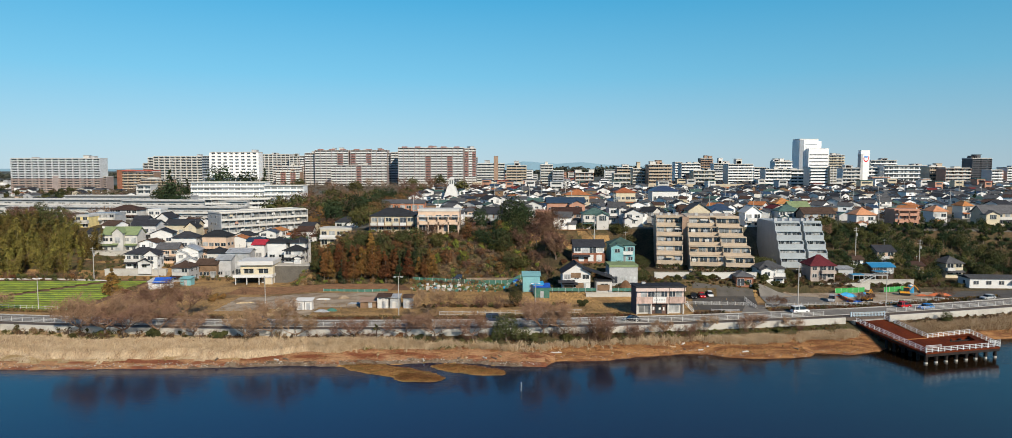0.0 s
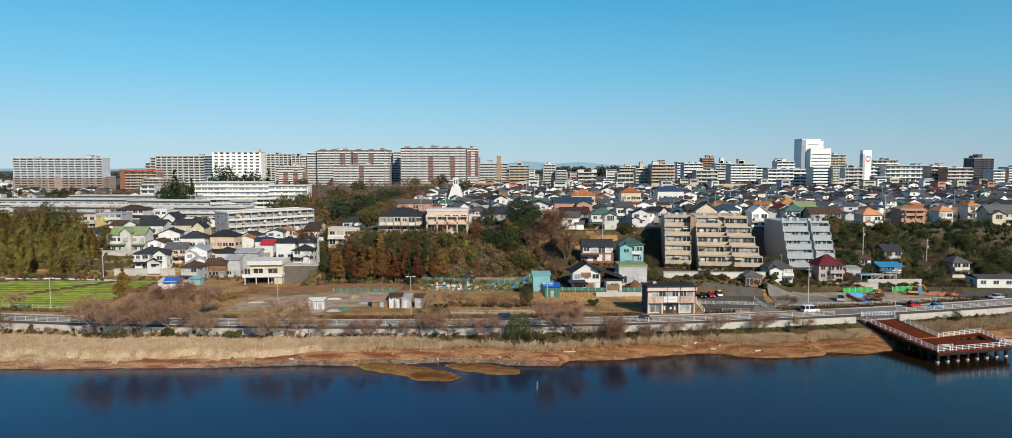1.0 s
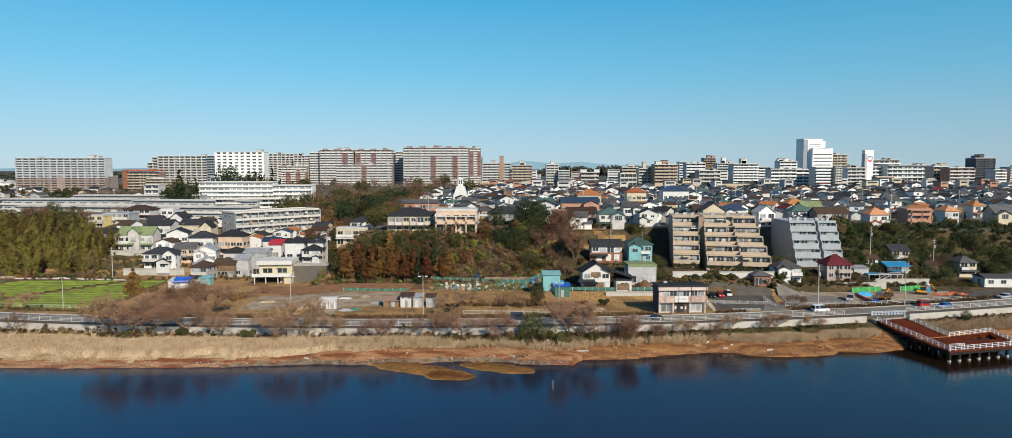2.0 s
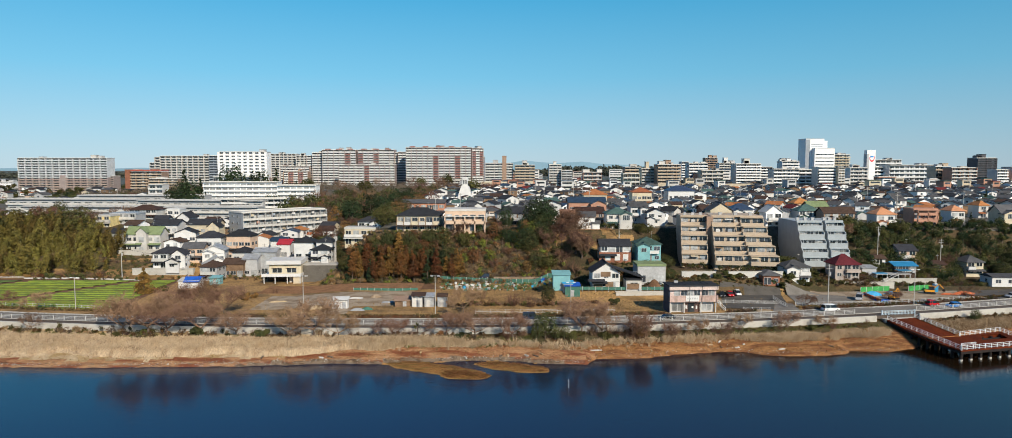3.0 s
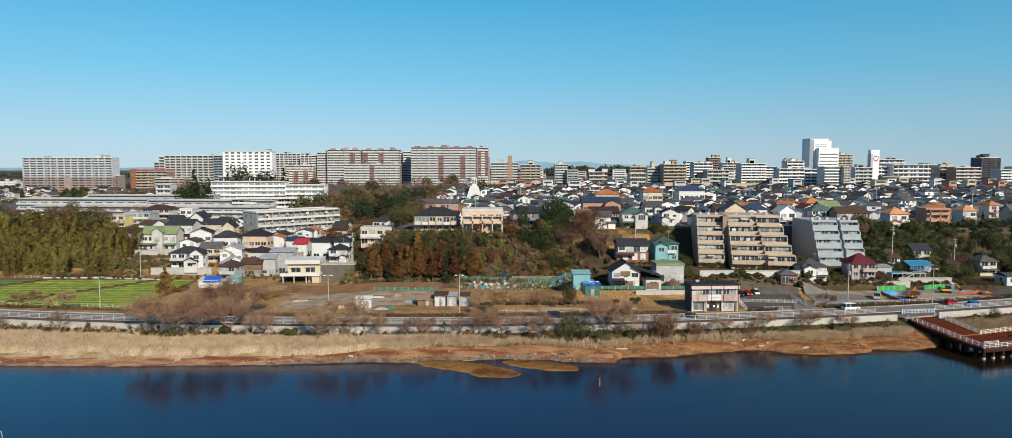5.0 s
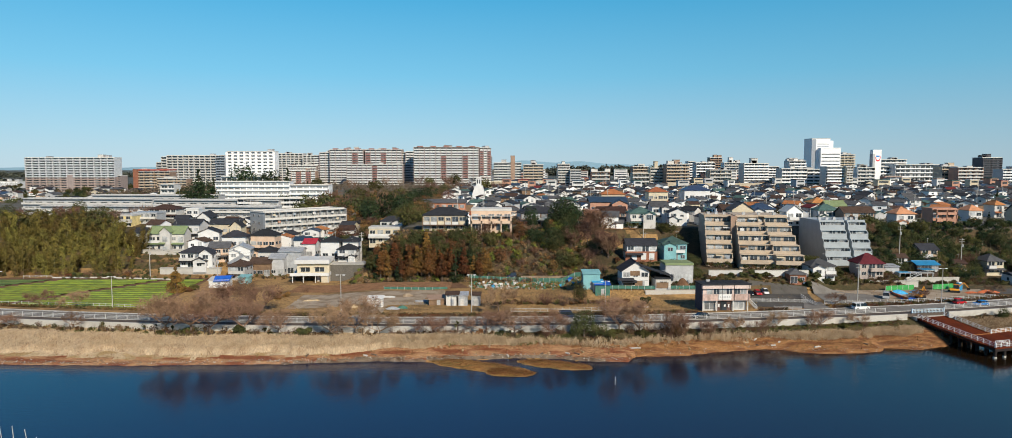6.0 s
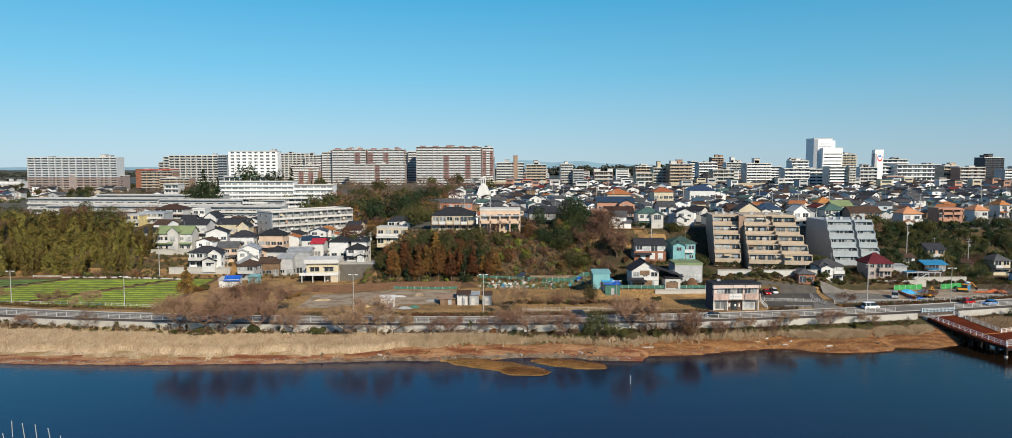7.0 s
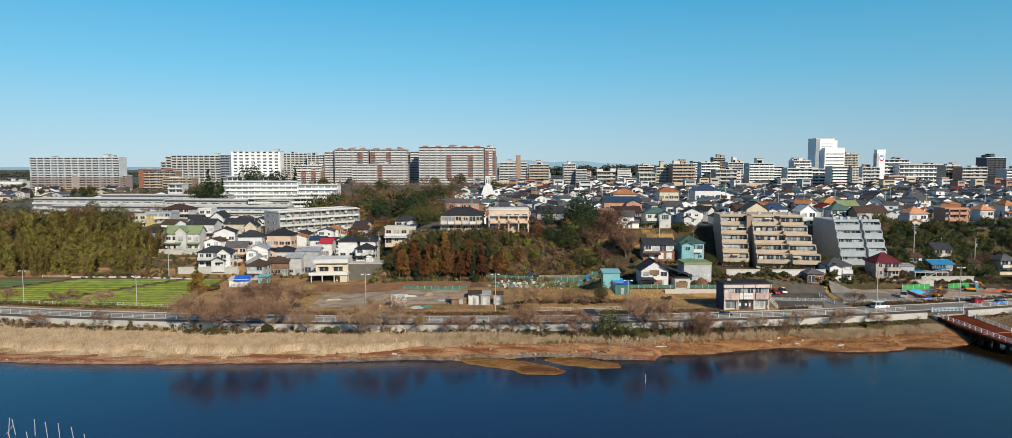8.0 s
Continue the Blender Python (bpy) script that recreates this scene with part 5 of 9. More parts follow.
villa(-143.2, 281.6, 18.5, 10.9, 8, "gable_y", WHITE, SLATE, "white gabled house with dark slate roof", rot=12)
villa(-128.0, 269.6, 18.2, 11.5, 9, "hip", WHITE, SLATE, "white house with a dark blue-grey roof", rot=6)
villa(-117.4, 272.6, 18.5, 12.1, 9, "hip", PEACH, SLATE, "peach house with a dark blue-grey roof", rot=-4)
villa(-175.7, 287.6, 15.4, 7.8, 8, "gable", GREYW, SLATE, "grey house with a dark roof")
villa(-129.9, 259.6, 14.7, 10.0, 8, "gable", PEACH, R_GREY, "peach house with a grey roof", rot=8)
villa(-134.0, 247.6, 14.3, 13.2, 8, "hip", WHITE, SLATE, "white house, dark roof, on a concrete terrace", z=6.8)
villa(-130.0, 246.2, 14.0, 6.0, 3, "gable_y", WHITE, SLATE, "white gabled wing over the concrete terrace", rh=2.0, z=6.7)
villa(-120.2, 255.6, 14.4, 9.9, 8, "gable_y", WHITE, TIN, "white house with a pale metal roof", rot=10)
villa(-109.8, 247.6, 10.0, 9.6, 7, "gable", WOODW, R_BROWN, "brown timber shed house", floors=1)
villa(-111.4, 259.6, 13.1, 9.0, 8, "hip", OFFWH, SLATE, "white house with a dark hipped roof")
villa(-100.3, 253.6, 13.3, 10.3, 9, "gable", TIN, TIN, "pale metal-clad workshop with low roof", floors=1, rh=1.2)
villa(-94.9, 259.6, 15.9, 6.3, 7, "gable", WHITE, mat("bright_red_roof", (0.42, 0.03, 0.05)), "white house with a bright red roof")
villa(-83.5, 246.6, 18.5, 8.4, 8, "hip", WHITE, SLATE, "white twin house with dark blue roof")
villa(-76.2, 247.6, 18.2, 7.0, 8, "hip", WHITE, SLATE, "white twin house with dark blue roof")
villa(-115.0, 238.6, 10.5, 8.6, 8, "hip", GREYW, R_BROWN, "grey shed house with a brown roof", rot=-3)
villa(-116.3, 249.6, 10.9, 11.4, 8, "gable_y", WHITE, TIN, "white barn with a pale blue metal roof", rot=30, floors=1, rh=3.2)
villa(-104.3, 249.6, 11.4, 6.8, 6, "gable", GREYW, TIN, "grey shed with metal roof", floors=1)
villa(-66.7, 265.6, 20.4, 13.4, 9, "flat", CREAM, OFFWH, "cream old two-storey house with flat roof")
villa(-66.7, 284.6, 23.1, 11.0, 8, "hip", WHITE, SLATE, "white house with dark roof and loggia")
row_house = villa(-40.7, 243.6, 29.2, 16.5, 10, "hip", CREAM, SLATE, "cream timber row house with a dark hipped roof", rh=2.5, z=20.8, balcony=False, porch=False)
for i in range(6):
    part("balcony", Shape().box(-1.1, -1.2, 2.5, 1.1, 0, 2.65).box(-1.1, -1.2, 2.65, 1.1, -1.1, 3.6), (OFFWH, WHITE, CREAM)[i % 3], row_house, at=pose(-6.6 + i * 2.65, 0, 0))
    part("post", Shape().box(-0.1, -1.3, -0.5, 0.1, -1.1, 5.4), WOODW, row_house, at=pose(-7.9 + i * 2.65, 0, 0))
part("verandah_roof", Shape().side_prism([(-1.7, 2.1), (-1.7, 2.25), (0, 2.5), (0, 2.35)], -8.0, 8.0), R_BROWN, row_house)
peach_house = villa(-23.7, 238.6, 29.3, 14.8, 10, "flat", PEACH, OFFWH, "peach flat-roofed house with wide balconies", z=21.4, balcony=False, porch=False)
part("balcony", Shape().box(-7.4, -1.5, 2.7, 7.4, 0, 2.9).box(-7.4, -1.5, 2.9, 7.4, -1.35, 3.7), PEACH, peach_house)
part("roof_slab", Shape().box(-7.5, -1.5, 5.3, 7.5, 0, 5.55), OFFWH, peach_house)
for i in range(5):
    part("pillar", Shape().box(-0.22, -1.5, -0.5, 0.22, -1.2, 5.3), PEACH, peach_house, at=pose(-7.1 + i * 3.55, 0, 0))
for i in range(5):
    part("solar_panel", Shape().side_prism([(-1.2, 0.2), (-1.2, 0.28), (1.2, 1.35), (1.2, 1.27)], -0.8, 0.8), GLASS, peach_house, "dark blue solar panel", pose(1.0 + i * 1.25, 3.2, 6.0))
villa(-46.4, 302.6, 29.5, 19.2, 9, "gable", mat("brick_orange_render", (0.50, 0.22, 0.13), 0.8), R_GREY, "long brick-orange house with a low grey roof", rh=1.3)
villa(-4.9, 259.6, 28.5, 15.6, 9, "hip", WOODW, SLATE, "brown timber house with a grey hipped roof")
villa(7.4, 282.6, 28.2, 6.6, 8, "gable", WHITE, R_GREY, "white house with a grey roof")
villa(13.6, 251.6, 28.0, 6.3, 8, "flat", PINK, PINK, "salmon flat-roofed house with small windows", rot=-5)
villa(23.8, 265.6, 28.1, 12.1, 9, "gable", BROWN, R_BROWN, "brown house with low roof")
villa(33.2, 253.6, 28.6, 10.3, 8, "hip", OFFWH, R_TEAL, "white house with a green-grey hipped roof")
villa(44.6, 273.6, 30.0, 7.9, 8, "gable", WHITE, R_GREY, "white house with a grey roof")
villa(24.4, 279.6, 31.6, 16.2, 8, "gable", PINK, R_BLUE, "salmon house with a blue roof")
villa(34.7, 327.6, 33.2, 11.4, 9, "hip", CREAM, R_ORANGE, "cream house with an orange hipped roof")
villa(61.6, 347.6, 33.6, 10.0, 9, "hip", CREAM, R_ORANGE, "cream house with an orange hipped roof")
villa(82.0, 347.6, 34.6, 13.4, 10, "hip", WHITE, R_BLUE, "white house with a bright blue roof")
villa(121.9, 297.6, 30.5, 9.8, 9, "hip", CREAM, R_ORANGE, "cream house with a broad orange roof")
villa(124.2, 287.6, 29.5, 10.6, 9, "gable", CREAM, R_GREEN, "cream house with a light green roof")
villa(114.0, 273.6, 28.7, 11.1, 9, "hip", WHITE, R_TEAL, "white house with a green-grey roof")
villa(122.2, 265.6, 28.1, 14.9, 9, "gable", BROWN, R_BROWN, "long brown house with a brown roof")
villa(95.8, 264.0, 29.2, 8.6, 8, "gable_y", BRIGHT, OFFWH, "tall white gabled house", rh=2.8, z=20.6)
villa(137.3, 259.6, 28.4, 10.3, 10, "hip", WHITE, R_PINK, "white house with a terracotta hipped roof", z=19.8)
salmon = villa(157.5, 267.6, 27.7, 13.0, 10, "flat", PINK, PINK, "salmon house with a flat roof and loggias", z=19.8, balcony=False, porch=False)
for lz in (2.6, 5.3):
    part("loggia", Shape().box(-4.2, -1.7, lz, 4.4, 0, lz + 0.22).box(-4.2, -1.7, lz + 0.22, 4.4, -1.55, lz + 1.1), PINK, salmon)
part("roof_slab", Shape().box(-4.4, -1.9, 7.3, 4.6, 0, 7.55), PINK, salmon)
for lx in (-4.0, 0.1, 4.2):
    part("pillar", Shape().box(lx - 0.18, -1.7, -0.5, lx + 0.18, -1.35, 7.3), PINK, salmon)
villa(177.2, 277.6, 28.4, 9.2, 10, "hip", WHITE, R_PINK, "white house with a terracotta roof", z=19.8)
villa(201.9, 297.6, 29.3, 8.1, 9, "hip", OFFWH, R_ORANGE, "pale house with an orange roof")
villa(194.5, 267.6, 25.9, 18.2, 10, "gable", CREAM, R_GREY, "low cream house with a long grey roof", rh=3.0)
villa(73.6, 259.6, 30.5, 10.1, 9, "gable_y", CREAM, R_GREY, "cream gabled house with skylights", rh=3.0)
villa(72.4, 272.6, 28.7, 6.9, 8, "gable", BRICK, R_BROWN, "brick house with a brown roof")
villa(84.0, 265.6, 29.7, 10.4, 9, "hip", WHITE, R_BLUE, "white house with a blue-grey roof")
brick_house = villa(27.4, 225.6, 19.5, 11.2, 8, "gable", WHITE, SLATE, "white house, brick-red base, dark roof", z=12.6, trim=BRICK, balcony=False)
part("brick_base", Shape().box(-5.6, -0.12, -1, 5.6, 0.0, 2.9), BRICK, brick_house, "brick-red facing")
for px_ in (-2.6, 0.6, 3.4):
    part("shutter", Shape().box(px_ - 0.9, -0.2, 0.1, px_ + 0.9, -0.12, 2.3), WHITE, brick_house, "closed white shutter")
villa(38.3, 224.6, 20.3, 9.6, 8, "hip", TEAL, R_TEAL, "teal house with a slate hipped roof", z=12.3, porch=False)
villa(36.3, 210.6, 13.5, 10.3, 8, "flat", GREYW, R_GREEN, "pale grey garage house under a terrace", z=7.6, floors=1, balcony=False)
old_house = villa(21.0, 203.6, 15.0, 9.4, 8, "gable_y", WHITE, SLATE, "white and timber old house with dark gables", rh=3.0, z=6.8, balcony=False)
for px_, pz_, pw_, ph_ in ((-2.4, 0.4, 2.6, 1.9), (1.0, 0.4, 2.4, 1.9), (-0.2, 3.9, 3.0, 1.5)):
    part("timber_panel", Shape().box(px_ - pw_ / 2, -0.1, pz_, px_ + pw_ / 2, -0.06, pz_ + ph_), WOODW, old_house, "brown timber cladding")
long_roof = Shape()
for dz in (0.0, -0.25):
    pts = [(1.6, -0.9, 7.0 + dz), (11.4, -2.6, 3.9 + dz), (11.4, 5.5, 3.9 + dz), (1.6, 6.5, 7.0 + dz)]
    long_roof.face(pts if dz == 0.0 else pts[::-1])
long_roof.face([(1.6, -0.9, 6.75), (11.4, -2.6, 3.65), (11.4, -2.6, 3.9), (1.6, -0.9, 7.0)])
long_roof.face([(11.4, -2.6, 3.65), (11.4, 5.5, 3.65), (11.4, 5.5, 3.9), (11.4, -2.6, 3.9)])
part("long_roof", long_roof, SLATE, old_house, "long dark roof slope")
part("lower_eaves", Shape().side_prism([(-1.5, 2.5), (-1.5, 2.65), (0, 3.2), (0, 3.0)], -5.6, -0.5), SLATE, old_house)
part("white_door", Shape().box(2.9, -0.14, 0, 4.0, -0.06, 2.2), WHITE, old_house, "white door")
outbuilding = villa(29.2, 201.6, 10.3, 5.6, 6, "flat", OFFWH, SLATE, "white outbuilding with brown boarding under the long roof", floors=1, z=6.8, rh=0.3, balcony=False)
part("boarding", Shape().box(-2.1, -0.12, 0.3, 1.6, -0.08, 2.1), WOODW, outbuilding, "brown timber boarding")
villa(84.5, 215.6, 12.5, 10.3, 8, "hip", WHITE, R_GREY, "white house with a grey hipped roof", z=7.0, base=2)
villa(74.9, 209.6, 11.4, 5.3, 8, "hip", BRICK, R_GREY, "low brick house with grey roof", floors=1, z=7.0, base=2)
villa(102.1, 218.6, 14.2, 10.7, 8, "hip", mat("pinkish_grey_render", (0.42, 0.35, 0.31), 0.8, 0.15, 0.4, 4.0, 0.1), R_MAROON, "pinkish-grey house with a maroon hipped roof", rh=3.0, z=7.4, base=2, porch=False)
villa(122.4, 235.6, 11.5, 6.4, 5, "gable", WHITE, R_BROWN, "white house with a brown tiled roof", z=7, base=1.5)
villa(133.1, 237.6, 13.5, 9.5, 8, "gable", PEACH, SLATE, "peach house with a dark roof", z=9.6, base=2)
villa(127.9, 229.6, 11.2, 10.3, 6, "gable", DARKW, BLUESHEET, "dark timber house with a light blue sheet roof", rh=1.0, z=7.8, base=2, floors=1)
villa(158.6, 239.6, 11.0, 9.8, 9, "hip", CREAM, R_GREY, "cream house with a grey hipped roof", z=5.2, base=1.5)
villa(144.8, 237.6, 8.9, 7.0, 5, "gable", WOODW, R_BROWN, "brown timber shed with tiled roof", floors=1, z=7)
# ---- a few buildings with shapes of their own ----
def shop(x, y, top, w):
    """Two storeys by the road: shop front under a balcony band, cornice and low dark roof."""
    z = 4.9
    o = thing("shop_building", "pinkish two-storey shop with a dark flat roof", "shop", pose(x, y, z, 0, 0, 3))
    H, d = top - z, 5.6
    pink = mat("stained_pink_panel", (0.50, 0.36, 0.31), 0.75, 0.25, 0.5, 3.0, 0.1, second=(0.38, 0.27, 0.23), stretch=(1.0, 1.0, 0.35))
    blush = mat("blush_render", (0.62, 0.49, 0.44), 0.8, 0.15, 0.5, 3.0, 0.05)
    # the left flank's shade is put into this navy
    navy = mat("shade_navy", (0.035, 0.045, 0.075), 0.7, 0.2, 0.6, 4.0, 0.2)
    brown = mat("brown_shop_front", (0.13, 0.075, 0.06), 0.6, 0.3, 0.6, 4.0, 0.1)
    taken(x, y + 4, 8)
    part("ground_floor", Shape().box(-w / 2 + 0.5, 0.9, -1, w / 2 - 0.4, d, 2.95), OFFWH, o)
    part("upper_floor", Shape().box(-w / 2 + 0.3, 0.5, 2.95, w / 2, d, H - 0.35), blush, o)
    part("side_cladding", Shape().box(-w / 2 - 0.05, 0.45, 0, -w / 2 + 0.3, d, H - 0.3), navy, o, "left side of the shop, shade put into its navy")
    part("balcony_front", Shape().box(-w / 2, -0.3, 2.95, w / 2 + 0.3, 0.5, 3.1).box(-w / 2, -0.3, 3.1, w / 2 + 0.3, -0.12, 4.7).box(w / 2 + 0.12, -0.12, 3.1, w / 2 + 0.3, 0.5, 4.7), pink, o, "pinkish stained balcony front")
    part("cornice", Shape().box(-w / 2 - 0.1, -0.35, H - 1.35, w / 2 + 0.3, 0.5, H - 0.3), blush, o)
    part("sign_board", Shape().box(-2.1, -0.42, 3.2, 1.5, -0.31, 4.75), WHITE, o, "white sign board")
    for i in range(5):
        part("sign_bar", Shape().box(-1.8 + i * 0.65, -0.44, 3.75, -1.4 + i * 0.65, -0.42, 4.2), GREYW, o)
    part("roof", Shape().box(-w / 2 - 0.3, -0.6, H - 0.3, w / 2 + 0.5, d + 0.4, H - 0.05).box(-w / 2 - 0.3, -0.6, H - 0.05, w / 2 + 0.5, -0.45, H + 0.12), SLATE, o)
    for i in range(int(w // 1.3)):
        part("roof_seam", Shape().box(-w / 2 + 0.6 + i * 1.3, -0.45, H - 0.05, -w / 2 + 0.66 + i * 1.3, d + 0.3, H + 0.02), SLATE, o)
    for i, kind in ((-w / 2 + 2.2, "pale"), (-w / 2 + 4.1, "mid"), (-0.6, "pale"), (1.2, "mid"), (w / 2 - 3.1, "mid"), (w / 2 - 1.3, "pale")):
        part("window", WIN[kind], None, o, at=pose(i, 0.48, 4.6) @ Matrix.Diagonal((0.98, 1, 1.25, 1)))
    for i in (-w / 2 + 5.4, w / 2 - 4.2, w / 2 - 0.1):
        part("drainpipe", Shape().tube((i, -0.42, 2.9), (i, -0.42, H - 0.3), 0.06, 0.06, 6), STEEL, o, "dark drainpipe")
    part("shop_front", Shape().box(-w / 2 + 4.2, 0.72, 0, w / 2 - 4.4, 0.9, 2.9), brown, o, "brown panelled shop front")
    part("entrance", Shape().box(-1.1, 0.6, 0.1, 0.6, 0.74, 2.5), GLASS, o, "dark glazed entrance")
    for a, b, c, e in ((-1.9, -1.4, 1.0, 1.9), (-0.2, 0.3, 1.1, 1.7), (0.95, 1.35, 0.9, 1.8)):
        part("poster", Shape().box(a, 0.56, c, b, 0.6, e), WHITE, o, "pale poster on the shop front")
    for i in (-w / 2 + 2.4, w / 2 - 2.5):
        part("shop_window", WIN["paledoor"], None, o, at=pose(i, 0.88, 0.35) @ Matrix.Diagonal((1.55, 1, 1.0, 1)))
    for i in (-w / 2 + 0.25, -w / 2 + 4.1, w / 2 - 4.3, w / 2 - 0.2):
        part("pillar", Shape().box(i - 0.14, 0.0, -0.5, i + 0.14, 0.3, 2.95), OFFWH, o)
    st = Shape()
    for i in range(10):
        st.box(w / 2 + 0.5 + 0.28 * i, 2.2, 2.75 - 0.3 * i, w / 2 + 0.82 + 0.28 * i, 3.2, 2.85 - 0.3 * i)
    part("stair_tread", st, CONC, o, "concrete outside stair")
    part("stair_rail", Shape().side_prism([(2.1, 0), (2.1, 0.9), (2.16, 0.9), (2.16, 0)], w / 2 + 0.4, w / 2 + 0.7).tube((w / 2 + 0.5, 2.13, 3.7), (w / 2 + 3.4, 2.13, 0.8), 0.06, 0.06, 5).tube((w / 2 + 0.5, 2.13, 3.2), (w / 2 + 3.4, 2.13, 0.3), 0.06, 0.06, 5).tube((w / 2 + 3.4, 2.13, -0.2), (w / 2 + 3.4, 2.13, 0.8), 0.05, 0.05, 5).tube((w / 2 + 1.9, 2.13, 1.3), (w / 2 + 1.9, 2.13, 2.3), 0.05, 0.05, 5), RAILW, o, "white stair rail")
    part("air_unit", Shape().box(-4, 4, H - 0.05, -3.0, 4.6, H + 0.5), GREYW, o)


shop(41.3, 178.6, 12.5, 13.0)


def post_house(x, y, top, w):
    """White box of a house that stands on posts over a car port."""
    z = ground(x, y)
    o = thing("post_house", "cream flat-roofed house raised over a car port", "house", pose(x, y, z, 0, 0, 4))
    H, d = top - z, 10.0
    taken(x, y + 5, 8)
    part("upper_floor", Shape().box(-w / 2 + 1.6, 0.8, 2.9, w / 2, d, H - 1.0), CREAM, o)
    part("balcony", Shape().box(-w / 2 - 0.6, -0.9, 2.5, w / 2 + 0.3, d, 2.9).box(-w / 2 - 0.6, -0.9, 2.9, w / 2 + 0.3, -0.75, 3.6).box(w / 2 + 0.15, -0.9, 2.9, w / 2 + 0.3, 3, 3.6), WHITE, o)
    part("roof", Shape().box(-w / 2 + 1.0, -0.4, H - 1.4, w / 2 + 0.3, d + 0.3, H), WHITE, o)
    part("back_room", Shape().box(w / 2 - 4.5, 2.2, -1, w / 2, d, 2.5), OFFWH, o)
    part("side_wall", Shape().box(-w / 2, 5.0, -1, w / 2 - 4.5, 5.2, 2.5), DARKW, o)
    for i in (-w / 2 + 0.2, -w / 2 + 4, w / 2 - 4.6, w / 2 - 0.2):
        part("post", Shape().box(i - 0.15, -0.5, -1, i + 0.15, -0.2, 2.5), OFFWH, o)
    for i in (-1.9, 3.1):
        part("window", WIN["door"], None, o, at=pose(i, 0.78, 3.75) @ Matrix.Diagonal((1.75, 1, 0.82, 1)))
        part("awning", Shape().side_prism([(0.1, 5.45), (0.1, 5.52), (0.78, 5.75), (0.78, 5.68)], i - 1.8, i + 1.8), CREAM, o, "small cream awning")
    part("end_wall", Shape().box(w / 2 - 2.6, -0.4, -1, w / 2 - 0.1, 2.2, 2.5), CREAM, o)
    return o


post_house(-88.0, 233.6, 11.6, 12.8)


def wall_block(name, x0, x1, y, d, z0, z1, m, label, rot=0.0, cope=True):
    o = thing(name, label, "retaining wall", pose((x0 + x1) / 2, y, z0, 0, 0, rot), kind="structure")
    w, h = x1 - x0, z1 - z0
    part("wall_face", Shape().box(-w / 2, 0, -2, w / 2, d, h), m, o)
    if cope:
        part("coping", Shape().box(-w / 2 - 0.1, -0.12, h, w / 2 + 0.1, d, h + 0.25), CONC, o)
    for i in range(int(w // 2.2) if m is DCONC else 0):
        part("joint", Shape().box(-0.05, -0.05, -1, 0.05, 0.01, h), DCONC, o, at=pose(-w / 2 + 1.1 + i * 2.2, 0, 0))
    return o


wall_block("retaining_wall", -82.5, -66.0, 237.0, 8, 3.6, 9.4, DCONC, "tall stained concrete retaining wall with a coping")
wall_block("retaining_wall", -147.5, -125.0, 246.0, 1.6, 3.5, 6.7, CONC, "pale concrete retaining wall under the white house")
wall_block("retaining_wall", -152.0, -160.5 + 16, 271.5, 4, 6.0, 9.3, DCONC, "grey concrete retaining wall on the slope", -4)
wall_block("retaining_wall", -178.0, -152.0, 279.0, 1.2, 6.2, 9.4, CONC, "pale concrete retaining wall under the green-roofed house")
wall_block("garden_wall", 47.5, 58.5, 214.0, 0.4, 8.2, 10.6, OFFWH, "white rendered garden wall before the flats")
wall_block("garden_wall", 62.5, 80.0, 213.5, 0.4, 8.2, 10.6, OFFWH, "white rendered garden wall before the flats")
wall_block("garden_wall", 101.0, 118.0, 216.5, 0.5, 4.5, 6.6, CONC, "pale concrete garden wall below the houses")
wall_block("garden_wall", 119.0, 137.0, 224.5, 0.5, 4.5, 6.4, CONC, "pale concrete wall below the timber house")
wall_block("retaining_wall", -13.5, 5.0, 227.6, 0.5, 3.6, 6.7, mat("tan_stained_concrete", (0.33, 0.25, 0.18), 0.9, 0.3, 0.5, 2.0, 0.3, second=(0.22, 0.16, 0.11)), "tan stained concrete wall at the bank's foot", cope=False)
wall_block("low_wall", 24.0, 45.0, 200.6, 0.4, 5.4, 6.5, CONC, "low pale block wall along the dry field", 1)
villa(-76.5, 243, 14.6, 8, 7, "hip", WHITE, SLATE, "white house above the concrete retaining wall", z=9.4)


def prefab(x, y, z, w):
    o = thing("prefab_office", "white prefabricated site office with blue-grey roof", "site office", pose(x, y, z, 0, 0, -4))
    taken(x, y + 3, 9)
    part("wall", Shape().box(-w / 2, 0, -0.6, w / 2, 6.5, 3.2), WHITE, o)
    part("roof", Shape().side_prism([(-0.4, 3.1), (-0.4, 3.3), (3.2, 4.1), (6.9, 3.3), (6.9, 3.1)], -w / 2 - 0.3, w / 2 + 0.3), R_GREY, o)
    for i in range(int(w // 4)):
        part("window", WIN["mid"], None, o, at=pose(-w / 2 + 2 + i * 4, -0.02, 1.2))
    part("end_window", WIN["small"], None, o, at=pose(-w / 2 - 0.02, 3, 1.2, 0, 0, -90))
    part("canopy", Shape().box(0, -2.2, 2.5, w / 2, 0, 2.65), TIN, o)


prefab(165.5, 219.0, 4.6, 26)


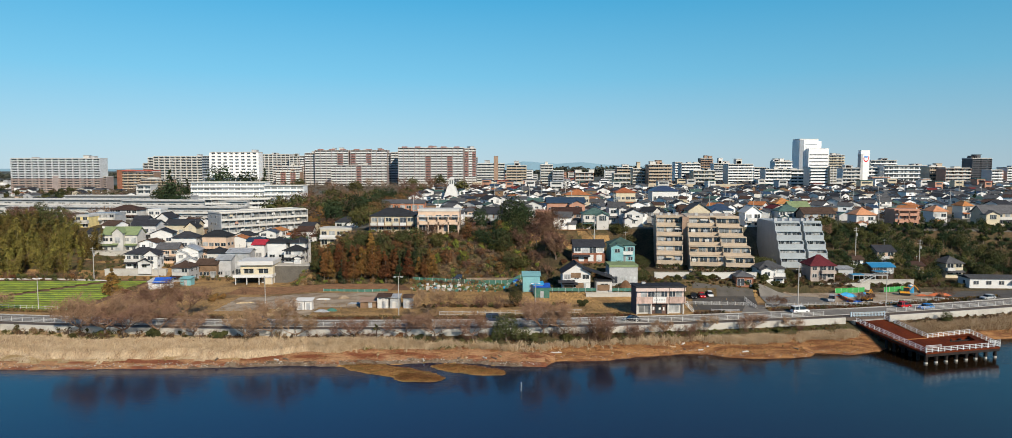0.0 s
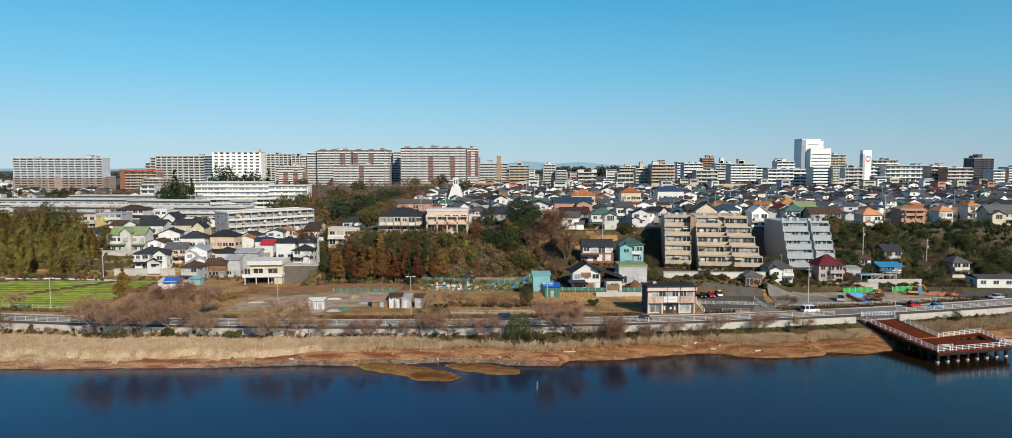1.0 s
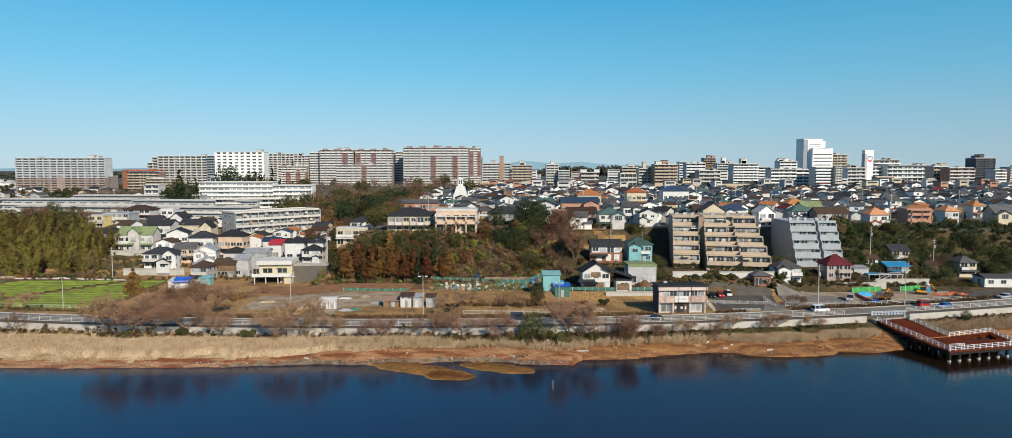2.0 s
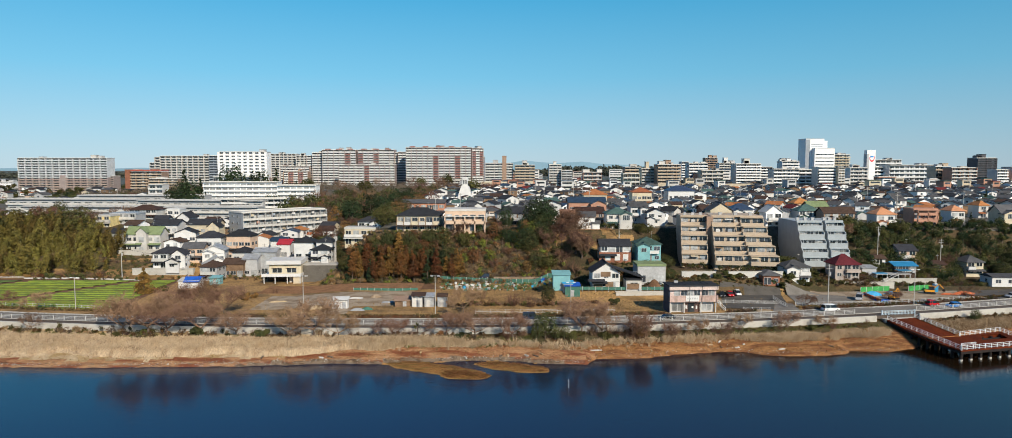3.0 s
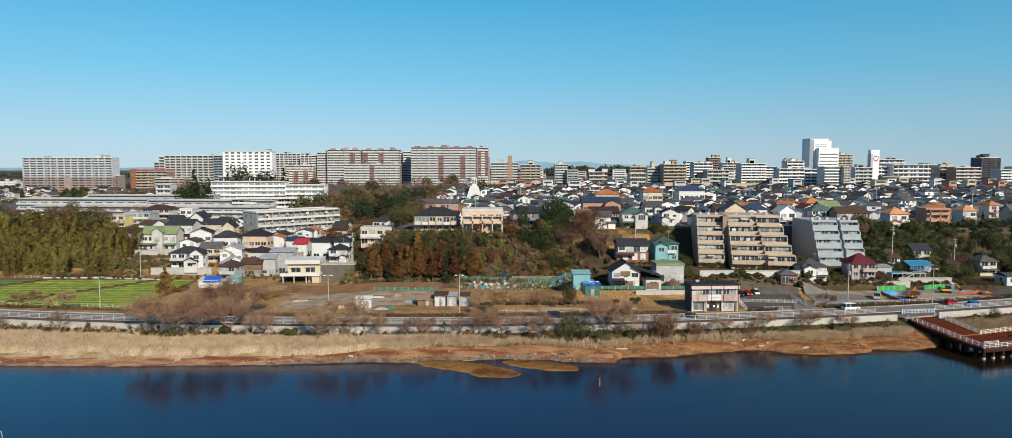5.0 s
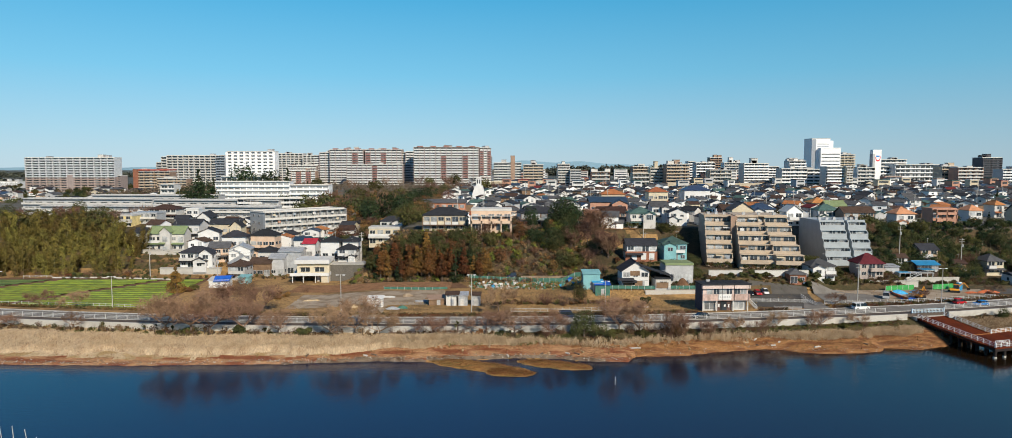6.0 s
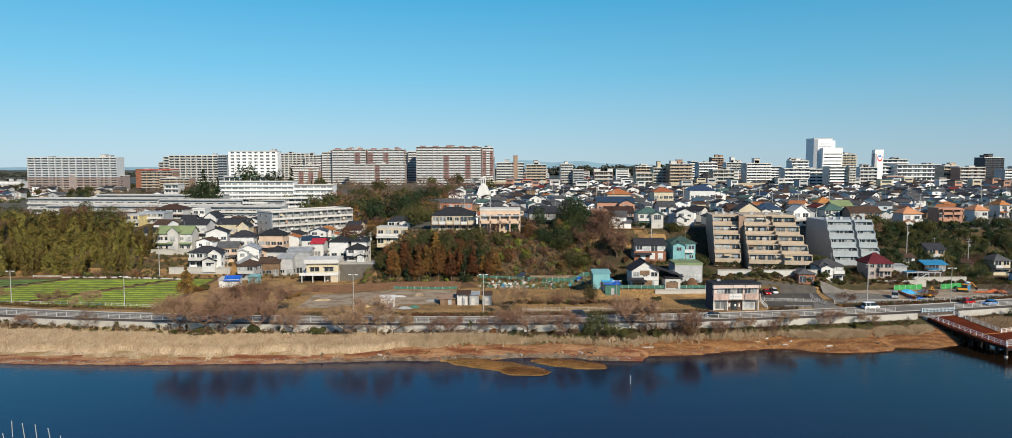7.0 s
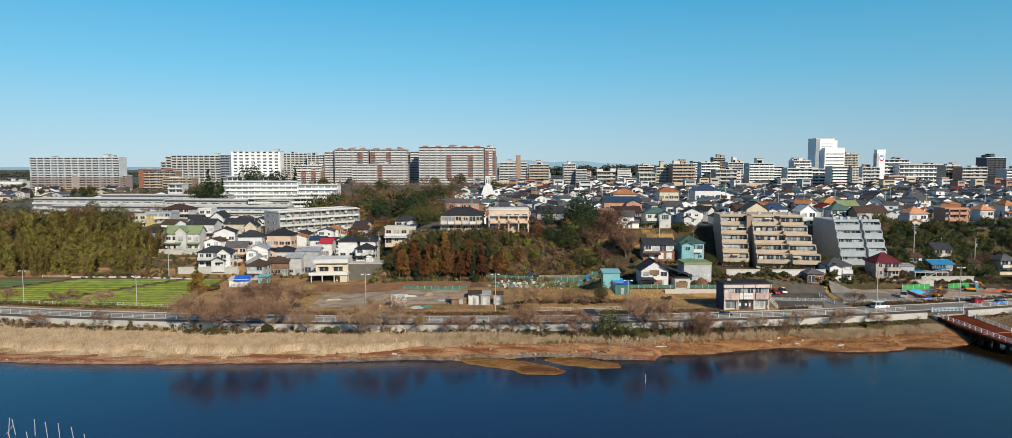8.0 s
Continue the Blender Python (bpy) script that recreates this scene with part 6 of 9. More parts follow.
# ---- sheds, huts and clutter on the flat land ----
def shed(x, y, w, d, h, wall, roof, label, rot=0.0, slope=0.5, open_front=False, name="shed"):
    o = thing(name, label, "shed", pose(x, y, ground(x, y) if y > road_edge(x) + 16 else 4.7, 0, 0, rot), "sheds")
    taken(x, y + d / 2, max(w, d) / 2)
    part("wall", Shape().box(-w / 2, 0 if not open_front else 0.5, -0.5, w / 2, d, h), wall, o)
    part("roof", Shape().side_prism([(-0.4, h - 0.02), (-0.4, h + 0.1), (d + 0.3, h + slope + 0.1), (d + 0.3, h + slope - 0.02)], -w / 2 - 0.3, w / 2 + 0.3), roof, o)
    part("roof_side", Shape().side_prism([(0, h), (d, h), (d, h + slope)], -w / 2 + 0.01, w / 2 - 0.01), wall, o)
    part("door", Shape().box(-0.5, -0.05, 0, 0.5, 0.0 if not open_front else 0.5, min(2.0, h - 0.2)), TIN if wall is not TIN else OFFWH, o)
    n = max(2, int(w / 0.9))
    for i in range(n):
        part("rib", Shape().box(-0.03, -0.03, 0, 0.03, 0.0 if not open_front else 0.5, h - 0.05), wall, o, at=pose(-w / 2 + (i + 0.5) * w / n, 0, 0))
    return o


shed(-57.1, 185.2, 2.1, 1.8, 2.6, WHITE, WHITE, "white steel storage cabinet on gravel")
shed(-54.9, 185.1, 1.9, 1.8, 2.6, WHITE, WHITE, "white steel storage cabinet on gravel")
shed(-38.4, 188.6, 5.5, 4.0, 1.7, WOODW, BROWN, "low rusty-roofed timber shelter", rot=10)
shed(-34.4, 187.7, 3.6, 3.0, 3.2, OFFWH, R_BROWN, "pale sheet-metal shed with a rusty roof")
shed(-31.6, 187.7, 3.2, 3.0, 3.0, TIN, TIN, "grey sheet-metal shed on the gravel")
shed(-27.6, 187.7, 2.6, 2.6, 3.0, TIN, R_BROWN, "grey sheet-metal shed with brown roof")
shed(7.7, 202.5, 5.2, 4.5, 4.6, TEAL, TEAL, "teal two-level garden shed", slope=0.6)
shed(9.6, 201.4, 3.0, 2.6, 2.4, OFFWH, SKYTARP, "pale lean-to shed under a light blue sheet")
shed(10.8, 200.3, 4.5, 4.0, 3.2, TEALNET, TARP, "shed hung with green net and blue tarpaulin")
hut = shed(-116.3, 223.5, 6.5, 5.0, 2.6, WHITE, OFFWH, "white hut under a blue tarpaulin", rot=8)
part("tarpaulin", Shape().side_prism([(-0.8, 2.3), (-0.8, 2.42), (2.5, 3.75), (5.6, 3.15), (5.6, 3.0), (2.5, 3.6)], -1.6, 3.7), TARP, hut, "blue tarpaulin over the roof")
shed(-110.8, 231.1, 3.5, 3.0, 2.3, TEAL, TEAL, "small teal tool shed beside the hut")
shed(115.4, 227.3, 5.0, 4.0, 3.0, GREYW, TIN, "grey open store below the timber house")


def heap(name, x, y, rx, ry, h, m, label, seed=0, cat="heap"):
    """A rough pile: a bumpy mound of its material."""
    s = Shape()
    n, k = 14, 5
    zg = ground(x, y)
    rows = []
    for j in range(k + 1):
        u = j / k
        rows.append([(rx * (1 - u) * math.cos(6.283 * i / n) * (1 + 0.3 * noise.noise((i * 1.7, j * 1.3, seed))), ry * (1 - u) * math.sin(6.283 * i / n) * (1 + 0.3 * noise.noise((i * 1.3, j, seed + 5))), -0.3 + (h + 0.3) * math.sin(u * 1.57) * (1 + 0.25 * noise.noise((i, j, seed + 9)))) for i in range(n)])
    for j in range(k):
        for i in range(n):
            s.face([rows[j][i], rows[j][(i + 1) % n], rows[j + 1][(i + 1) % n], rows[j + 1][i]])
    ob = part(name, s, m, at=pose(x, y, zg))
    return tagged(ob, label, cat, "heaps")


patch("gravel_yard", [(-82.9, 188.8), (-34.8, 188.6), (-38.6, 211.9), (-83.5, 209.8)], GRAVEL, "pale trodden gravel yard", "ground")
patch("ploughed_field", [(-92.3, 214.3), (-30.8, 216.4), (-35.0, 227.0), (-83.5, 226.5)], SOIL, "brown ploughed vegetable field", "field")
patch("car_park", [(51.8, 184.7), (69.6, 181.3), (77.0, 208.1), (58.7, 210.4)], LOT, "dark asphalt car park", "car park")
patch("building_site", [(71.8, 186.4), (124.6, 192.6), (135.6, 212.3), (87.6, 210.3)], GRAVEL, "pale gravel building site and car park", "ground", lift=0.09)
patch("lane", [(-60.3, 171.6), (-52.5, 171.6), (-53.2, 192.4), (-58.8, 192.4)], GRAVEL, "gravel lane from the road", "lane", lift=0.1)
patch("side_road", [(60.8, 173.3), (69.8, 173.2), (74.0, 191.9), (68.9, 191.9)], ASPHALT, "asphalt side road joining the river road", "road", lift=0.12)
patch("grass_plot", [(48.5, 205.6), (64.6, 204.6), (66.6, 212.4), (48.5, 212.8)], VERGE, "rough winter grass plot above the car park", "grass", lift=0.14)
patch("forecourt", [(72.5, 176.8), (92.0, 181.5), (95.0, 203.0), (79.0, 210.0)], ASPHALT, "worn pale asphalt forecourt beside the side road", "ground", lift=0.13)
patch("yard", [(123.0, 191.7), (156.7, 199.3), (171.1, 216.9), (136.5, 212.3)], LOT, "dark asphalt yard before the site office", "ground", lift=0.07)
patch("bare_plot", [(13.0, 247.5), (30.5, 247.5), (31.0, 257), (12.5, 257)], mat("dry_plot_grass", (0.36, 0.20, 0.085), 0.95, 0.3, 0.3, 2.0, 0.5, second=(0.25, 0.13, 0.055)), "bare brown earth plot on the bank's edge", "field")
heap("rubble_mound", -49.3, 202.2, 2.2, 1.6, 1.0, GRAVEL, "small heap of pale rubble", 1)
heap("junk_mound", -50.8, 183.4, 2.6, 1.4, 0.7, TIN, "heap of scrap metal sheets on gravel", 2)
heap("junk_mound", -48.2, 184.3, 2.0, 1.2, 0.8, TEALNET, "heap of faded green sheets", 3)
heap("straw_mound", -63.0, 186.9, 2.4, 1.5, 1.0, BANK, "heap of pale straw", 4)
heap("straw_mound", -64.7, 180.1, 2.8, 1.2, 0.7, BANK, "heap of pale straw", 6)
heap("soil_mound", 134.3, 206.8, 4.5, 1.6, 1.0, ORANGE, "low heap of orange-red earth", 7)
heap("soil_mound", 36.9, 206.3, 2.4, 2.0, 2.6, SOIL, "heap of dark brown earth", 8)
heap("tarpaulin_mound", 104.3, 204.7, 3.6, 1.6, 1.4, SKYTARP, "heap under a light blue tarpaulin", 9)
heap("tarpaulin_mound", 111.0, 206.9, 2.0, 1.4, 1.0, SKYTARP, "heap under a light blue tarpaulin", 10)
heap("tarpaulin_mound", 103.1, 195.6, 2.6, 1.0, 0.7, TARP, "low heap under a dark blue tarpaulin", 11)
heap("tarpaulin_mound", 113.8, 193.6, 3.6, 1.0, 0.6, SKYTARP, "low heap under a pale blue sheet", 12)
heap("tarpaulin_mound", -7.3, 228.8, 1.0, 0.8, 0.9, SKYTARP, "garden heap under a blue sheet", 13)
heap("tarpaulin_mound", 3.6, 224.9, 1.6, 0.8, 0.7, TARP, "garden heap under a blue sheet", 14)
HEDGEG = leaf_mat("garden_leaves", (0.11, 0.13, 0.05), (0.07, 0.09, 0.03), 0.3)
for i in range(80):
    gx, gy = -29.4, 213.0
    hx, hy = gx + rng.uniform(0, 36), gy + rng.uniform(0, 15)
    if is_free(hx, hy, 1):
        heap(("garden_net" if i % 3 == 0 else "vegetable_clump"), hx, hy, rng.uniform(0.3, 1.0), rng.uniform(0.25, 0.6), rng.uniform(0.3, 1.0), (TEALNET if i % 24 else OFFWH) if i % 3 == 0 else (OLIVE, YELLOWG, EVERGREEN, OLIVE, HEDGEG)[i % 5], ("clump of green vegetables in the garden plot", "net-covered frame in the garden plot")[0 if i % 3 else 1], i, "garden clutter")


def furrows():
    """Low ridges of turned soil along the vegetable field."""
    o = thing("vegetable_field", "brown field with long ridges of turned soil", "field", pose(0, 0, 0), kind="structure")
    (xa, ya), (xb, yb) = (-83.5, 226.5), (-35.0, 227.0)
    y0 = -62.1, 214.8
    for j in range(9):
        y, s = y0[1] + (ya - y0[1]) * j / 8.5, Shape()
        n = 40
        for i in range(n):
            x0, x1 = xa - 6 + (xb - xa + 4) * i / n, xa - 6 + (xb - xa + 4) * (i + 1) / n
            h = 0.42 + 0.12 * noise.noise((x0 * 0.4, y, 0))
            z = ground((x0 + x1) / 2, y)
            s.face([(x0, y - 0.6, z), (x1, y - 0.6, z), (x1, y, z + h), (x0, y, z + h)])
            s.face([(x0, y, z + h), (x1, y, z + h), (x1, y + 0.6, z), (x0, y + 0.6, z)])
        part("ridge", s, SOIL, o)


furrows()


def steel_platform(x, y):
    """A deck on steel posts with a stair, before the blue-roofed house."""
    z = ground(x, y)
    o = thing("steel_platform", "pale steel deck on posts with a straight stair", "platform", pose(x, y, z))
    part("deck", Shape().box(-5.5, 0, 3.0, 6.5, 3.4, 3.25), GREYW, o)
    part("canopy", Shape().box(-5.8, 0.2, 3.25, -1.5, 3.2, 3.4).box(2.5, 0, 4.2, 6.8, 3.4, 4.3), BLUESHEET, o, "light blue sheet")
    for px in (-5.2, -1.6, 2.2, 6.2):
        part("post", Shape().box(px - 0.12, 0.1, -0.8, px + 0.12, 0.34, 3.0), TIN, o)
        part("post", Shape().box(px - 0.12, 3.0, -0.8, px + 0.12, 3.24, 3.0), TIN, o)
    part("stair", Shape().prism([(-4.6, -0.9), (-4.2, -0.9), (-4.2, -0.1), (-4.6, -0.1)], -0.2, 0.1).side_prism([(0, 0), (0, 0.3), (0.1, 0.3)], -0.1, 0.1), TIN, o)
    for i in range(14):
        part("step", Shape().box(-4.4 + i * 0.4, -1.0, 0.1 + i * 0.21, -3.95 + i * 0.4, -0.1, 0.17 + i * 0.21), TIN, o)
    part("stringer", Shape().tube((-4.4, -1.0, 0.0), (1.3, -1.0, 3.0), 0.12, 0.12, 4), WHITE, o)
    part("handrail", Shape().tube((-4.4, -1.0, 1.0), (1.3, -1.0, 4.0), 0.05, 0.05, 4).tube((1.3, -1.0, 4.0), (6.4, -0.05, 4.1), 0.05, 0.05, 4), RAILW, o)


steel_platform(122.2, 225.1)


def panel_fence(name, pts, h, m, label, post=None, gap=2.0, rails=0):
    """Sheet or rail fence through the points, with a post at each step."""
    o = thing(name, label, "fence", pose(pts[0][0], pts[0][1], 0), "fences")
    ox, oy = pts[0]
    pm = Shape().box(-0.05, -0.05, -0.5, 0.05, 0.05, h + 0.1).mesh("post", [post or RAILG])
    for (x0, y0), (x1, y1) in zip(pts, pts[1:]):
        L = math.hypot(x1 - x0, y1 - y0)
        n = max(1, int(L / gap))
        for i in range(n):
            a, b = (x0 + (x1 - x0) * i / n, y0 + (y1 - y0) * i / n), (x0 + (x1 - x0) * (i + 1) / n, y0 + (y1 - y0) * (i + 1) / n)
            za, zb = ground(*a), ground(*b)
            part("post", pm, None, o, at=pose(a[0] - ox, a[1] - oy, za))
            s = Shape()
            if rails:
                for k in range(rails):
                    z = h * (k + 1) / rails - 0.08
                    s.tube((a[0] - ox, a[1] - oy, za + z), (b[0] - ox, b[1] - oy, zb + z), 0.05, 0.05, 4)
            else:
                dx, dy = -(y1 - y0) / L * 0.03, (x1 - x0) / L * 0.03
                s.face([(a[0] - ox - dx, a[1] - oy - dy, za), (b[0] - ox - dx, b[1] - oy - dy, zb), (b[0] - ox - dx, b[1] - oy - dy, zb + h), (a[0] - ox - dx, a[1] - oy - dy, za + h)])
                s.face([(b[0] - ox + dx, b[1] - oy + dy, zb), (a[0] - ox + dx, a[1] - oy + dy, za), (a[0] - ox + dx, a[1] - oy + dy, za + h), (b[0] - ox + dx, b[1] - oy + dy, zb + h)])
                s.face([(a[0] - ox - dx, a[1] - oy - dy, za + h), (b[0] - ox - dx, b[1] - oy - dy, zb + h), (b[0] - ox + dx, b[1] - oy + dy, zb + h), (a[0] - ox + dx, a[1] - oy + dy, za + h)])
            part("panel" if not rails else "rail", s, m, o)
    return o


panel_fence("site_fence", [(103.6, 210.2), (114.0, 212.4)], 1.6, GREENNET, "bright green sheet fence round the building site")
panel_fence("site_fence", [(120.2, 212.4), (128.4, 214.7)], 1.6, GREENNET, "bright green sheet fence round the building site")
panel_fence("barrier", [(102.3, 205.8), (101.1, 197.6), (100.9, 193.7)], 0.9, ORANGE, "orange mesh barrier on the building site")
panel_fence("barrier", [(133.2, 205.7), (132.4, 199.4)], 0.8, ORANGE, "orange mesh barrier on the building site")
panel_fence("net_fence", [(-31.8, 228.9), (-16.2, 227.5), (6.9, 224.9)], 1.6, TEALNET, "faded green garden net fence")
panel_fence("net_fence", [(10.0, 201.9), (24.0, 202.0), (44.0, 202.2)], 1.0, TEALNET, "faded green garden net fence")
panel_fence("net_fence", [(-58.6, 214.2), (-45.0, 213.0), (-37.9, 214.1)], 0.8, TEALNET, "low faded green net along the field")
panel_fence("white_fence", [(-174.9, 195.3), (-147.9, 193.4), (-121.7, 188.8)], 1.1, RAILG, "white rail fence along the tea field", rails=2)
panel_fence("white_fence", [(-196, 243.0), (-197.6, 245.2), (-186.9, 245.2)], 0.8, WHITE, "white low fence behind the field", rails=2)
panel_fence("white_fence", [(-17.7, 177.5), (0.5, 178.2), (20.6, 180.6)], 1.2, RAILG, "pale rail fence beside the road", rails=3)
panel_fence("white_fence", [(73.3, 188.2), (95.5, 188.1), (129.1, 196.5)], 1.2, RAILG, "pale rail fence before the building site", rails=3)
panel_fence("white_fence", [(55.7, 180.5), (63.2, 180.4)], 1.0, RAILG, "pale rail fence at the car park", rails=3)
panel_fence("white_fence", [(52.6, 193.2), (70.4, 191.2)], 1.0, RAILG, "pale rail fence between the car park levels", rails=4)
panel_fence("white_fence", [(71.1, 198.7), (69.6, 184.7)], 1.2, RAILG, "pale rail ramp fence at the car park", rails=3)
panel_fence("field_border", [(-185.9, 243.7), (-165.8, 243.6), (-139.4, 239.3)], 0.5, OFFWH, "white low board along the tea field")
panel_fence("net_fence", [(-126, 291), (-108, 297), (-86, 310), (-70, 312)], 2.6, TEALNET, "green mesh fence below the white flats")

# ---- tea field ----
def tea_field():
    """Clipped rows between slanting footpaths; each row's ends follow the path."""
    o = thing("tea_field", "bright green tea field in clipped rows", "field", pose(0, 0, 0), kind="structure")
    prof = ((-1.0, -0.1), (-0.96, 0.08), (-0.65, 0.17), (0.0, 0.2), (0.65, 0.17), (0.96, 0.08), (1.0, -0.1))
    y0, y1, pitch = 190.5, 242.0, 3.4
    k = int((y1 - y0) / pitch)
    deep = (y1 - y0)
    for j in range(k):
        y = y0 + j * pitch + rng.uniform(-0.1, 0.1)

        def path(v):
            return -171 + 32 * (v - y0) / deep

        def side(v):
            return -213 + 34 * (v - y0) / deep

        def west(v):
            return -226 - 8 * (v - y0) / deep

        def east(v):
            return -124 - 4 * (v - y0) / deep
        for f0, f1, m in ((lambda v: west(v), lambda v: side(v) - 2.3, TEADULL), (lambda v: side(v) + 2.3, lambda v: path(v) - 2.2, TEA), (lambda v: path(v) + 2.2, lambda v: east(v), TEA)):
            n = max(6, int((f1(y) - f0(y)) / 0.9))
            b, rise = Shape(), rng.uniform(0.85, 1.1)

            def at(i, v, z):
                x = f0(y + v) + (f1(y + v) - f0(y + v)) * i / n
                top = 1 if z > 0 else 0
                return (x, y + v + 0.16 * noise.noise((x * 0.6, v * 3 + y, z)), 3.66 + rise * z + top * 0.07 * noise.noise((x * 0.7, v * 3 + y, 3)))
            for i in range(n):
                for (v0, z0), (v1, z1) in zip(prof, prof[1:]):
                    b.face([at(i, v0, z0), at(i + 1, v0, z0), at(i + 1, v1, z1), at(i, v1, z1)][::-1])
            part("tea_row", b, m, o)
    return o


tea_field()
patch("field_soil", [(-224, 188.6), (-121, 188.6), (-127, 243.5), (-228, 245)], SOIL, "dark soil between the tea rows", "field", lift=0.03)


# ---- guard rail of the road ----
def guard_rail(x0, x1, off, h, gap, m, label):
    o = thing("guard_rail", label, "guard rail", pose(0, 0, 0), kind="structure")
    pm = Shape().box(-0.08, -0.06, -0.4, 0.08, 0.06, h + 0.05).box(-0.1, -0.08, h + 0.05, 0.1, 0.08, h + 0.1).mesh("post", [m])
    xs = [x0 + gap * i for i in range(int((x1 - x0) / gap) + 1)]
    for x in xs:
        part("post", pm, None, o, at=pose(x, road_edge(x) + off, 5.05))
    for z in (h * 0.35, h * 0.65, h * 0.97):
        s = Shape()
        for a, b in zip(xs, xs[1:]):
            s.tube((a, road_edge(a) + off, 5.05 + z), (b, road_edge(b) + off, 5.05 + z), 0.05, 0.05, 4, caps=False)
        part("rail", s, m, o)


guard_rail(-216, 86, 3.3, 1.1, 3.0, RAILG, "galvanised pipe guard rail with posts along the road")
guard_rail(103, 196, 3.3, 1.1, 3.0, RAILG, "galvanised pipe guard rail with posts along the road")


# ---- pier ----
def pier():
    """A level platform on piles and a walkway that falls to it from the road."""
    z, zr = 2.65, 4.2
    ox, oy = 91, 160
    o = thing("pier", "rust-red steel pier with white railings over water", "pier", pose(ox, oy, 0))
    A, F_ = Vector((90.7 - ox, 172.6 - oy, zr)), Vector((99.8 - ox, 175.6 - oy, zr))
    B, C = Vector((94.1 - ox, 148.6 - oy, z)), Vector((114.6 - ox, 153.9 - oy, z))
    D, E_ = Vector((116.2 - ox, 166.6 - oy, z)), Vector((102.7 - ox, 161.9 - oy, z))
    MID = A.lerp(B, 0.55)
    MID.z = z
    hole = [Vector((105.6 - ox, 158.0 - oy, z)), Vector((113.2 - ox, 159.8 - oy, z)), Vector((114.4 - ox, 164.4 - oy, z)), Vector((108.8 - ox, 162.9 - oy, z))]

    def slab(pts, t=0.35):
        s, n = Shape(), len(pts)
        low = [p - Vector((0, 0, t)) for p in pts]
        s.face([tuple(p) for p in pts]).face([tuple(p) for p in low[::-1]])
        for i in range(n):
            s.face([tuple(low[i]), tuple(low[(i + 1) % n]), tuple(pts[(i + 1) % n]), tuple(pts[i])])
        return s
    part("walkway", slab([A, MID, E_, F_]), RUST, o)
    for i, pts in enumerate(((B, C, hole[1], hole[0]), (C, D, hole[2], hole[1]), (D, E_, hole[3], hole[2]), (E_, MID, B, hole[0], hole[3]))):
        part("deck_plate", slab(list(pts)), RUST, o)
    pit = Shape()
    down = Vector((0, 0, 1.3))
    for i in range(4):
        p, q_ = hole[i], hole[(i + 1) % 4]
        pit.face([tuple(p), tuple(q_), tuple(q_ - down), tuple(p - down)])
    pit.face([tuple(p - down) for p in hole])
    part("sunken_stage", pit, RUST, o, "sunken rust-red boarding stage")
    seam = mat("dark_deck_seam", (0.06, 0.018, 0.01), 0.9)
    for i in range(1, 9):            # seams between the deck plates
        a, b = A.lerp(MID, i / 9), F_.lerp(E_, i / 9)
        part("seam", Shape().tube(tuple(a), tuple(b), 0.035, 0.035, 4), seam, o)
    for i in range(1, 6):
        a, b = B.lerp(C, i / 6), (B.lerp(C, i / 6) + Vector((0.6, 4.0, 0)))
        part("seam", Shape().tube(tuple(a), tuple(b), 0.035, 0.035, 4), seam, o)
    part("edge_plank", slab([MID + Vector((0, 0.2, 0.07)), MID + Vector((0, -0.2, 0.07)), E_ + Vector((0, -0.2, 0.07)), E_ + Vector((0, 0.2, 0.07))], 0.07), mat("ochre_plank", (0.40, 0.17, 0.05), 0.8), o, "ochre timber strip")
    part("landing", Shape().prism([(A.x - 0.3, A.y), (F_.x + 0.3, F_.y), (F_.x + 0.6, F_.y + 1.6), (A.x - 0.3, F_.y + 1.0)], 3.4, zr + 0.1), CONC, o, "concrete landing at the road")
    for p, r_ in ((A, B), (B, C), (C, D), (D, E_), (E_, F_)):      # edge girders
        n = Vector((-(r_ - p).y, (r_ - p).x, 0)).normalized()
        s = Shape()
        for k0, k1, h0, h1 in ((0.06, 0.3, 0.36, 0.95), (0.0, 0.36, 0.36, 0.44), (0.0, 0.36, 0.87, 0.95)):
            q0, q1, q2, q3 = p + n * k0, r_ + n * k0, r_ + n * k1, p + n * k1
            low = [q0 - Vector((0, 0, h1)), q1 - Vector((0, 0, h1)), q2 - Vector((0, 0, h1)), q3 - Vector((0, 0, h1))]
            top = [q0 - Vector((0, 0, h0)), q1 - Vector((0, 0, h0)), q2 - Vector((0, 0, h0)), q3 - Vector((0, 0, h0))]
            s.face([tuple(v) for v in top]).face([tuple(v) for v in low[::-1]])
            for i in range(4):
                s.face([tuple(low[i]), tuple(low[(i + 1) % 4]), tuple(top[(i + 1) % 4]), tuple(top[i])])
        part("girder", s, STEEL, o)
    for k in (0.25, 0.5, 0.75):      # cross beams
        part("beam", Shape().tube(tuple(B.lerp(MID, k) - Vector((0, 0, 0.7))), tuple(C.lerp(D, k) - Vector((0, 0, 0.7))), 0.25, 0.25, 4), STEEL, o)
        part("beam", Shape().tube(tuple(MID.lerp(A, k) - Vector((0, 0, 0.7))), tuple(E_.lerp(F_, k) - Vector((0, 0, 0.7))), 0.25, 0.25, 4), STEEL, o)
    pile = Shape().tube((0, 0, -2.2), (0, 0, z - 0.4), 0.36, 0.36, 10).mesh("pier_leg", [STEEL])
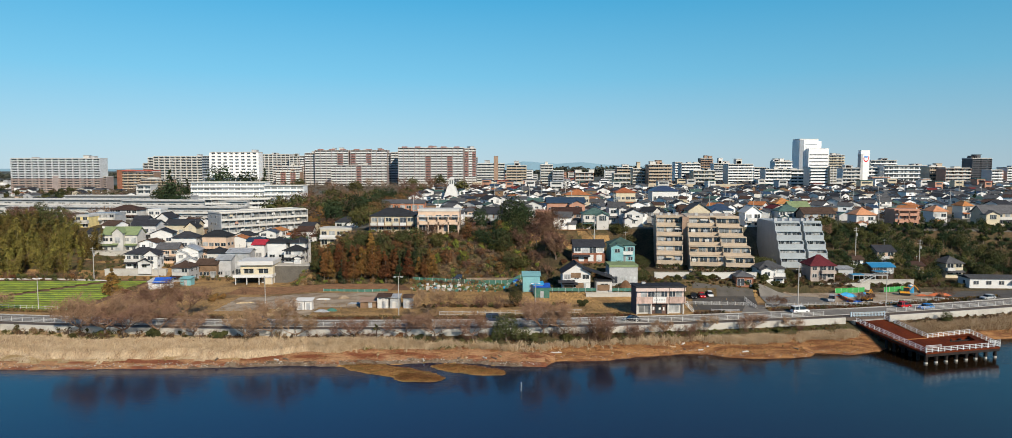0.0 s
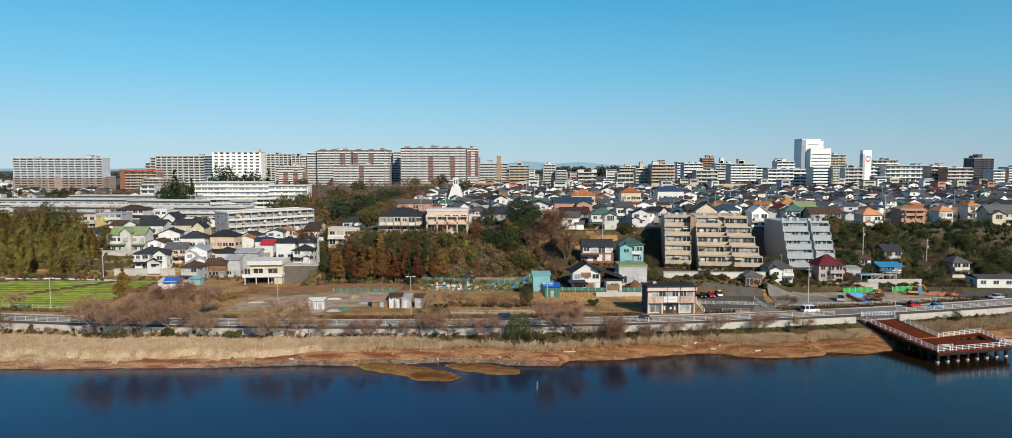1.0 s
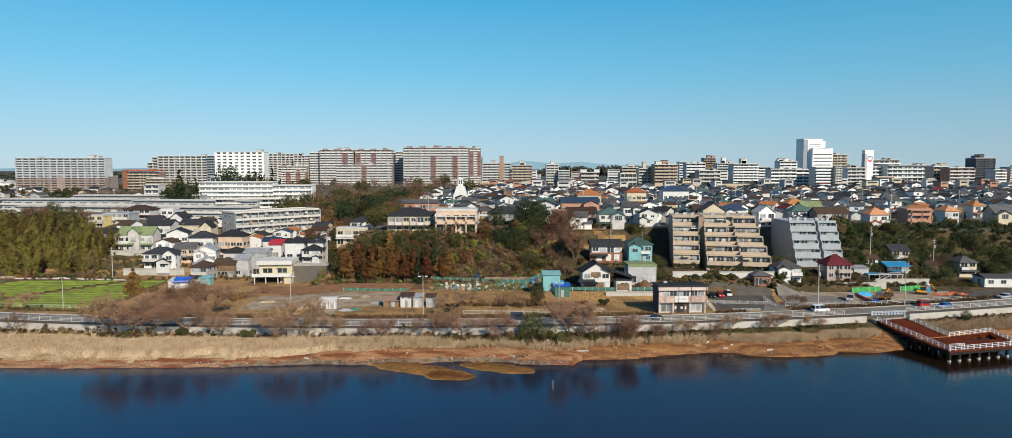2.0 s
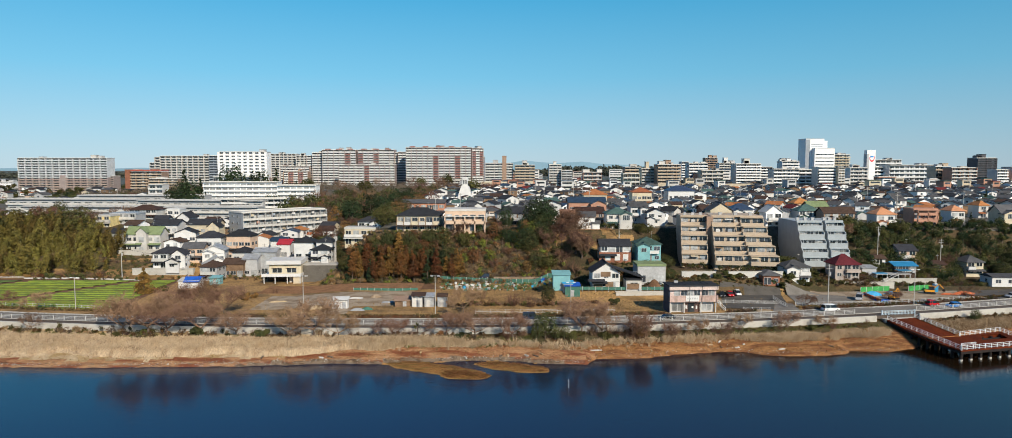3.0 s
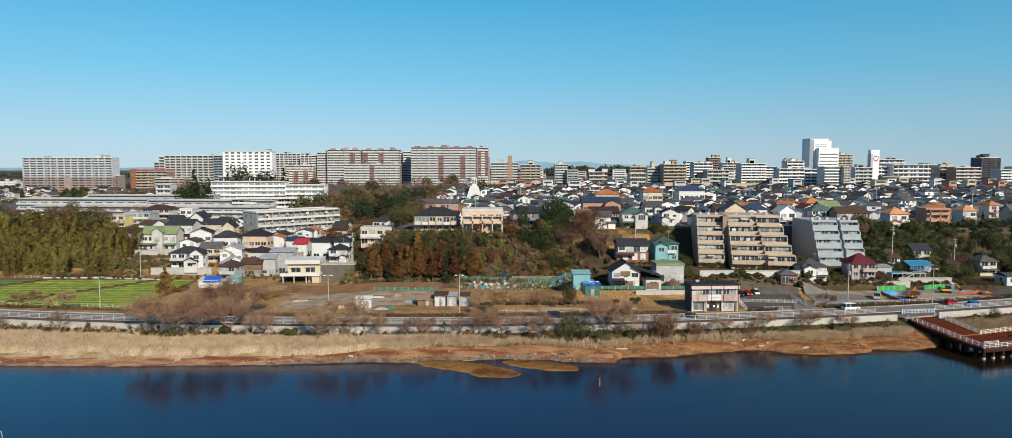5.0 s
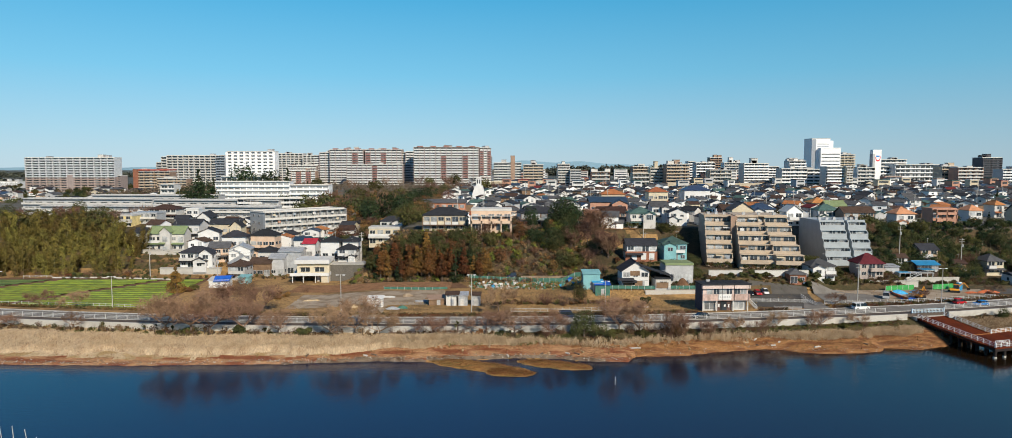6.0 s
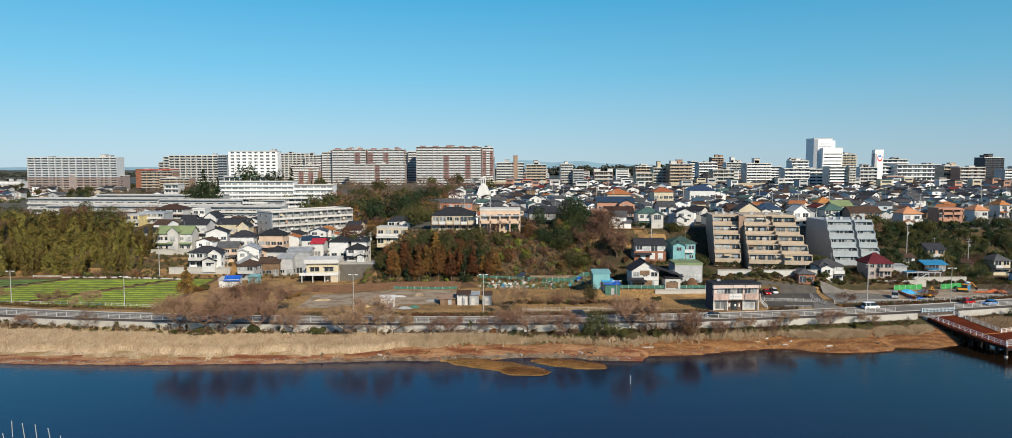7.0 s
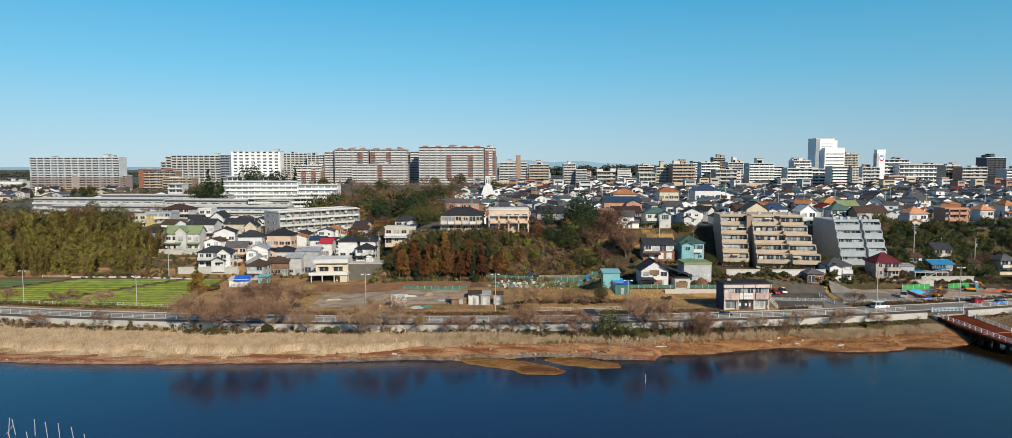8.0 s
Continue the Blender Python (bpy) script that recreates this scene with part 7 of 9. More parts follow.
    collar = Shape().tube((0, 0, -0.3), (0, 0, 0.4), 0.42, 0.38, 10).mesh("pile_collar", [CONC])
    for i in range(8):
        for j in range(4):
            p = (B + Vector((0.5, 0.7, 0))).lerp(C + Vector((-0.7, 0.6, 0)), i / 7) + Vector((0.1, 3.1, 0)) * j
            leg = part("pier_leg", pile, None, o, at=pose(p.x, p.y, 0))
            if j == 0:
                part("pile_collar", collar, None, leg, "pale encrusted pile collar")
    for i in range(5):
        for k in (0.08, 0.5, 0.92):
            p = MID.lerp(A, i / 5).lerp(E_.lerp(F_, i / 5), k)
            part("pier_leg", pile, None, o, at=pose(p.x, p.y, 0))
    # white railings: posts, three rails; taller ends at the boat stage
    pm = Shape().box(-0.07, -0.07, 0, 0.07, 0.07, 1.1).mesh("rail_post", [RAILW])
    for p, r_ in ((A, B), (B, C), (C, D), (D, E_), (E_, F_)):
        a, b = Vector(p), Vector(r_)
        inw = (Vector((14, -2, 0)) - (a + b) / 2)
        inw.z = 0
        a, b = a + inw.normalized() * 0.12, b + inw.normalized() * 0.12
        n = max(2, int((b - a).length / 1.7))
        for i in range(n + 1):
            c = a.lerp(b, i / n)
            part("rail_post", pm, None, o, at=pose(c.x, c.y, c.z))
        for h in (0.3, 0.68, 1.07):
            part("rail", Shape().tube((a.x, a.y, a.z + h), (b.x, b.y, b.z + h), 0.055, 0.055, 4), RAILW, o)
    for a, b in ((B, B.lerp(C, 0.2)), (B.lerp(C, 0.84), C)):
        part("stage_rail", Shape().tube((a.x, a.y + 0.1, z + 1.6), (b.x, b.y + 0.1, z + 1.6), 0.055, 0.055, 4).tube((a.x, a.y + 0.1, z), (a.x, a.y + 0.1, z + 1.6), 0.06, 0.06, 4).tube((b.x, b.y + 0.1, z), (b.x, b.y + 0.1, z + 1.6), 0.06, 0.06, 4).tube((a.x, a.y + 0.1, z + 1.35), (b.x, b.y + 0.1, z + 1.35), 0.05, 0.05, 4), RAILW, o)
    gate = thing("pier_gate", "pale blue-grey barred gate of the pier", "gate", pose(95.4, 175.6, zr + 0.1, 0, 0, 9))
    gm = mat("pale_blue_gate", (0.45, 0.55, 0.62), 0.6)
    for i in range(23):
        part("bar", Shape().box(-4.75 + i * 0.43, -0.03, 0.1, -4.62 + i * 0.43, 0.03, 1.75), gm, gate)
    for h in (0.1, 0.95, 1.75):
        part("rail", Shape().box(-4.85, -0.05, h, 4.85, 0.05, h + 0.1), gm, gate)
    for x in (-4.9, 4.9):
        part("post", Shape().box(x - 0.12, -0.12, -0.3, x + 0.12, 0.12, 2.0), gm, gate)


pier()


# ---- poles ----
def lamp_post(x, y, h, label, arm=0.9):
    o = thing("street_lamp", label, "street lamp", pose(x, y, ground(x, y)), "street lamps")
    part("pole", Shape().tube((0, 0, -0.6), (0, 0, h), 0.13, 0.08, 7), POLE, o)
    part("arm", Shape().tube((-arm, 0, h - 0.15), (arm, 0, h - 0.15), 0.05, 0.05, 5), POLE, o)
    for sx in (-1, 1):
        part("lamp_head", Shape().box(sx * arm - 0.35, -0.15, h - 0.3, sx * arm + 0.35, 0.15, h - 0.12), RAILW, o)


def utility_pole(x, y, h, label, m=None, box=True, z=None):
    o = thing("utility_pole", label, "utility pole", pose(x, y, ground(x, y) if z is None else z), "utility poles")
    part("pole", Shape().tube((0, 0, -0.6), (0, 0, h), 0.17, 0.11, 7), m or POLE, o)
    for k, z in enumerate((h - 0.5, h - 1.3)):
        part("crossarm", Shape().box(-0.9, -0.05, z, 0.9, 0.05, z + 0.1), POLE, o)
    if box:
        part("transformer", Shape().tube((0.32, 0, h - 3.2), (0.32, 0, h - 2.2), 0.26, 0.26, 8), GREYW, o)
    return o


lamp_post(-132.4, 188.8, 9.6, "pale concrete lamp post beside the tea field")
lamp_post(-166.0, 190.3, 10.5, "pale concrete lamp post beside the tea field")
lamp_post(-63.5, 176.0, 10.8, "pale lamp post on the road's far verge")
lamp_post(-28.3, 175.8, 10.8, "pale lamp post on the road's far verge")
lamp_post(7.8, 175.7, 9.0, "thin lamp post in the dry field")
lamp_post(107.1, 188.0, 10.5, "pale lamp post beside the building site")
upoles = [utility_pole(-149.1, 242.1, 12.0, "tall concrete utility pole behind the tea field"),
          utility_pole(-118.1, 227.2, 11.0, "concrete utility pole beside the white hut"),
          utility_pole(80.4, 183.7, 12.5, "concrete utility pole with transformers by the site"),
          utility_pole(-72.5, 247, 14.0, "tall concrete utility pole among the trees"),
          utility_pole(124, 238, 12.0, "concrete utility pole on the wooded bank"),
          utility_pole(148, 240, 13.0, "concrete utility pole on the wooded bank"),
          utility_pole(-104, 262, 11.0, "concrete utility pole among the valley houses"),
          utility_pole(-134, 285, 11.0, "concrete utility pole among the valley houses"),
          utility_pole(32, 243, 9.0, "concrete utility pole above the teal house"),
          utility_pole(160, 205, 11.0, "concrete utility pole by the site office")]


def cable(a, b, sag, label="black overhead cable between utility poles"):
    cu = bpy.data.curves.new("overhead_cable", "CURVE")
    cu.dimensions, cu.bevel_depth = "3D", 0.03
    sp = cu.splines.new("POLY")
    sp.points.add(8)
    for i in range(9):
        u = i / 8
        p = Vector(a).lerp(Vector(b), u)
        sp.points[i].co = (p.x, p.y, p.z - sag * 4 * u * (1 - u), 1)
    cu.materials.append(STEEL)
    tagged(new("overhead_cable", cu), label, "cable", "overhead cables")


def pole_top(o, h):
    return (o.location.x, o.location.y, o.location.z + h)


cable(pole_top(upoles[0], 11.7), pole_top(upoles[1], 10.7), 0.9)
cable(pole_top(upoles[1], 10.7), pole_top(upoles[3], 13.6), 1.4)
cable(pole_top(upoles[2], 12.2), pole_top(upoles[9], 10.7), 1.4)
cable(pole_top(upoles[4], 11.7), pole_top(upoles[5], 12.7), 0.6)


def stake(x, y, h, lean, label):
    o = thing("mooring_pole", label, "pole", pose(x, y, 0, 0, lean, 0), "poles in the river")
    part("shaft", Shape().tube((0, 0, -2.2), (0, 0, h), 0.075, 0.06, 6), POLE, o)
    part("cap", Shape().tube((0, 0, h), (0, 0, h + 0.08), 0.09, 0.04, 6), GREYW, o)
    return o


for i, (sx, sy) in enumerate(((-109.2, 103.8), (-108.4, 104.3), (-104.8, 103.8), (-102.0, 102.7), (-99.6, 102.1), (-96.3, 100.6), (-103.3, 100.1), (-105.7, 99.6), (-92.4, 97.6))):
    stake(sx + 0.6, sy + 0.3, 0.3 + (2.7, 2.3, 2.4, 2.4, 2.4, 2.4, 1.8, 1.9, 2.4)[i], (6, -10, 0, -6, -4, -9, -8, -9, -9)[i], "thin white pole leaning in the river")
stake(-109.5, 104.9, 1.9, 38, "thin white cross pole in the river")
stake(3.0, 130.6, 1.7, 0, "single white marker pole in the river")


# ---- vehicles ----
def vehicle(x, y, rot, colour, kind, label, z=None):
    """A car or van: lower body, cabin, wheels with rims, lamps, bumpers."""
    L, W, H = {"car": (4.3, 1.7, 1.45), "van": (4.7, 1.8, 1.95), "kei": (3.4, 1.48, 1.7)}[kind]
    o = thing("car" if kind != "van" else "van", label, "vehicle", pose(x, y, (ground(x, y) + 0.09) if z is None else z, 0, 0, rot), "vehicles")
    zb, zc = 0.28, H * (0.55 if kind == "car" else 0.5)
    hood = 1.0 if kind == "car" else 0.7
    body = Shape().side_prism([(-L / 2 + 0.1, zb), (-L / 2, zb + 0.12), (-L / 2, zc * 0.72), (-L / 2 + 0.12, zc * 0.86), (-L / 2 + hood, zc), (L / 2 - 0.12, zc), (L / 2, zc * 0.88), (L / 2, zb + 0.1), (L / 2 - 0.08, zb)], -W / 2, W / 2)
    cab = [(-L / 2 + hood, zc), (-L / 2 + hood + 0.7, H), (L / 2 - (0.7 if kind == "car" else 0.25), H), (L / 2 - 0.1, zc)]
    turn = pose(0, 0, 0, 0, 0, -90)
    part("body", body, PAINT[colour], o, at=turn)
    def cabin(profile, w0, w1, z0, z1):
        """A cabin that narrows towards the roof."""
        v = [[sx * (w0 + (w1 - w0) * (q_ - z0) / (z1 - z0)) for sx in (-1, 1)] for _, q_ in profile]
        c, n = Shape(), len(profile)
        for k in (0, 1):
            ring = [(v[i][k], profile[i][0], profile[i][1]) for i in range(n)]
            c.face(ring if k == 0 else ring[::-1])
        for i in range(n):
            j = (i + 1) % n
            c.face([(v[i][0], *profile[i]), (v[i][1], *profile[i]), (v[j][1], *profile[j]), (v[j][0], *profile[j])])
        return c
    part("glasshouse", cabin([(p[0], min(p[1], H - 0.06)) for p in cab], W / 2 - 0.04, W / 2 - 0.22, zc, H), CARGLASS, o, at=turn)
    y0_, y1_ = cab[1][0], cab[2][0]
    part("roof", cabin([(y0_ - 0.12, H - 0.12), (y0_ + 0.1, H - 0.02), ((y0_ + y1_) / 2, H + 0.03), (y1_ - 0.1, H - 0.01), (y1_ + 0.08, H - 0.12)], W / 2 - 0.18, W / 2 - 0.26, H - 0.12, H), PAINT[colour], o, at=turn)
    for sx in (-1, 1):
        for py in ((y0_ + y1_) / 2 + 0.15, y1_ - 0.1):
            part("pillar", Shape().tube((sx * (W / 2 - 0.04), py, zc), (sx * (W / 2 - 0.2), py, H - 0.08), 0.07, 0.06, 4), PAINT[colour], o, at=turn)
        part("headlamp", Shape().box(sx * (W / 2 - 0.3) - 0.2, -L / 2 - 0.02, zc * 0.62, sx * (W / 2 - 0.3) + 0.2, -L / 2 + 0.1, zc * 0.8), HEADLAMP, o, at=turn)
        part("tail_lamp", Shape().box(sx * (W / 2 - 0.2) - 0.14, L / 2 - 0.1, zc * 0.6, sx * (W / 2 - 0.2) + 0.14, L / 2 + 0.02, zc * 0.9), TAILLAMP, o, at=turn)
        for py in (-L / 2 + 0.8, L / 2 - 0.8):
            wl = part("wheel", Shape().tube((sx * (W / 2 - 0.2), py, 0.31), (sx * (W / 2 + 0.02), py, 0.31), 0.31, 0.31, 14), TYRE, o, at=turn)
            part("rim", Shape().tube((sx * (W / 2 + 0.0), py, 0.31), (sx * (W / 2 + 0.035), py, 0.31), 0.19, 0.17, 10), ALU, wl)
    part("bumper", Shape().box(-W / 2 + 0.05, -L / 2 - 0.06, 0.3, W / 2 - 0.05, -L / 2 + 0.05, 0.52), PAINT[colour], o, at=turn)
    return o


def on_road(x, lane, colour, kind, label):
    y = road_edge(x) + (5.3 if lane == 0 else 8.4)
    slope = math.degrees(math.atan2(road_edge(x + 1) - road_edge(x - 1), 2))
    vehicle(x, y, slope + (180 if lane else 0), colour, kind, label, 4.985)


on_road(79.5, 1, "white", "van", "white minivan driving on the river road")
on_road(32.0, 0, "black", "car", "black saloon car on the river road")
on_road(-20.5, 0, "black", "car", "black car on the river road")
on_road(-3.0, 1, "navy", "van", "dark van on the river road")
on_road(-62.0, 1, "black", "car", "black car on the river road")
on_road(112.0, 1, "red", "kei", "small red car on the river road")
on_road(116.8, 0, "blue", "car", "bright blue car on the river road")
vehicle(96.5, 197.6, 60, "silver", "van", "silver van parked on the gravel")
vehicle(57.0, 202.8, 80, "black", "car", "black car parked beside the shop")
vehicle(59.8, 203.8, 85, "red", "car", "red car parked beside the shop")
vehicle(62.6, 204.9, 85, "white", "kei", "small white car parked beside the shop")
vehicle(-16.6, 228.9, 5, "navy", "kei", "dark small car parked by the garden plots")
vehicle(49.1, 208.8, 0, "white", "kei", "white car parked above the shop")
vehicle(144.0, 199.4, 15, "silver", "car", "silver car parked at the yard")


def excavator(x, y, rot):
    o = thing("excavator", "orange and black excavator on tracks", "excavator", pose(x, y, ground(x, y) + 0.1, 0, 0, rot))
    for sx in (-0.8, 0.8):
        part("track", Shape().side_prism([(-1.3, 0.1), (-1.5, 0.4), (-1.2, 0.7), (1.2, 0.7), (1.5, 0.4), (1.3, 0.1), (1.1, 0), (-1.1, 0)], sx - 0.25, sx + 0.25), TYRE, o)
    part("turntable", Shape().box(-0.9, -1.2, 0.72, 0.9, 1.4, 1.3), PAINT["orange"], o)
    part("cab", Shape().box(-0.9, -1.1, 1.3, 0.1, 0.4, 2.5), CARGLASS, o, "glazed cab")
    part("cab_roof", Shape().box(-0.95, -1.15, 2.5, 0.15, 0.45, 2.6), PAINT["orange"], o)
    part("boom", Shape().tube((0.4, -0.8, 1.3), (0.4, -2.6, 3.2), 0.18, 0.15, 4), PAINT["orange"], o)
    part("arm", Shape().tube((0.4, -2.6, 3.2), (0.4, -3.9, 1.6), 0.14, 0.1, 4), PAINT["orange"], o)
    part("bucket", Shape().side_prism([(-4.3, 1.0), (-4.2, 1.6), (-3.7, 1.7), (-3.5, 1.0), (-3.9, 0.8)], 0.05, 0.75), STEEL, o)


excavator(106.8, 197.5, 120)
excavator(123.6, 207.0, 70)


def site_cabin(x, y):
    o = thing("portable_toilet", "light blue portable toilet cabin", "portable toilet", pose(x, y, ground(x, y) + 0.1))
    part("cabin", Shape().box(-0.6, 0, 0, 0.6, 1.2, 2.4), SKYTARP, o)
    part("roof", Shape().prism([(-0.65, -0.05), (0.65, -0.05), (0.65, 1.25), (-0.65, 1.25)], 2.4, 2.65, 0, [(-0.4, 0.2), (0.4, 0.2), (0.4, 1.0), (-0.4, 1.0)]), WHITE, o)
    part("door", Shape().box(-0.45, -0.04, 0.1, 0.45, 0, 2.2), BLUESHEET, o)


site_cabin(127.7, 210.1)


def ground_sheet(x, y, rot, w, d, m, label):
    """A thin sheet or board lying on the site, its middle lifted by what is under it."""
    z, s = ground(x, y) + 0.12, Shape()
    r = random.Random(int(x * 11 + y))
    n = 5
    v = [[(w * (i / n - 0.5), d * (j / n - 0.5), 0.04 + (0.35 * r.random() if 0 < i < n and 0 < j < n else 0)) for i in range(n + 1)] for j in range(n + 1)]
    for j in range(n):
        for i in range(n):
            s.face([v[j][i], v[j][i + 1], v[j + 1][i + 1], v[j + 1][i]])
    s.box(-w / 2, -d / 2, -0.1, w / 2, d / 2, 0.035)
    tagged(part("ground_sheet", s, m, at=pose(x, y, z, 0, 0, rot)), label, "sheet", "sheets on the site")


for sx, sy, rot, w, d, m, label in ((102.5, 203.7, -30, 3.2, 1.6, ORANGE, "crumpled orange sheet on the gravel"), (101.9, 199.6, -35, 3.0, 1.5, ORANGE, "crumpled orange sheet on the gravel"), (101.7, 196.6, -20, 2.6, 1.4, TARP, "crumpled dark blue sheet on the gravel"), (101.1, 192.7, 10, 2.4, 1.2, SKYTARP, "crumpled light blue sheet on the gravel"), (106.9, 208.0, 15, 3.0, 1.8, SKYTARP, "crumpled light blue sheet on the gravel"), (107.3, 191.7, 5, 3.4, 1.2, WHITE, "crumpled white sheet on the gravel"), (109.2, 190.8, -8, 3.0, 1.2, SKYTARP, "crumpled light blue sheet on the gravel"), (116.3, 194.6, 5, 3.0, 1.0, SLATE, "dark steel sheet on the gravel"), (128.7, 205.7, 3, 5.0, 1.6, ORANGE, "orange mesh lying on bare earth"), (133.2, 199.4, 3, 5.5, 1.4, WHITE, "stack of white boards on gravel"), (115.2, 210.1, 8, 2.2, 1.6, WOODW, "brown boards lying on gravel"), (-44.1, 194.2, 12, 3.4, 1.8, TIN, "grey metal sheets on the gravel yard"), (-41.8, 198.1, -10, 3.0, 1.6, WOODW, "rusty boards on the gravel yard"), (-54.8, 200.2, 4, 4.0, 1.5, OFFWH, "pale boards on the gravel yard"), (-78.3, 200.2, 4, 5.0, 1.5, BANK, "straw mat on the gravel yard")):
    ground_sheet(sx, sy, rot, w, d, m, label)


def storage_box(x, y, rot, w, m, label):
    o = part("storage_box", Shape().box(-w / 2, -0.3, -0.2, w / 2, 0.3, 0.7).box(-w / 2 - 0.05, -0.35, 0.7, w / 2 + 0.05, 0.35, 0.8), m, at=pose(x, y, ground(x, y), 0, 0, rot))
    tagged(o, label, "box", "garden boxes")


for i in range(26):
    gx, gy = -28.5, 214.1
    hx, hy = gx + rng.uniform(0, 34), gy + rng.uniform(0, 14)
    if is_free(hx, hy, 0.8):
        storage_box(hx, hy, rng.uniform(0, 90), rng.uniform(0.6, 1.4), (WHITE, OFFWH, SKYTARP, TIN, WHITE)[i % 5], ("white plastic box among the vegetable plots", "pale plastic box among the vegetable plots", "blue plastic tub among the vegetable plots", "grey metal box among the vegetable plots", "white plastic box among the vegetable plots")[i % 5])


def log(x, y, rot, L, m, label):
    o = part("drift_log", Shape().tube((-L / 2, 0, 0.12), (L / 2, 0, 0.18), 0.2, 0.14, 7).tube((L * 0.2, 0, 0.15), (L * 0.3, 0.4, 0.35), 0.08, 0.04, 5), m, at=pose(x, y, ground(x, y), 0, 0, rot))
    tagged(o, label, "log", "driftwood")


log(11.2, 153.6, 3, 3.6, OFFWH, "bleached pale drift log on the bank")
log(46.4, 158.0, 0, 1.2, OFFWH, "bleached pale driftwood on the bank")
for i in range(18):
    lx = rng.uniform(-70, 85)
    log(lx, shore(lx) + rng.uniform(0.5, 3.5), rng.uniform(0, 180), rng.uniform(0.5, 1.6), (OFFWH, BARK, BANK)[i % 3], "small piece of driftwood on rusty mud")


# ---- the suburb on the plateau: many houses, each its own thing ----
ROOFS = ((SLATE, "dark slate", 0.33), (R_GREY, "grey", 0.25), (R_BROWN, "brown", 0.07), (R_BLUE, "blue-grey", 0.11), (R_ORANGE, "orange", 0.03), (R_TEAL, "green-grey", 0.09), (R_MAROON, "maroon", 0.07), (TIN, "pale metal", 0.05))
WALLS = ((BRIGHT, "white", 0.4), (WHITE, "white", 0.2), (OFFWH, "off-white", 0.2), (CREAM, "cream", 0.07), (GREYW, "grey", 0.05), (WOODW, "brown", 0.05), (PEACH, "peach", 0.03))


def pick(table, r):
    u = r.random()
    for m, n, p in table:
        u -= p
        if u <= 0:
            return m, n
    return table[0][:2]


def small_house(w, d, kind, wall, roof, label, seed):
    """A house seen from afar: walls as the root, roof and windows under it."""
    r = random.Random(seed)
    H, rh = r.choice((3.2, 4.4, 5.0, 5.2, 5.6, 6.4)), min(w, d) * r.uniform(0.18, 0.28)
    if kind == "flat":
        rh = 0.5
    s = Shape().box(-w / 2, -d / 2, -2.5, w / 2, d / 2, H)
    if kind == "gable_y":
        for e in (1, -1):
            s.face([(-e * w / 2, -e * d / 2, H), (e * w / 2, -e * d / 2, H), (0, -e * d / 2, H + rh * 0.93)])
    if kind == "gable":
        for e in (1, -1):
            s.face([(e * w / 2, -e * d / 2, H), (e * w / 2, e * d / 2, H), (e * w / 2, 0, H + rh * 0.93)])
    o = tagged(part("house", s, wall), label, "house", "houses of the suburb")
    part("roof", roof_shape(w, d, H + 0.1, rh, kind), roof, o, at=pose(0, -d / 2, 0))
    part("window", WIN[r.choice(("door", "mid", "wide"))], None, o, at=pose(-w * 0.24, -d / 2 - 0.02, H - 2.3))
    if r.random() < 0.5:
        part("balcony", Shape().box(-w * 0.45, -d / 2 - 1.0, H - 3.0, w * r.uniform(0.0, 0.4), -d / 2, H - 1.9), r.choice((WHITE, wall)), o)
    part("window", WIN[r.choice(("paledoor", "mid", "small"))], None, o, at=pose(w * 0.22, -d / 2 - 0.02, H - 2.2))
    part("window", WIN[r.choice(("mid", "small"))], None, o, at=pose(w * r.uniform(-0.05, 0.05), -d / 2 - 0.02, H - 4.8 if H > 4.5 else H - 2.3))
    part("side_window", WIN["mid"], None, o, at=pose(-w / 2 - 0.02, 0, H - 2.2, 0, 0, -90))
    if r.random() < 0.65 and H > 4.5:      # a lower wing with a roof of its own
        sx, ww, wd, wh = r.choice((-1, 1)), w * r.uniform(0.35, 0.5), d * r.uniform(0.4, 0.6), H - 2.6
        cx = sx * (w / 2 - ww * r.uniform(0.1, 0.4))
        part("wing", Shape().box(cx - ww / 2, -d / 2 - wd * 0.6, -2.5, cx + ww / 2, -d / 2 + 1, wh).face([(cx - ww / 2, -d / 2 - wd * 0.6, wh), (cx + ww / 2, -d / 2 - wd * 0.6, wh), (cx, -d / 2 - wd * 0.6, wh + ww * 0.26)]), wall, o)
        part("wing_roof", roof_shape(ww, wd * 0.6 + 1.2, wh + 0.05, ww * 0.28, "gable_y"), roof, o, at=pose(cx, -d / 2 - wd * 0.6, 0))
    if r.random() < 0.2 and kind == "gable":
        part("solar_panel", Shape().side_prism([(-d * 0.42, H + rh * 0.16 + 0.42), (-d * 0.1, H + rh * 0.8 + 0.42), (-d * 0.1, H + rh * 0.8 + 0.34), (-d * 0.42, H + rh * 0.16 + 0.34)], -w * 0.3, w * 0.3), GLASS, o, "dark solar panel")
    return o


kinds = ("gable_y", "gable", "gable_y", "hip", "gable_y", "gable", "gable_y")
protos = []
for i in range(44):
    q = random.Random(100 + i)
    (wm, wn_), (rm, rn) = pick(WALLS, q), pick(ROOFS, q)
    protos.append(small_house(q.uniform(7, 9.5), q.uniform(6.5, 8.5), kinds[i % 7], wm, rm, f"{wn_} two-storey house with a {rn} tiled roof", i))

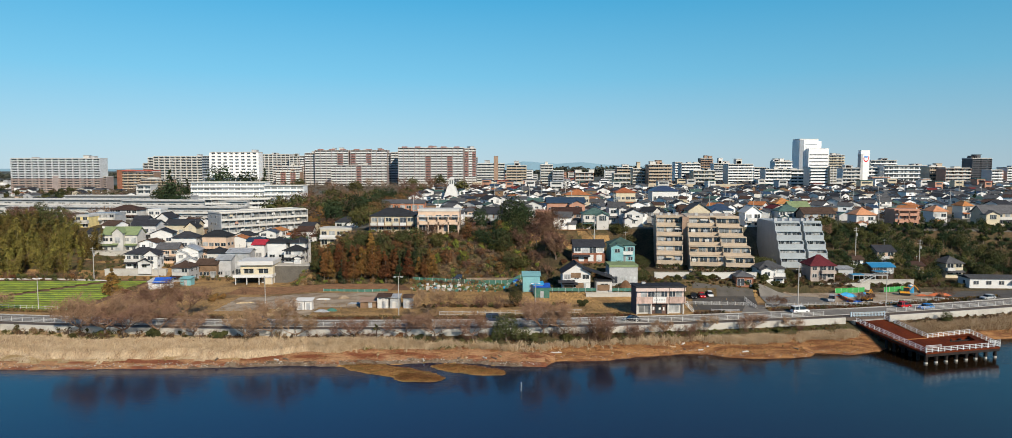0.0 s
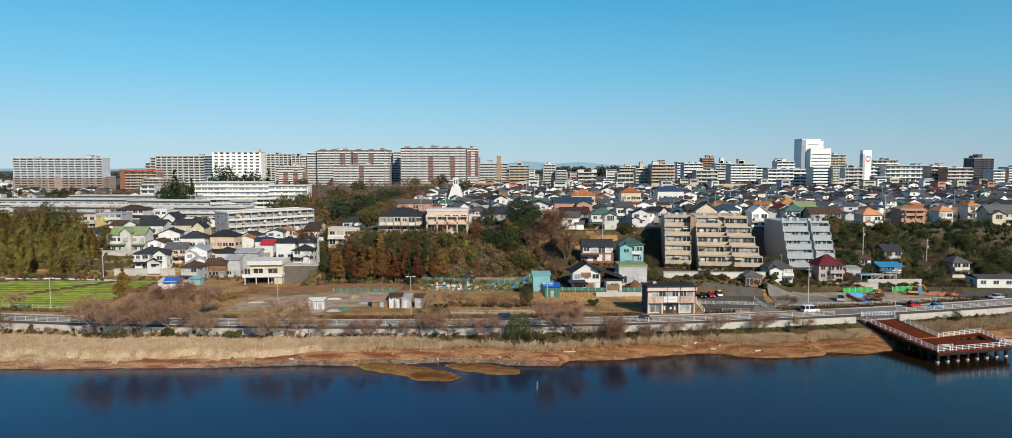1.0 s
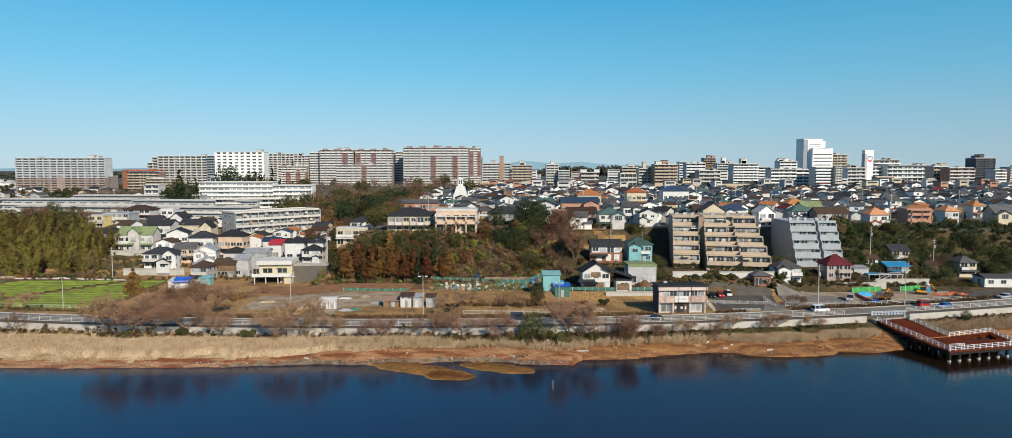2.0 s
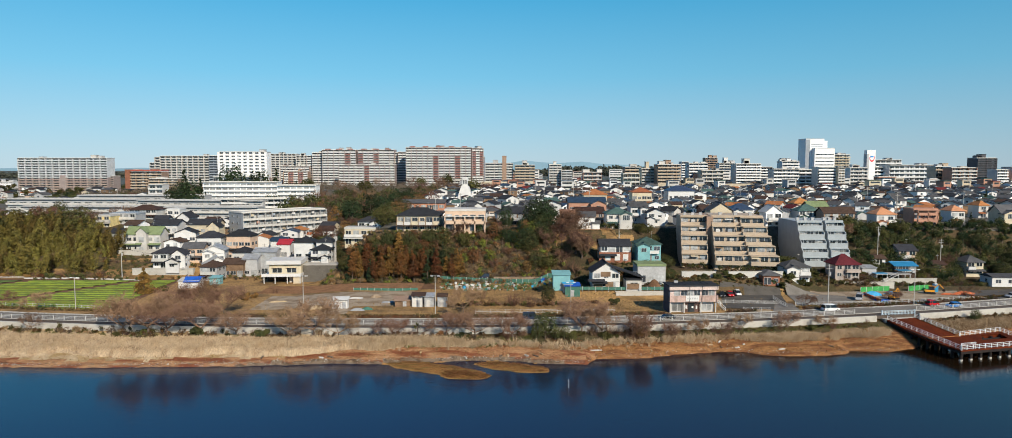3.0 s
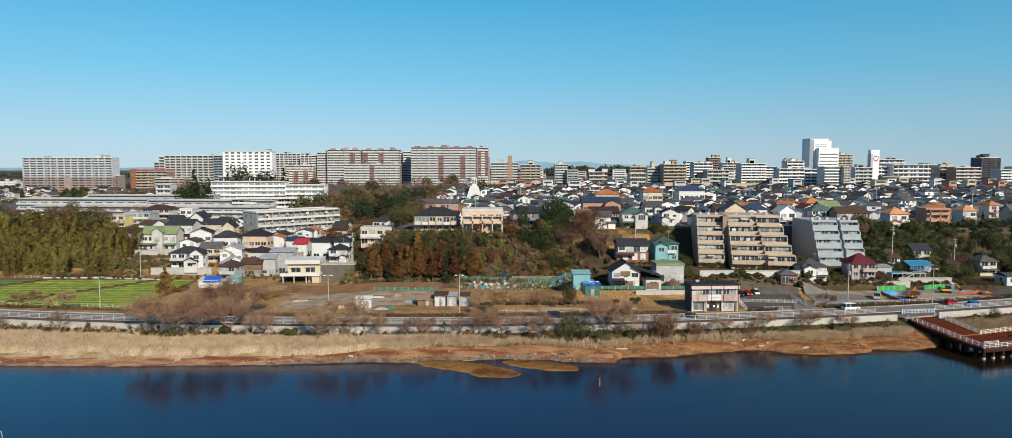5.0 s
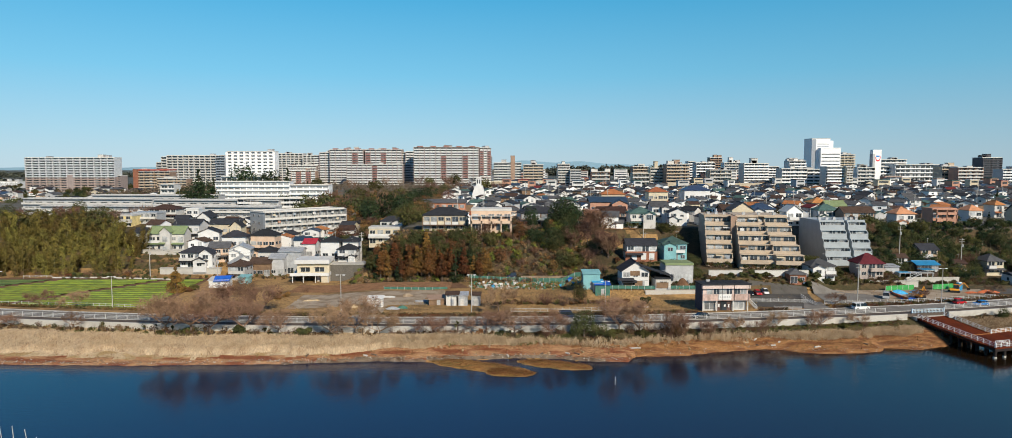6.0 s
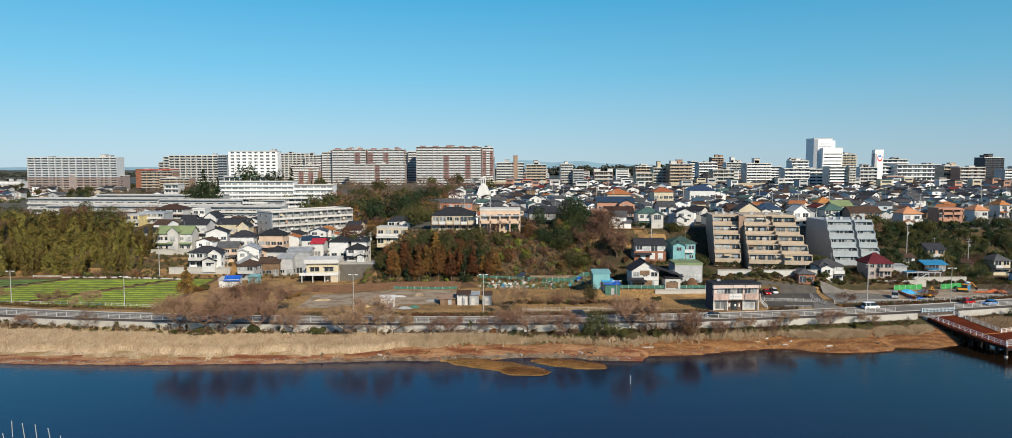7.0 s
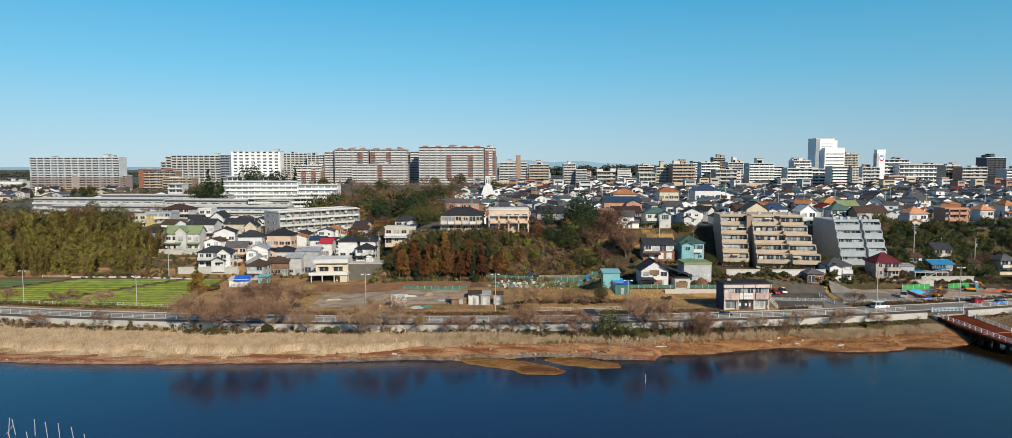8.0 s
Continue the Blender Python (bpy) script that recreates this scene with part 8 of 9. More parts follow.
q = random.Random(77)
near_houses, far_houses = 0, []
y = 256.0
while y < 690:
    row = 11.0 if y < 340 else (12.5 if y < 480 else 16.0)
    x = -0.76 * y - 50
    while x < 0.76 * y + 20:
        hx, hy = x + q.uniform(-1.8, 1.8), y + q.uniform(-4, 4)
        x += 9.0 * q.uniform(0.8, 1.35)
        if hx < -58:
            continue
        if hx >= -58 and (hx > 112 and hy < 291 or hx > 88 and hy < 268 or 30 < hx < 88 and hy < 262):
            continue
        if -60 < hx < -38 and hy < 350 or -60 < hx < -25 and 262 < hy < 330 and q.random() < 0.6 or -340 < hx < -15 and hy > 500 and q.random() < 0.75:
            continue
        if not is_free(hx, hy, 3.6) or q.random() < 0.06:
            continue
        z = min(ground(hx + a, hy + b) for a in (-4, 4) for b in (-4, 4))
        sc_ = q.uniform(0.6, 0.88)
        m = pose(hx, hy, z + q.uniform(0, 0.9), 0, 0, q.choice((0, 0, 0, 90, -90)) + q.choice((0, 0, -38, 30)) + q.uniform(-10, 10)) @ Matrix.Diagonal((sc_, sc_, sc_ * q.uniform(0.85, 1.1), 1))
        if hy < 285:
            copy_thing(q.choice(protos), m)
            near_houses += 1
        else:
            far_houses.append((q.choice(protos), m))
    y += row


# dark- and blue-roofed houses on the plain beyond the white flats
for i in range(70):
    hx, hy = q.uniform(-560, -250), q.uniform(500, 720)
    if is_free(hx, hy, 5):
        far_houses.append((q.choice(protos), pose(hx, hy, ground(hx, hy), 0, 0, q.choice((0, 90)) + q.uniform(-15, 15))))

# more small houses up the valley
for i in range(260):
    hx, hy = q.uniform(-178, -92), q.uniform(276, 340)
    if is_free(hx, hy, 3.9) and (hx > -152 or hy > 300):
        o = copy_thing(q.choice(protos), pose(hx, hy, ground(hx, hy), 0, 0, q.choice((0, 90, -90)) + q.uniform(-14, 14)) @ Matrix.Diagonal((0.86, 0.86, 0.86, 1)))
        taken(hx, hy, 4.0)


def joined(pairs, name, label):
    """The farthest houses, too small to pick apart, as one mesh."""
    s, mats = Shape(), []
    for o, m in pairs:
        for ch in (o, *o.children):
            k, mm = len(s.v), m @ (ch.matrix_basis if ch is not o else Matrix())
            s.v += [tuple(mm @ v.co) for v in ch.data.vertices]
            for p in ch.data.polygons:
                pm = ch.data.materials[p.material_index]
                if pm not in mats:
                    mats.append(pm)
                s.f.append(tuple(k + v for v in p.vertices))
                s.m.append(mats.index(pm))
    tagged(part(name, s, mats), label, "houses", kind="stuff")


joined(far_houses, "far_houses", "far rows of small houses with mixed tiled roofs")
retire(*protos)

# utility poles between the houses
for i in range(34):
    py_ = q.uniform(262, 470)
    px_ = q.uniform(-45, 0.72 * py_)
    if is_free(px_, py_, 0.8):
        o = thing("utility_pole", "thin concrete utility pole between the houses", "utility pole", pose(px_, py_, ground(px_, py_), 0, 0, q.uniform(-30, 30)), "utility poles")
        h = q.uniform(10, 13)
        part("pole", Shape().tube((0, 0, -0.6), (0, 0, h), 0.17, 0.12, 6), POLE, o)
        part("crossarm", Shape().box(-0.9, -0.06, h - 0.6, 0.9, 0.06, h - 0.45), POLE, o)

# ---- vegetation patterns ----
cherries = [bare_tree("bare cherry tree with wide reddish-brown branches", 9.5, s_, depth=3, spread=1.2, trunk=0.26) for s_ in (1, 2, 3)]
bares = [bare_tree("bare brown tree on the wooded bank", 9.0, s_, TWIGRED, depth=2, kids=4, spread=0.6, trunk=0.2) for s_ in (4, 5)]
thickets = [twiggy("bare reddish-brown thicket of thin stems", 3.4, 2.0, s_, TWIGRED) for s_ in (6, 7)]
evergreens = [leafy_tree("dark evergreen broadleaf tree with dense crown", 10.0, 4.0, EVERGREEN, 11, name="evergreen_tree"), leafy_tree("dark evergreen broadleaf tree with dense crown", 9.0, 3.6, EVERGREEN, 12, name="evergreen_tree"), leafy_tree("olive-green evergreen tree with lumpy crown", 8.5, 3.6, OLIVE, 13, name="evergreen_tree")]
pine_trees = [leafy_tree("tall dark evergreen tree beside white flats", 10.0, 4.0, PINE, 71, name="evergreen_tree"), leafy_tree("tall dark evergreen tree beside white flats", 10.0, 3.4, PINE, 72, name="evergreen_tree")]
canopies = [leafy_tree("dense dark evergreen canopy tree on the slope", 7.5, 4.6, EVERGREEN, 61, count=1500, size=0.31, name="canopy_tree"), leafy_tree("dense olive-green canopy tree on the slope", 7.0, 4.4, OLIVE, 62, count=1500, size=0.31, name="canopy_tree")]
russets = [leafy_tree("russet tree keeping its dry leaves", 8.0, 3.0, RUSTLEAF, 14, count=900, size=0.32), leafy_tree("yellow-green tree on the bank", 6.5, 2.6, YELLOWG, 15, count=800)]
cedars = [conifer("rust-brown winter cedar with bare lower trunk", 12.5, 3.1, CEDAR, s_, bare=0.3, top=0.12, count=2600, size=0.26) for s_ in (21, 22, 23)]
pines = [conifer("dark green conifer with layered branches", 13.0, 3.4, PINE, s_, bare=0.08) for s_ in (24, 25)]
bamboos = [bamboo("tall arching bamboo with golden-green leaves", 12.0, s_) for s_ in (31, 32, 33, 34)]
shrubs = [shrub("rounded dark green shrub", 1.8, 1.5, EVERGREEN, 41), shrub("olive-green shrub with loose crown", 1.6, 1.5, OLIVE, 42), shrub("russet shrub with dry leaves", 1.5, 1.4, RUSTLEAF, 43)]

far_trees = [leafy_tree("dark evergreen tree among the far houses", 7.5, 4.2, EVERGREEN, 63, n=5, count=420, size=0.55, name="canopy_tree"), leafy_tree("olive-green tree among the far houses", 7.0, 4.0, OLIVE, 64, n=5, count=420, size=0.55, name="canopy_tree")]
far_bares = [bare_tree("bare brown tree among the far houses", 9.0, s_, TWIGRED, depth=1, kids=5, spread=0.6, trunk=0.2, stems=4) for s_ in (8, 9)]
HEDGE_LEAF = leaf_mat("brown_brush", (0.13, 0.068, 0.03), (0.075, 0.048, 0.02), 0.0)
SLOPELEAF = leaf_mat("slope_leaves", (0.155, 0.125, 0.048), (0.10, 0.088, 0.036), 0.0, 0.8, 1.2)
REEDLEAF = leaf_mat("pale_brush", (0.30, 0.20, 0.11), (0.2, 0.13, 0.07), 0.0)
BAREBRUSH = leaf_mat("bare_brush", (0.13, 0.085, 0.06), (0.08, 0.06, 0.04), 0.0)
# bamboo grove on the mound beyond the tea field
q = random.Random(9)
for i in range(165):
    bx = q.uniform(-250, -168.0)
    by = q.uniform(248.5, 292)
    if bx > -170 and by > 272:
        continue
    if not is_free(bx, by, 1.0):
        continue
    plant(q.choice(bamboos), bx, by, q.choice((0.65, 0.8, 0.95, 1.05, 1.2)) * q.uniform(0.92, 1.08) * ramp(bx, (-194, -168), (1.0, 0.7)))
for i in range(26):
    bx, by = q.uniform(-290, -200), q.uniform(290, 345)
    plant(q.choice(far_trees + evergreens[:1] + far_bares), bx, by, q.uniform(0.8, 1.2))
for i in range(16):
    plant(q.choice(canopies + russets[:1] + bares), q.uniform(-262, -196), q.uniform(284, 306), q.uniform(1.2, 1.7))
for i in range(26):
    plant(q.choice(shrubs + thickets), q.uniform(-215, -158), q.uniform(246.5, 248.5), q.uniform(0.8, 1.3))
wide_cedar = conifer("rust-brown conical cedar beside the tea field", 8.0, 4.6, CEDAR, 27, bare=0.02, count=2600)
wide_cedar.matrix_basis = pose(-126.9, 215.3, 3.6)
plant(shrubs[2], -123.7, 216.4, 1.3)
plant(shrubs[1], -122.3, 218.7, 1.3)

# cedars along the foot of the bank, mixed wood above them
for i in range(26):
    cx = -64 + i * 1.55 + q.uniform(-0.5, 0.5)
    plant(q.choice(cedars + cedars + pines[:1]), cx, 228.5 + q.uniform(-1.5, 3.0), q.uniform(0.66, 1.02) * (0.85 if i > 20 else 1))
for i in range(26):
    plant(q.choice(evergreens[:2] + bares + russets[:1]), q.uniform(-68, -30), q.uniform(233, 237), q.uniform(0.4, 0.62))
for i in range(26):
    cx, cy = q.uniform(-28, 4), q.uniform(231, 246)
    plant(q.choice(russets + shrubs[1:] + thickets + bares), cx, cy, q.uniform(0.45, 0.85))
for i in range(46):
    plant(q.choice(shrubs + thickets + [canopies[1], russets[0], russets[1]]), q.uniform(-32, 10), q.uniform(228, 239), q.uniform(0.45, 0.95))
for i in range(34):
    plant(q.choice([canopies[0], canopies[0], canopies[1], russets[0]]), q.uniform(-70, -30), q.uniform(232, 237), q.uniform(0.4, 0.7))
# dark wood between the bank and the white houses
for i in range(9):
    cx, cy = q.uniform(-3, 8.0), q.uniform(231, 247)
    plant(q.choice(evergreens[:2]), cx, cy, q.uniform(0.55, 0.85))
for i in range(16):
    cx, cy = q.uniform(-28, -2), q.uniform(230, 241)
    plant(q.choice(bares + russets + thickets), cx, cy, q.uniform(0.4, 0.7))
for cx, cy, sc in ((3.0, 246.0, 1.25), (5.5, 244, 1.1), (1.0, 243, 1.1), (7.5, 247, 0.95)):
    plant(pine_trees[0], cx, cy, sc, label="tall dark evergreen tree above the bank")
for i in range(15):
    plant(pine_trees[i % 2], q.uniform(-10, 9), q.uniform(235, 245), q.uniform(0.45, 0.85), label="dark evergreen tree on the wooded bank")
for cx, cy, sc in ((-19.0, 238.0, 0.4), (-24.0, 240.0, 0.35), (-13.0, 236.0, 0.45), (-16.0, 232.0, 0.3)):
    plant(pine_trees[1], cx, cy, sc, label="small dark evergreen tree on the dry bank")
for i in range(20):
    plant(q.choice(bares), q.uniform(5, 19), q.uniform(227, 248), q.uniform(0.75, 1.1))
for i in range(12):
    plant(q.choice(shrubs + thickets), q.uniform(8, 21), q.uniform(224, 244), q.uniform(0.9, 1.5))
# wooded slope on the right
for i in range(30):
    cx, cy = q.uniform(111, 226), q.uniform(238, 257)
    if is_free(cx, cy, 1.6):
        plant(q.choice((canopies[0], canopies[1], canopies[0], bares[0])), cx, cy, q.uniform(0.55, 0.9))
for i in range(24):
    cx, cy = q.uniform(84, 124), q.uniform(215, 231)
    if is_free(cx, cy, 0.9):
        plant(q.choice(shrubs + thickets), cx, cy, q.uniform(0.5, 0.9))
for px_, py_, sc in ((76.0, 210.3, 1.0), (78.0, 209.2, 1.2), (82.3, 212.5, 1.3), (86.3, 214.8, 1.1), (82.2, 216.0, 1.2), (88.8, 214.8, 0.9), (94.7, 222.0, 1.0), (94.1, 217.2, 0.7), (106.9, 222.0, 0.9), (111.7, 224.5, 0.8)):
    plant(shrubs[0 if sc > 0.95 else 1], px_, py_, sc, label="dark green garden shrub before the houses")
for i in range(40):
    cx, cy = q.uniform(44, 82), q.uniform(211, 219)
    if is_free(cx, cy, 0.8):
        plant(q.choice(shrubs), cx, cy, q.uniform(0.6, 1.1))
for i in range(60):
    cx, cy = q.uniform(82, 94), q.uniform(222, 250)
    if is_free(cx, cy, 0.7):
        plant(q.choice((canopies[0], canopies[1], shrubs[0])), cx, cy, q.uniform(0.3, 0.5))
for i in range(30):
    cx, cy = q.uniform(36, 47), q.uniform(214, 250)
    if is_free(cx, cy, 0.9):
        plant(q.choice((canopies[0], canopies[1], shrubs[0])), cx, cy, q.uniform(0.35, 0.55))


def wood_mass(name, spots, label, mats, count=260, size=0.5, cat="woods"):
    """A dense wood or brush nobody could count: lumpy crowns on short stems, joined."""
    s, r = Shape(), random.Random(len(spots))
    nm = len(mats)
    for x, y, rad, h in spots:
        z, k = ground(x, y), r.randrange(nm)
        s.tube((x, y, z - 0.6), (x, y, z + h * 0.6), 0.16, 0.06, 4, nm)
        for _ in range(4):
            a, e = r.uniform(0, 6.28), r.uniform(0.1, 0.6)
            leaves(s, (x + rad * e * math.cos(a), y + rad * e * math.sin(a), z + h * r.uniform(0.3, 0.72)), rad * r.uniform(0.45, 0.7), count // 4, size, r, k, 0.9, 0.5)
    tagged(part(name, s, list(mats) + [BARK]), label, cat, kind="stuff")


def scatter(n, x0, x1, y0, y1, r0, r1, h0, h1, free=1.2):
    out = []
    for _ in range(n):
        x, y = q.uniform(x0, x1), q.uniform(y0, y1)
        if is_free(x, y, free):
            out.append((x, y, q.uniform(r0, r1), q.uniform(h0, h1)))
    return out


def thick(x0, x1, y0, y1, step, r0, r1, h0, h1, free=0.5, low=1e9):
    """Spots on an uneven grid, so that a wood closes over the ground; past y = low the crowns stay low."""
    out, y = [], y0
    while y < y1:
        x = x0
        while x < x1:
            px, py = x + q.uniform(-0.5, 0.5) * step, y + q.uniform(-0.5, 0.5) * step
            if is_free(px, py, free):
                k = 0.55 if py > low else 1.0
                out.append((px, py, q.uniform(r0, r1) * k, q.uniform(h0, h1) * k))
            x += step
        y += step
    return out


wood_mass("slope_wood", thick(114, 150, 231, 259, 2.35, 1.6, 2.9, 2.2, 6.2, 0.2, 250) + thick(150, 228, 243, 261, 2.35, 1.7, 3.0, 2.4, 6.4, 0.2, 252), "dense dark evergreen wood covering the steep bank", (PINE, EVERGREEN, PINE, EVERGREEN, PINE, EVERGREEN, PINE, OLIVE), 300, 0.21)
wood_mass("garden_brush", thick(8, 47, 207, 227, 2.0, 0.7, 1.2, 0.5, 1.5, 0.5) + thick(46, 82, 208, 213, 1.3, 0.6, 1.0, 0.4, 1.2, 0.3) + thick(84, 112, 215.5, 228, 1.5, 0.7, 1.2, 0.6, 1.4, 0.3) + thick(112, 168, 221, 230, 1.6, 0.7, 1.2, 0.6, 1.6, 0.3), "low garden shrubs and dry brush between the houses", (HEDGE_LEAF, OLIVE, EVERGREEN, SLOPELEAF, BAREBRUSH), 80, 0.2, "brush")
wood_mass("dry_brush", thick(-27, 8, 229.0, 241, 1.5, 0.8, 1.4, 0.8, 1.7, 0.1), "tan dry brush and grass covering the bank", (leaf_mat("tan_dry_brush", (0.27, 0.16, 0.07), (0.16, 0.095, 0.045), 0.0), RUSTLEAF, BAREBRUSH), 110, 0.2, "brush")
wood_mass("roadside_hedge", [(x, road_edge(x) + 11.4 + q.uniform(-0.25, 0.25), q.uniform(0.7, 0.95), q.uniform(0.75, 1.0)) for x in [-92 + 0.85 * i for i in range(270)] if not (-61.5 < x < -51 or 33 < x < 50 or 59 < x < 72.5)], "low clipped russet-brown hedge along the road's far kerb", (RUSTLEAF, BAREBRUSH, RUSTLEAF, BAREBRUSH, OLIVE), 110, 0.13, "hedge")
wood_mass("crest_hedge", [(6 + 0.8 * i, 252.6 + q.uniform(-0.8, 0.8), q.uniform(0.8, 1.4), q.uniform(1.6, 3.2)) for i in range(46)] + [(112 + 1.0 * i, 258.5 + q.uniform(-0.8, 0.8), q.uniform(0.8, 1.4), q.uniform(1.2, 2.4)) for i in range(90)], "clipped evergreen hedge along the bank's crest", (EVERGREEN, OLIVE, PINE, EVERGREEN), 100, 0.2, "hedge")
wood_mass("foot_hedge", [(52 + 0.55 * i, 229.3 - 0.07 * i * 0.55 + q.uniform(-0.5, 0.5), q.uniform(0.5, 0.9), q.uniform(1.6, 3.0)) for i in range(17)] + [(62.5 + 0.55 * i, 224.0 - 0.07 * i * 0.55 + q.uniform(-0.6, 0.4), q.uniform(0.5, 0.9), q.uniform(1.6, 3.0)) for i in range(36)], "dark clipped shrubs at the foot of beige flats", (EVERGREEN, OLIVE, HEDGE_LEAF, EVERGREEN), 90, 0.16, "hedge")
wood_mass("bank_top_brush", [(x, road_edge(x) - q.uniform(0.6, 2.8), q.uniform(0.5, 0.9) * (1 if x < 28 else 0.6), q.uniform(0.4, 1.3) * (1 if x < 28 else 0.5)) for x in [-48 + 0.5 * i for i in range(272)] if q.random() < (0.8 if x < 28 else 0.45)] + [(x, road_edge(x) - q.uniform(0.6, 3.0), q.uniform(0.5, 0.9), q.uniform(0.4, 1.0)) for x in [103 + 0.7 * i for i in range(60)]] + [(x, road_edge(x) - q.uniform(0.6, 3.4), q.uniform(0.7, 1.2), q.uniform(1.3, 2.4)) for x in [-235 + 0.7 * i for i in range(266)] if q.random() < 0.45] + [(x, road_edge(x) - q.uniform(1.5, 5.5), q.uniform(0.5, 1.0), q.uniform(0.4, 1.1)) for x in [q.uniform(-235, -40) for i in range(330)]], "dark brown winter brush along the river wall", (HEDGE_LEAF, BAREBRUSH, OLIVE, HEDGE_LEAF, REEDLEAF), 64, 0.17, "brush")
VERGEGREEN = leaf_mat("verge_grass_blades", (0.13, 0.15, 0.035), (0.15, 0.12, 0.045), 0.0)
wood_mass("verge_grass", [(x, road_edge(x) - q.uniform(0.8, 3.2), q.uniform(0.5, 1.0), q.uniform(0.12, 0.3)) for x in [28 + 0.35 * i for i in range(170)]] + [(x, road_edge(x) - q.uniform(2.0, 6.5), q.uniform(0.6, 1.2), q.uniform(0.2, 0.5)) for x in [-34 + 0.35 * i for i in range(90)]] + [(x, road_edge(x) - q.uniform(0.6, 4.0), q.uniform(0.5, 1.0), q.uniform(0.2, 0.5)) for x in [q.uniform(-150, -95) for i in range(60)]], "low green grass below the river wall", (VERGEGREEN, OLIVE, VERGEGREEN), 46, 0.13, "grass")
wood_mass("bank_brush", thick(-72, 12, 227.5, 242, 1.5, 0.9, 1.5, 0.9, 2.4, 0.3, 238), "low mixed brush covering the bank below the houses", (RUSTLEAF, OLIVE, SLOPELEAF, BAREBRUSH, REEDLEAF, YELLOWG, REEDLEAF), 100, 0.2, "brush")
wood_mass("valley_gardens", thick(-178, -70, 240, 312, 3.4, 0.7, 1.3, 0.6, 1.8, 0.9), "garden shrubs and hedges between the valley houses", (EVERGREEN, OLIVE, HEDGE_LEAF, SLOPELEAF, EVERGREEN, BAREBRUSH), 70, 0.2, "brush")
wood_mass("valley_wood", thick(-112, -56, 335, 372, 4.2, 2.4, 3.8, 5, 9, 2.5) + thick(-170, -60, 400, 520, 9, 3, 5, 5, 8, 2.5), "mixed evergreen and bare wood in the valley", (EVERGREEN, OLIVE, BAREBRUSH, BAREBRUSH, PINE, RUSTLEAF), 170, 0.5)
BEDGREEN = leaf_mat("bed_leaves", (0.10, 0.16, 0.05), (0.16, 0.18, 0.06), 0.0)
BEDPALE = leaf_mat("pale_bed_covers", (0.55, 0.55, 0.50), (0.35, 0.42, 0.38), 0.0)
BEDTEAL = leaf_mat("net_scraps", (0.08, 0.24, 0.18), (0.12, 0.30, 0.26), 0.0)
wood_mass("vegetable_beds", [(q.uniform(-31, 9), y + q.uniform(-0.3, 0.3), q.uniform(0.3, 0.8), q.uniform(0.3, 1.0)) for y in (213.5, 215.5, 217.5, 219.5, 221.5, 223.5, 225.5) for i in range(34)], "crowded vegetable beds with covers and stakes", (BEDGREEN, BEDPALE, HEDGE_LEAF, BEDTEAL, BEDGREEN, REEDLEAF), 36, 0.15, "garden")
wood_mass("field_brush", [(x, y + q.uniform(-0.6, 0.6), q.uniform(0.7, 1.2), q.uniform(0.9, 1.6)) for x, y in [(-24 + i * 0.85, 189 + 0.02 * i) for i in range(46)] if q.random() < 0.85], "dark brown brush across the dry field", (TWIGRED, HEDGE_LEAF, OLIVE), 60, 0.24, "brush")
wood_mass("plain_wood", scatter(170, -620, -340, 560, 860, 3.0, 5.0, 5, 8, 3) + scatter(50, -330, -170, 480, 560, 2.5, 4.0, 3, 5, 3), "dark trees on the plain beside the flats", (EVERGREEN, PINE, BAREBRUSH, OLIVE), 110, 0.95)
for px_, py_, sc in ((-216.5, 438.0, 2.3), (-223.5, 436.0, 1.5), (-207.8, 424.0, 1.3)):
    plant(pine_trees[0], px_, py_, sc, label="broad dark evergreen tree beside white flats")
for px_, py_, sc in ((-221.8, 525.6, 2.95), (-201.6, 525.6, 2.5)):
    plant(pine_trees[1], px_, py_, sc, label="tall dark evergreen tree behind white flats")
for px_, py_, sc in ((-187.7, 525.6, 1.78), (-216.0, 434.5, 2.05)):
    plant(pines[0], px_, py_, sc, label="tall dark conifer beside white flats")
# the valley's wood beside the white flats
for i in range(60):
    cx, cy = q.uniform(-96, -50), q.uniform(262, 345)
    if is_free(cx, cy, 2.2):
        plant(q.choice(canopies + evergreens[:1] + russets + bares + bamboos[:1]), cx, cy, q.uniform(0.8, 1.15))
for i in range(60):
    cx, cy = q.uniform(-150, -45), q.uniform(345, 500)
    if is_free(cx, cy, 2.2):
        plant(q.choice(far_trees + far_bares + far_bares), cx, cy, q.uniform(0.9, 1.5))
for cx, cy, sc in ((-88, 345, 1.5), (-80, 352, 1.7), (-72, 348, 1.7), (-66, 356, 1.5), (-76, 362, 1.6), (-60, 350, 1.3), (-92, 356, 1.3)):
    plant(pine_trees[1], cx, cy, sc * 0.95, label="large dark green tree in the valley wood")
for i in range(36):
    cx, cy = q.uniform(-330, -20), q.uniform(500, 690)
    if is_free(cx, cy, 2.0):
        plant(q.choice(far_bares + far_bares + far_trees), cx, cy, q.uniform(1.1, 1.7))
for i in range(44):
    cx, cy = q.uniform(-290, -105), q.uniform(300, 480)
    if is_free(cx, cy, 2.0):
        plant(q.choice(far_bares + far_bares + shrubs + far_trees), cx, cy, q.uniform(0.5, 0.9))
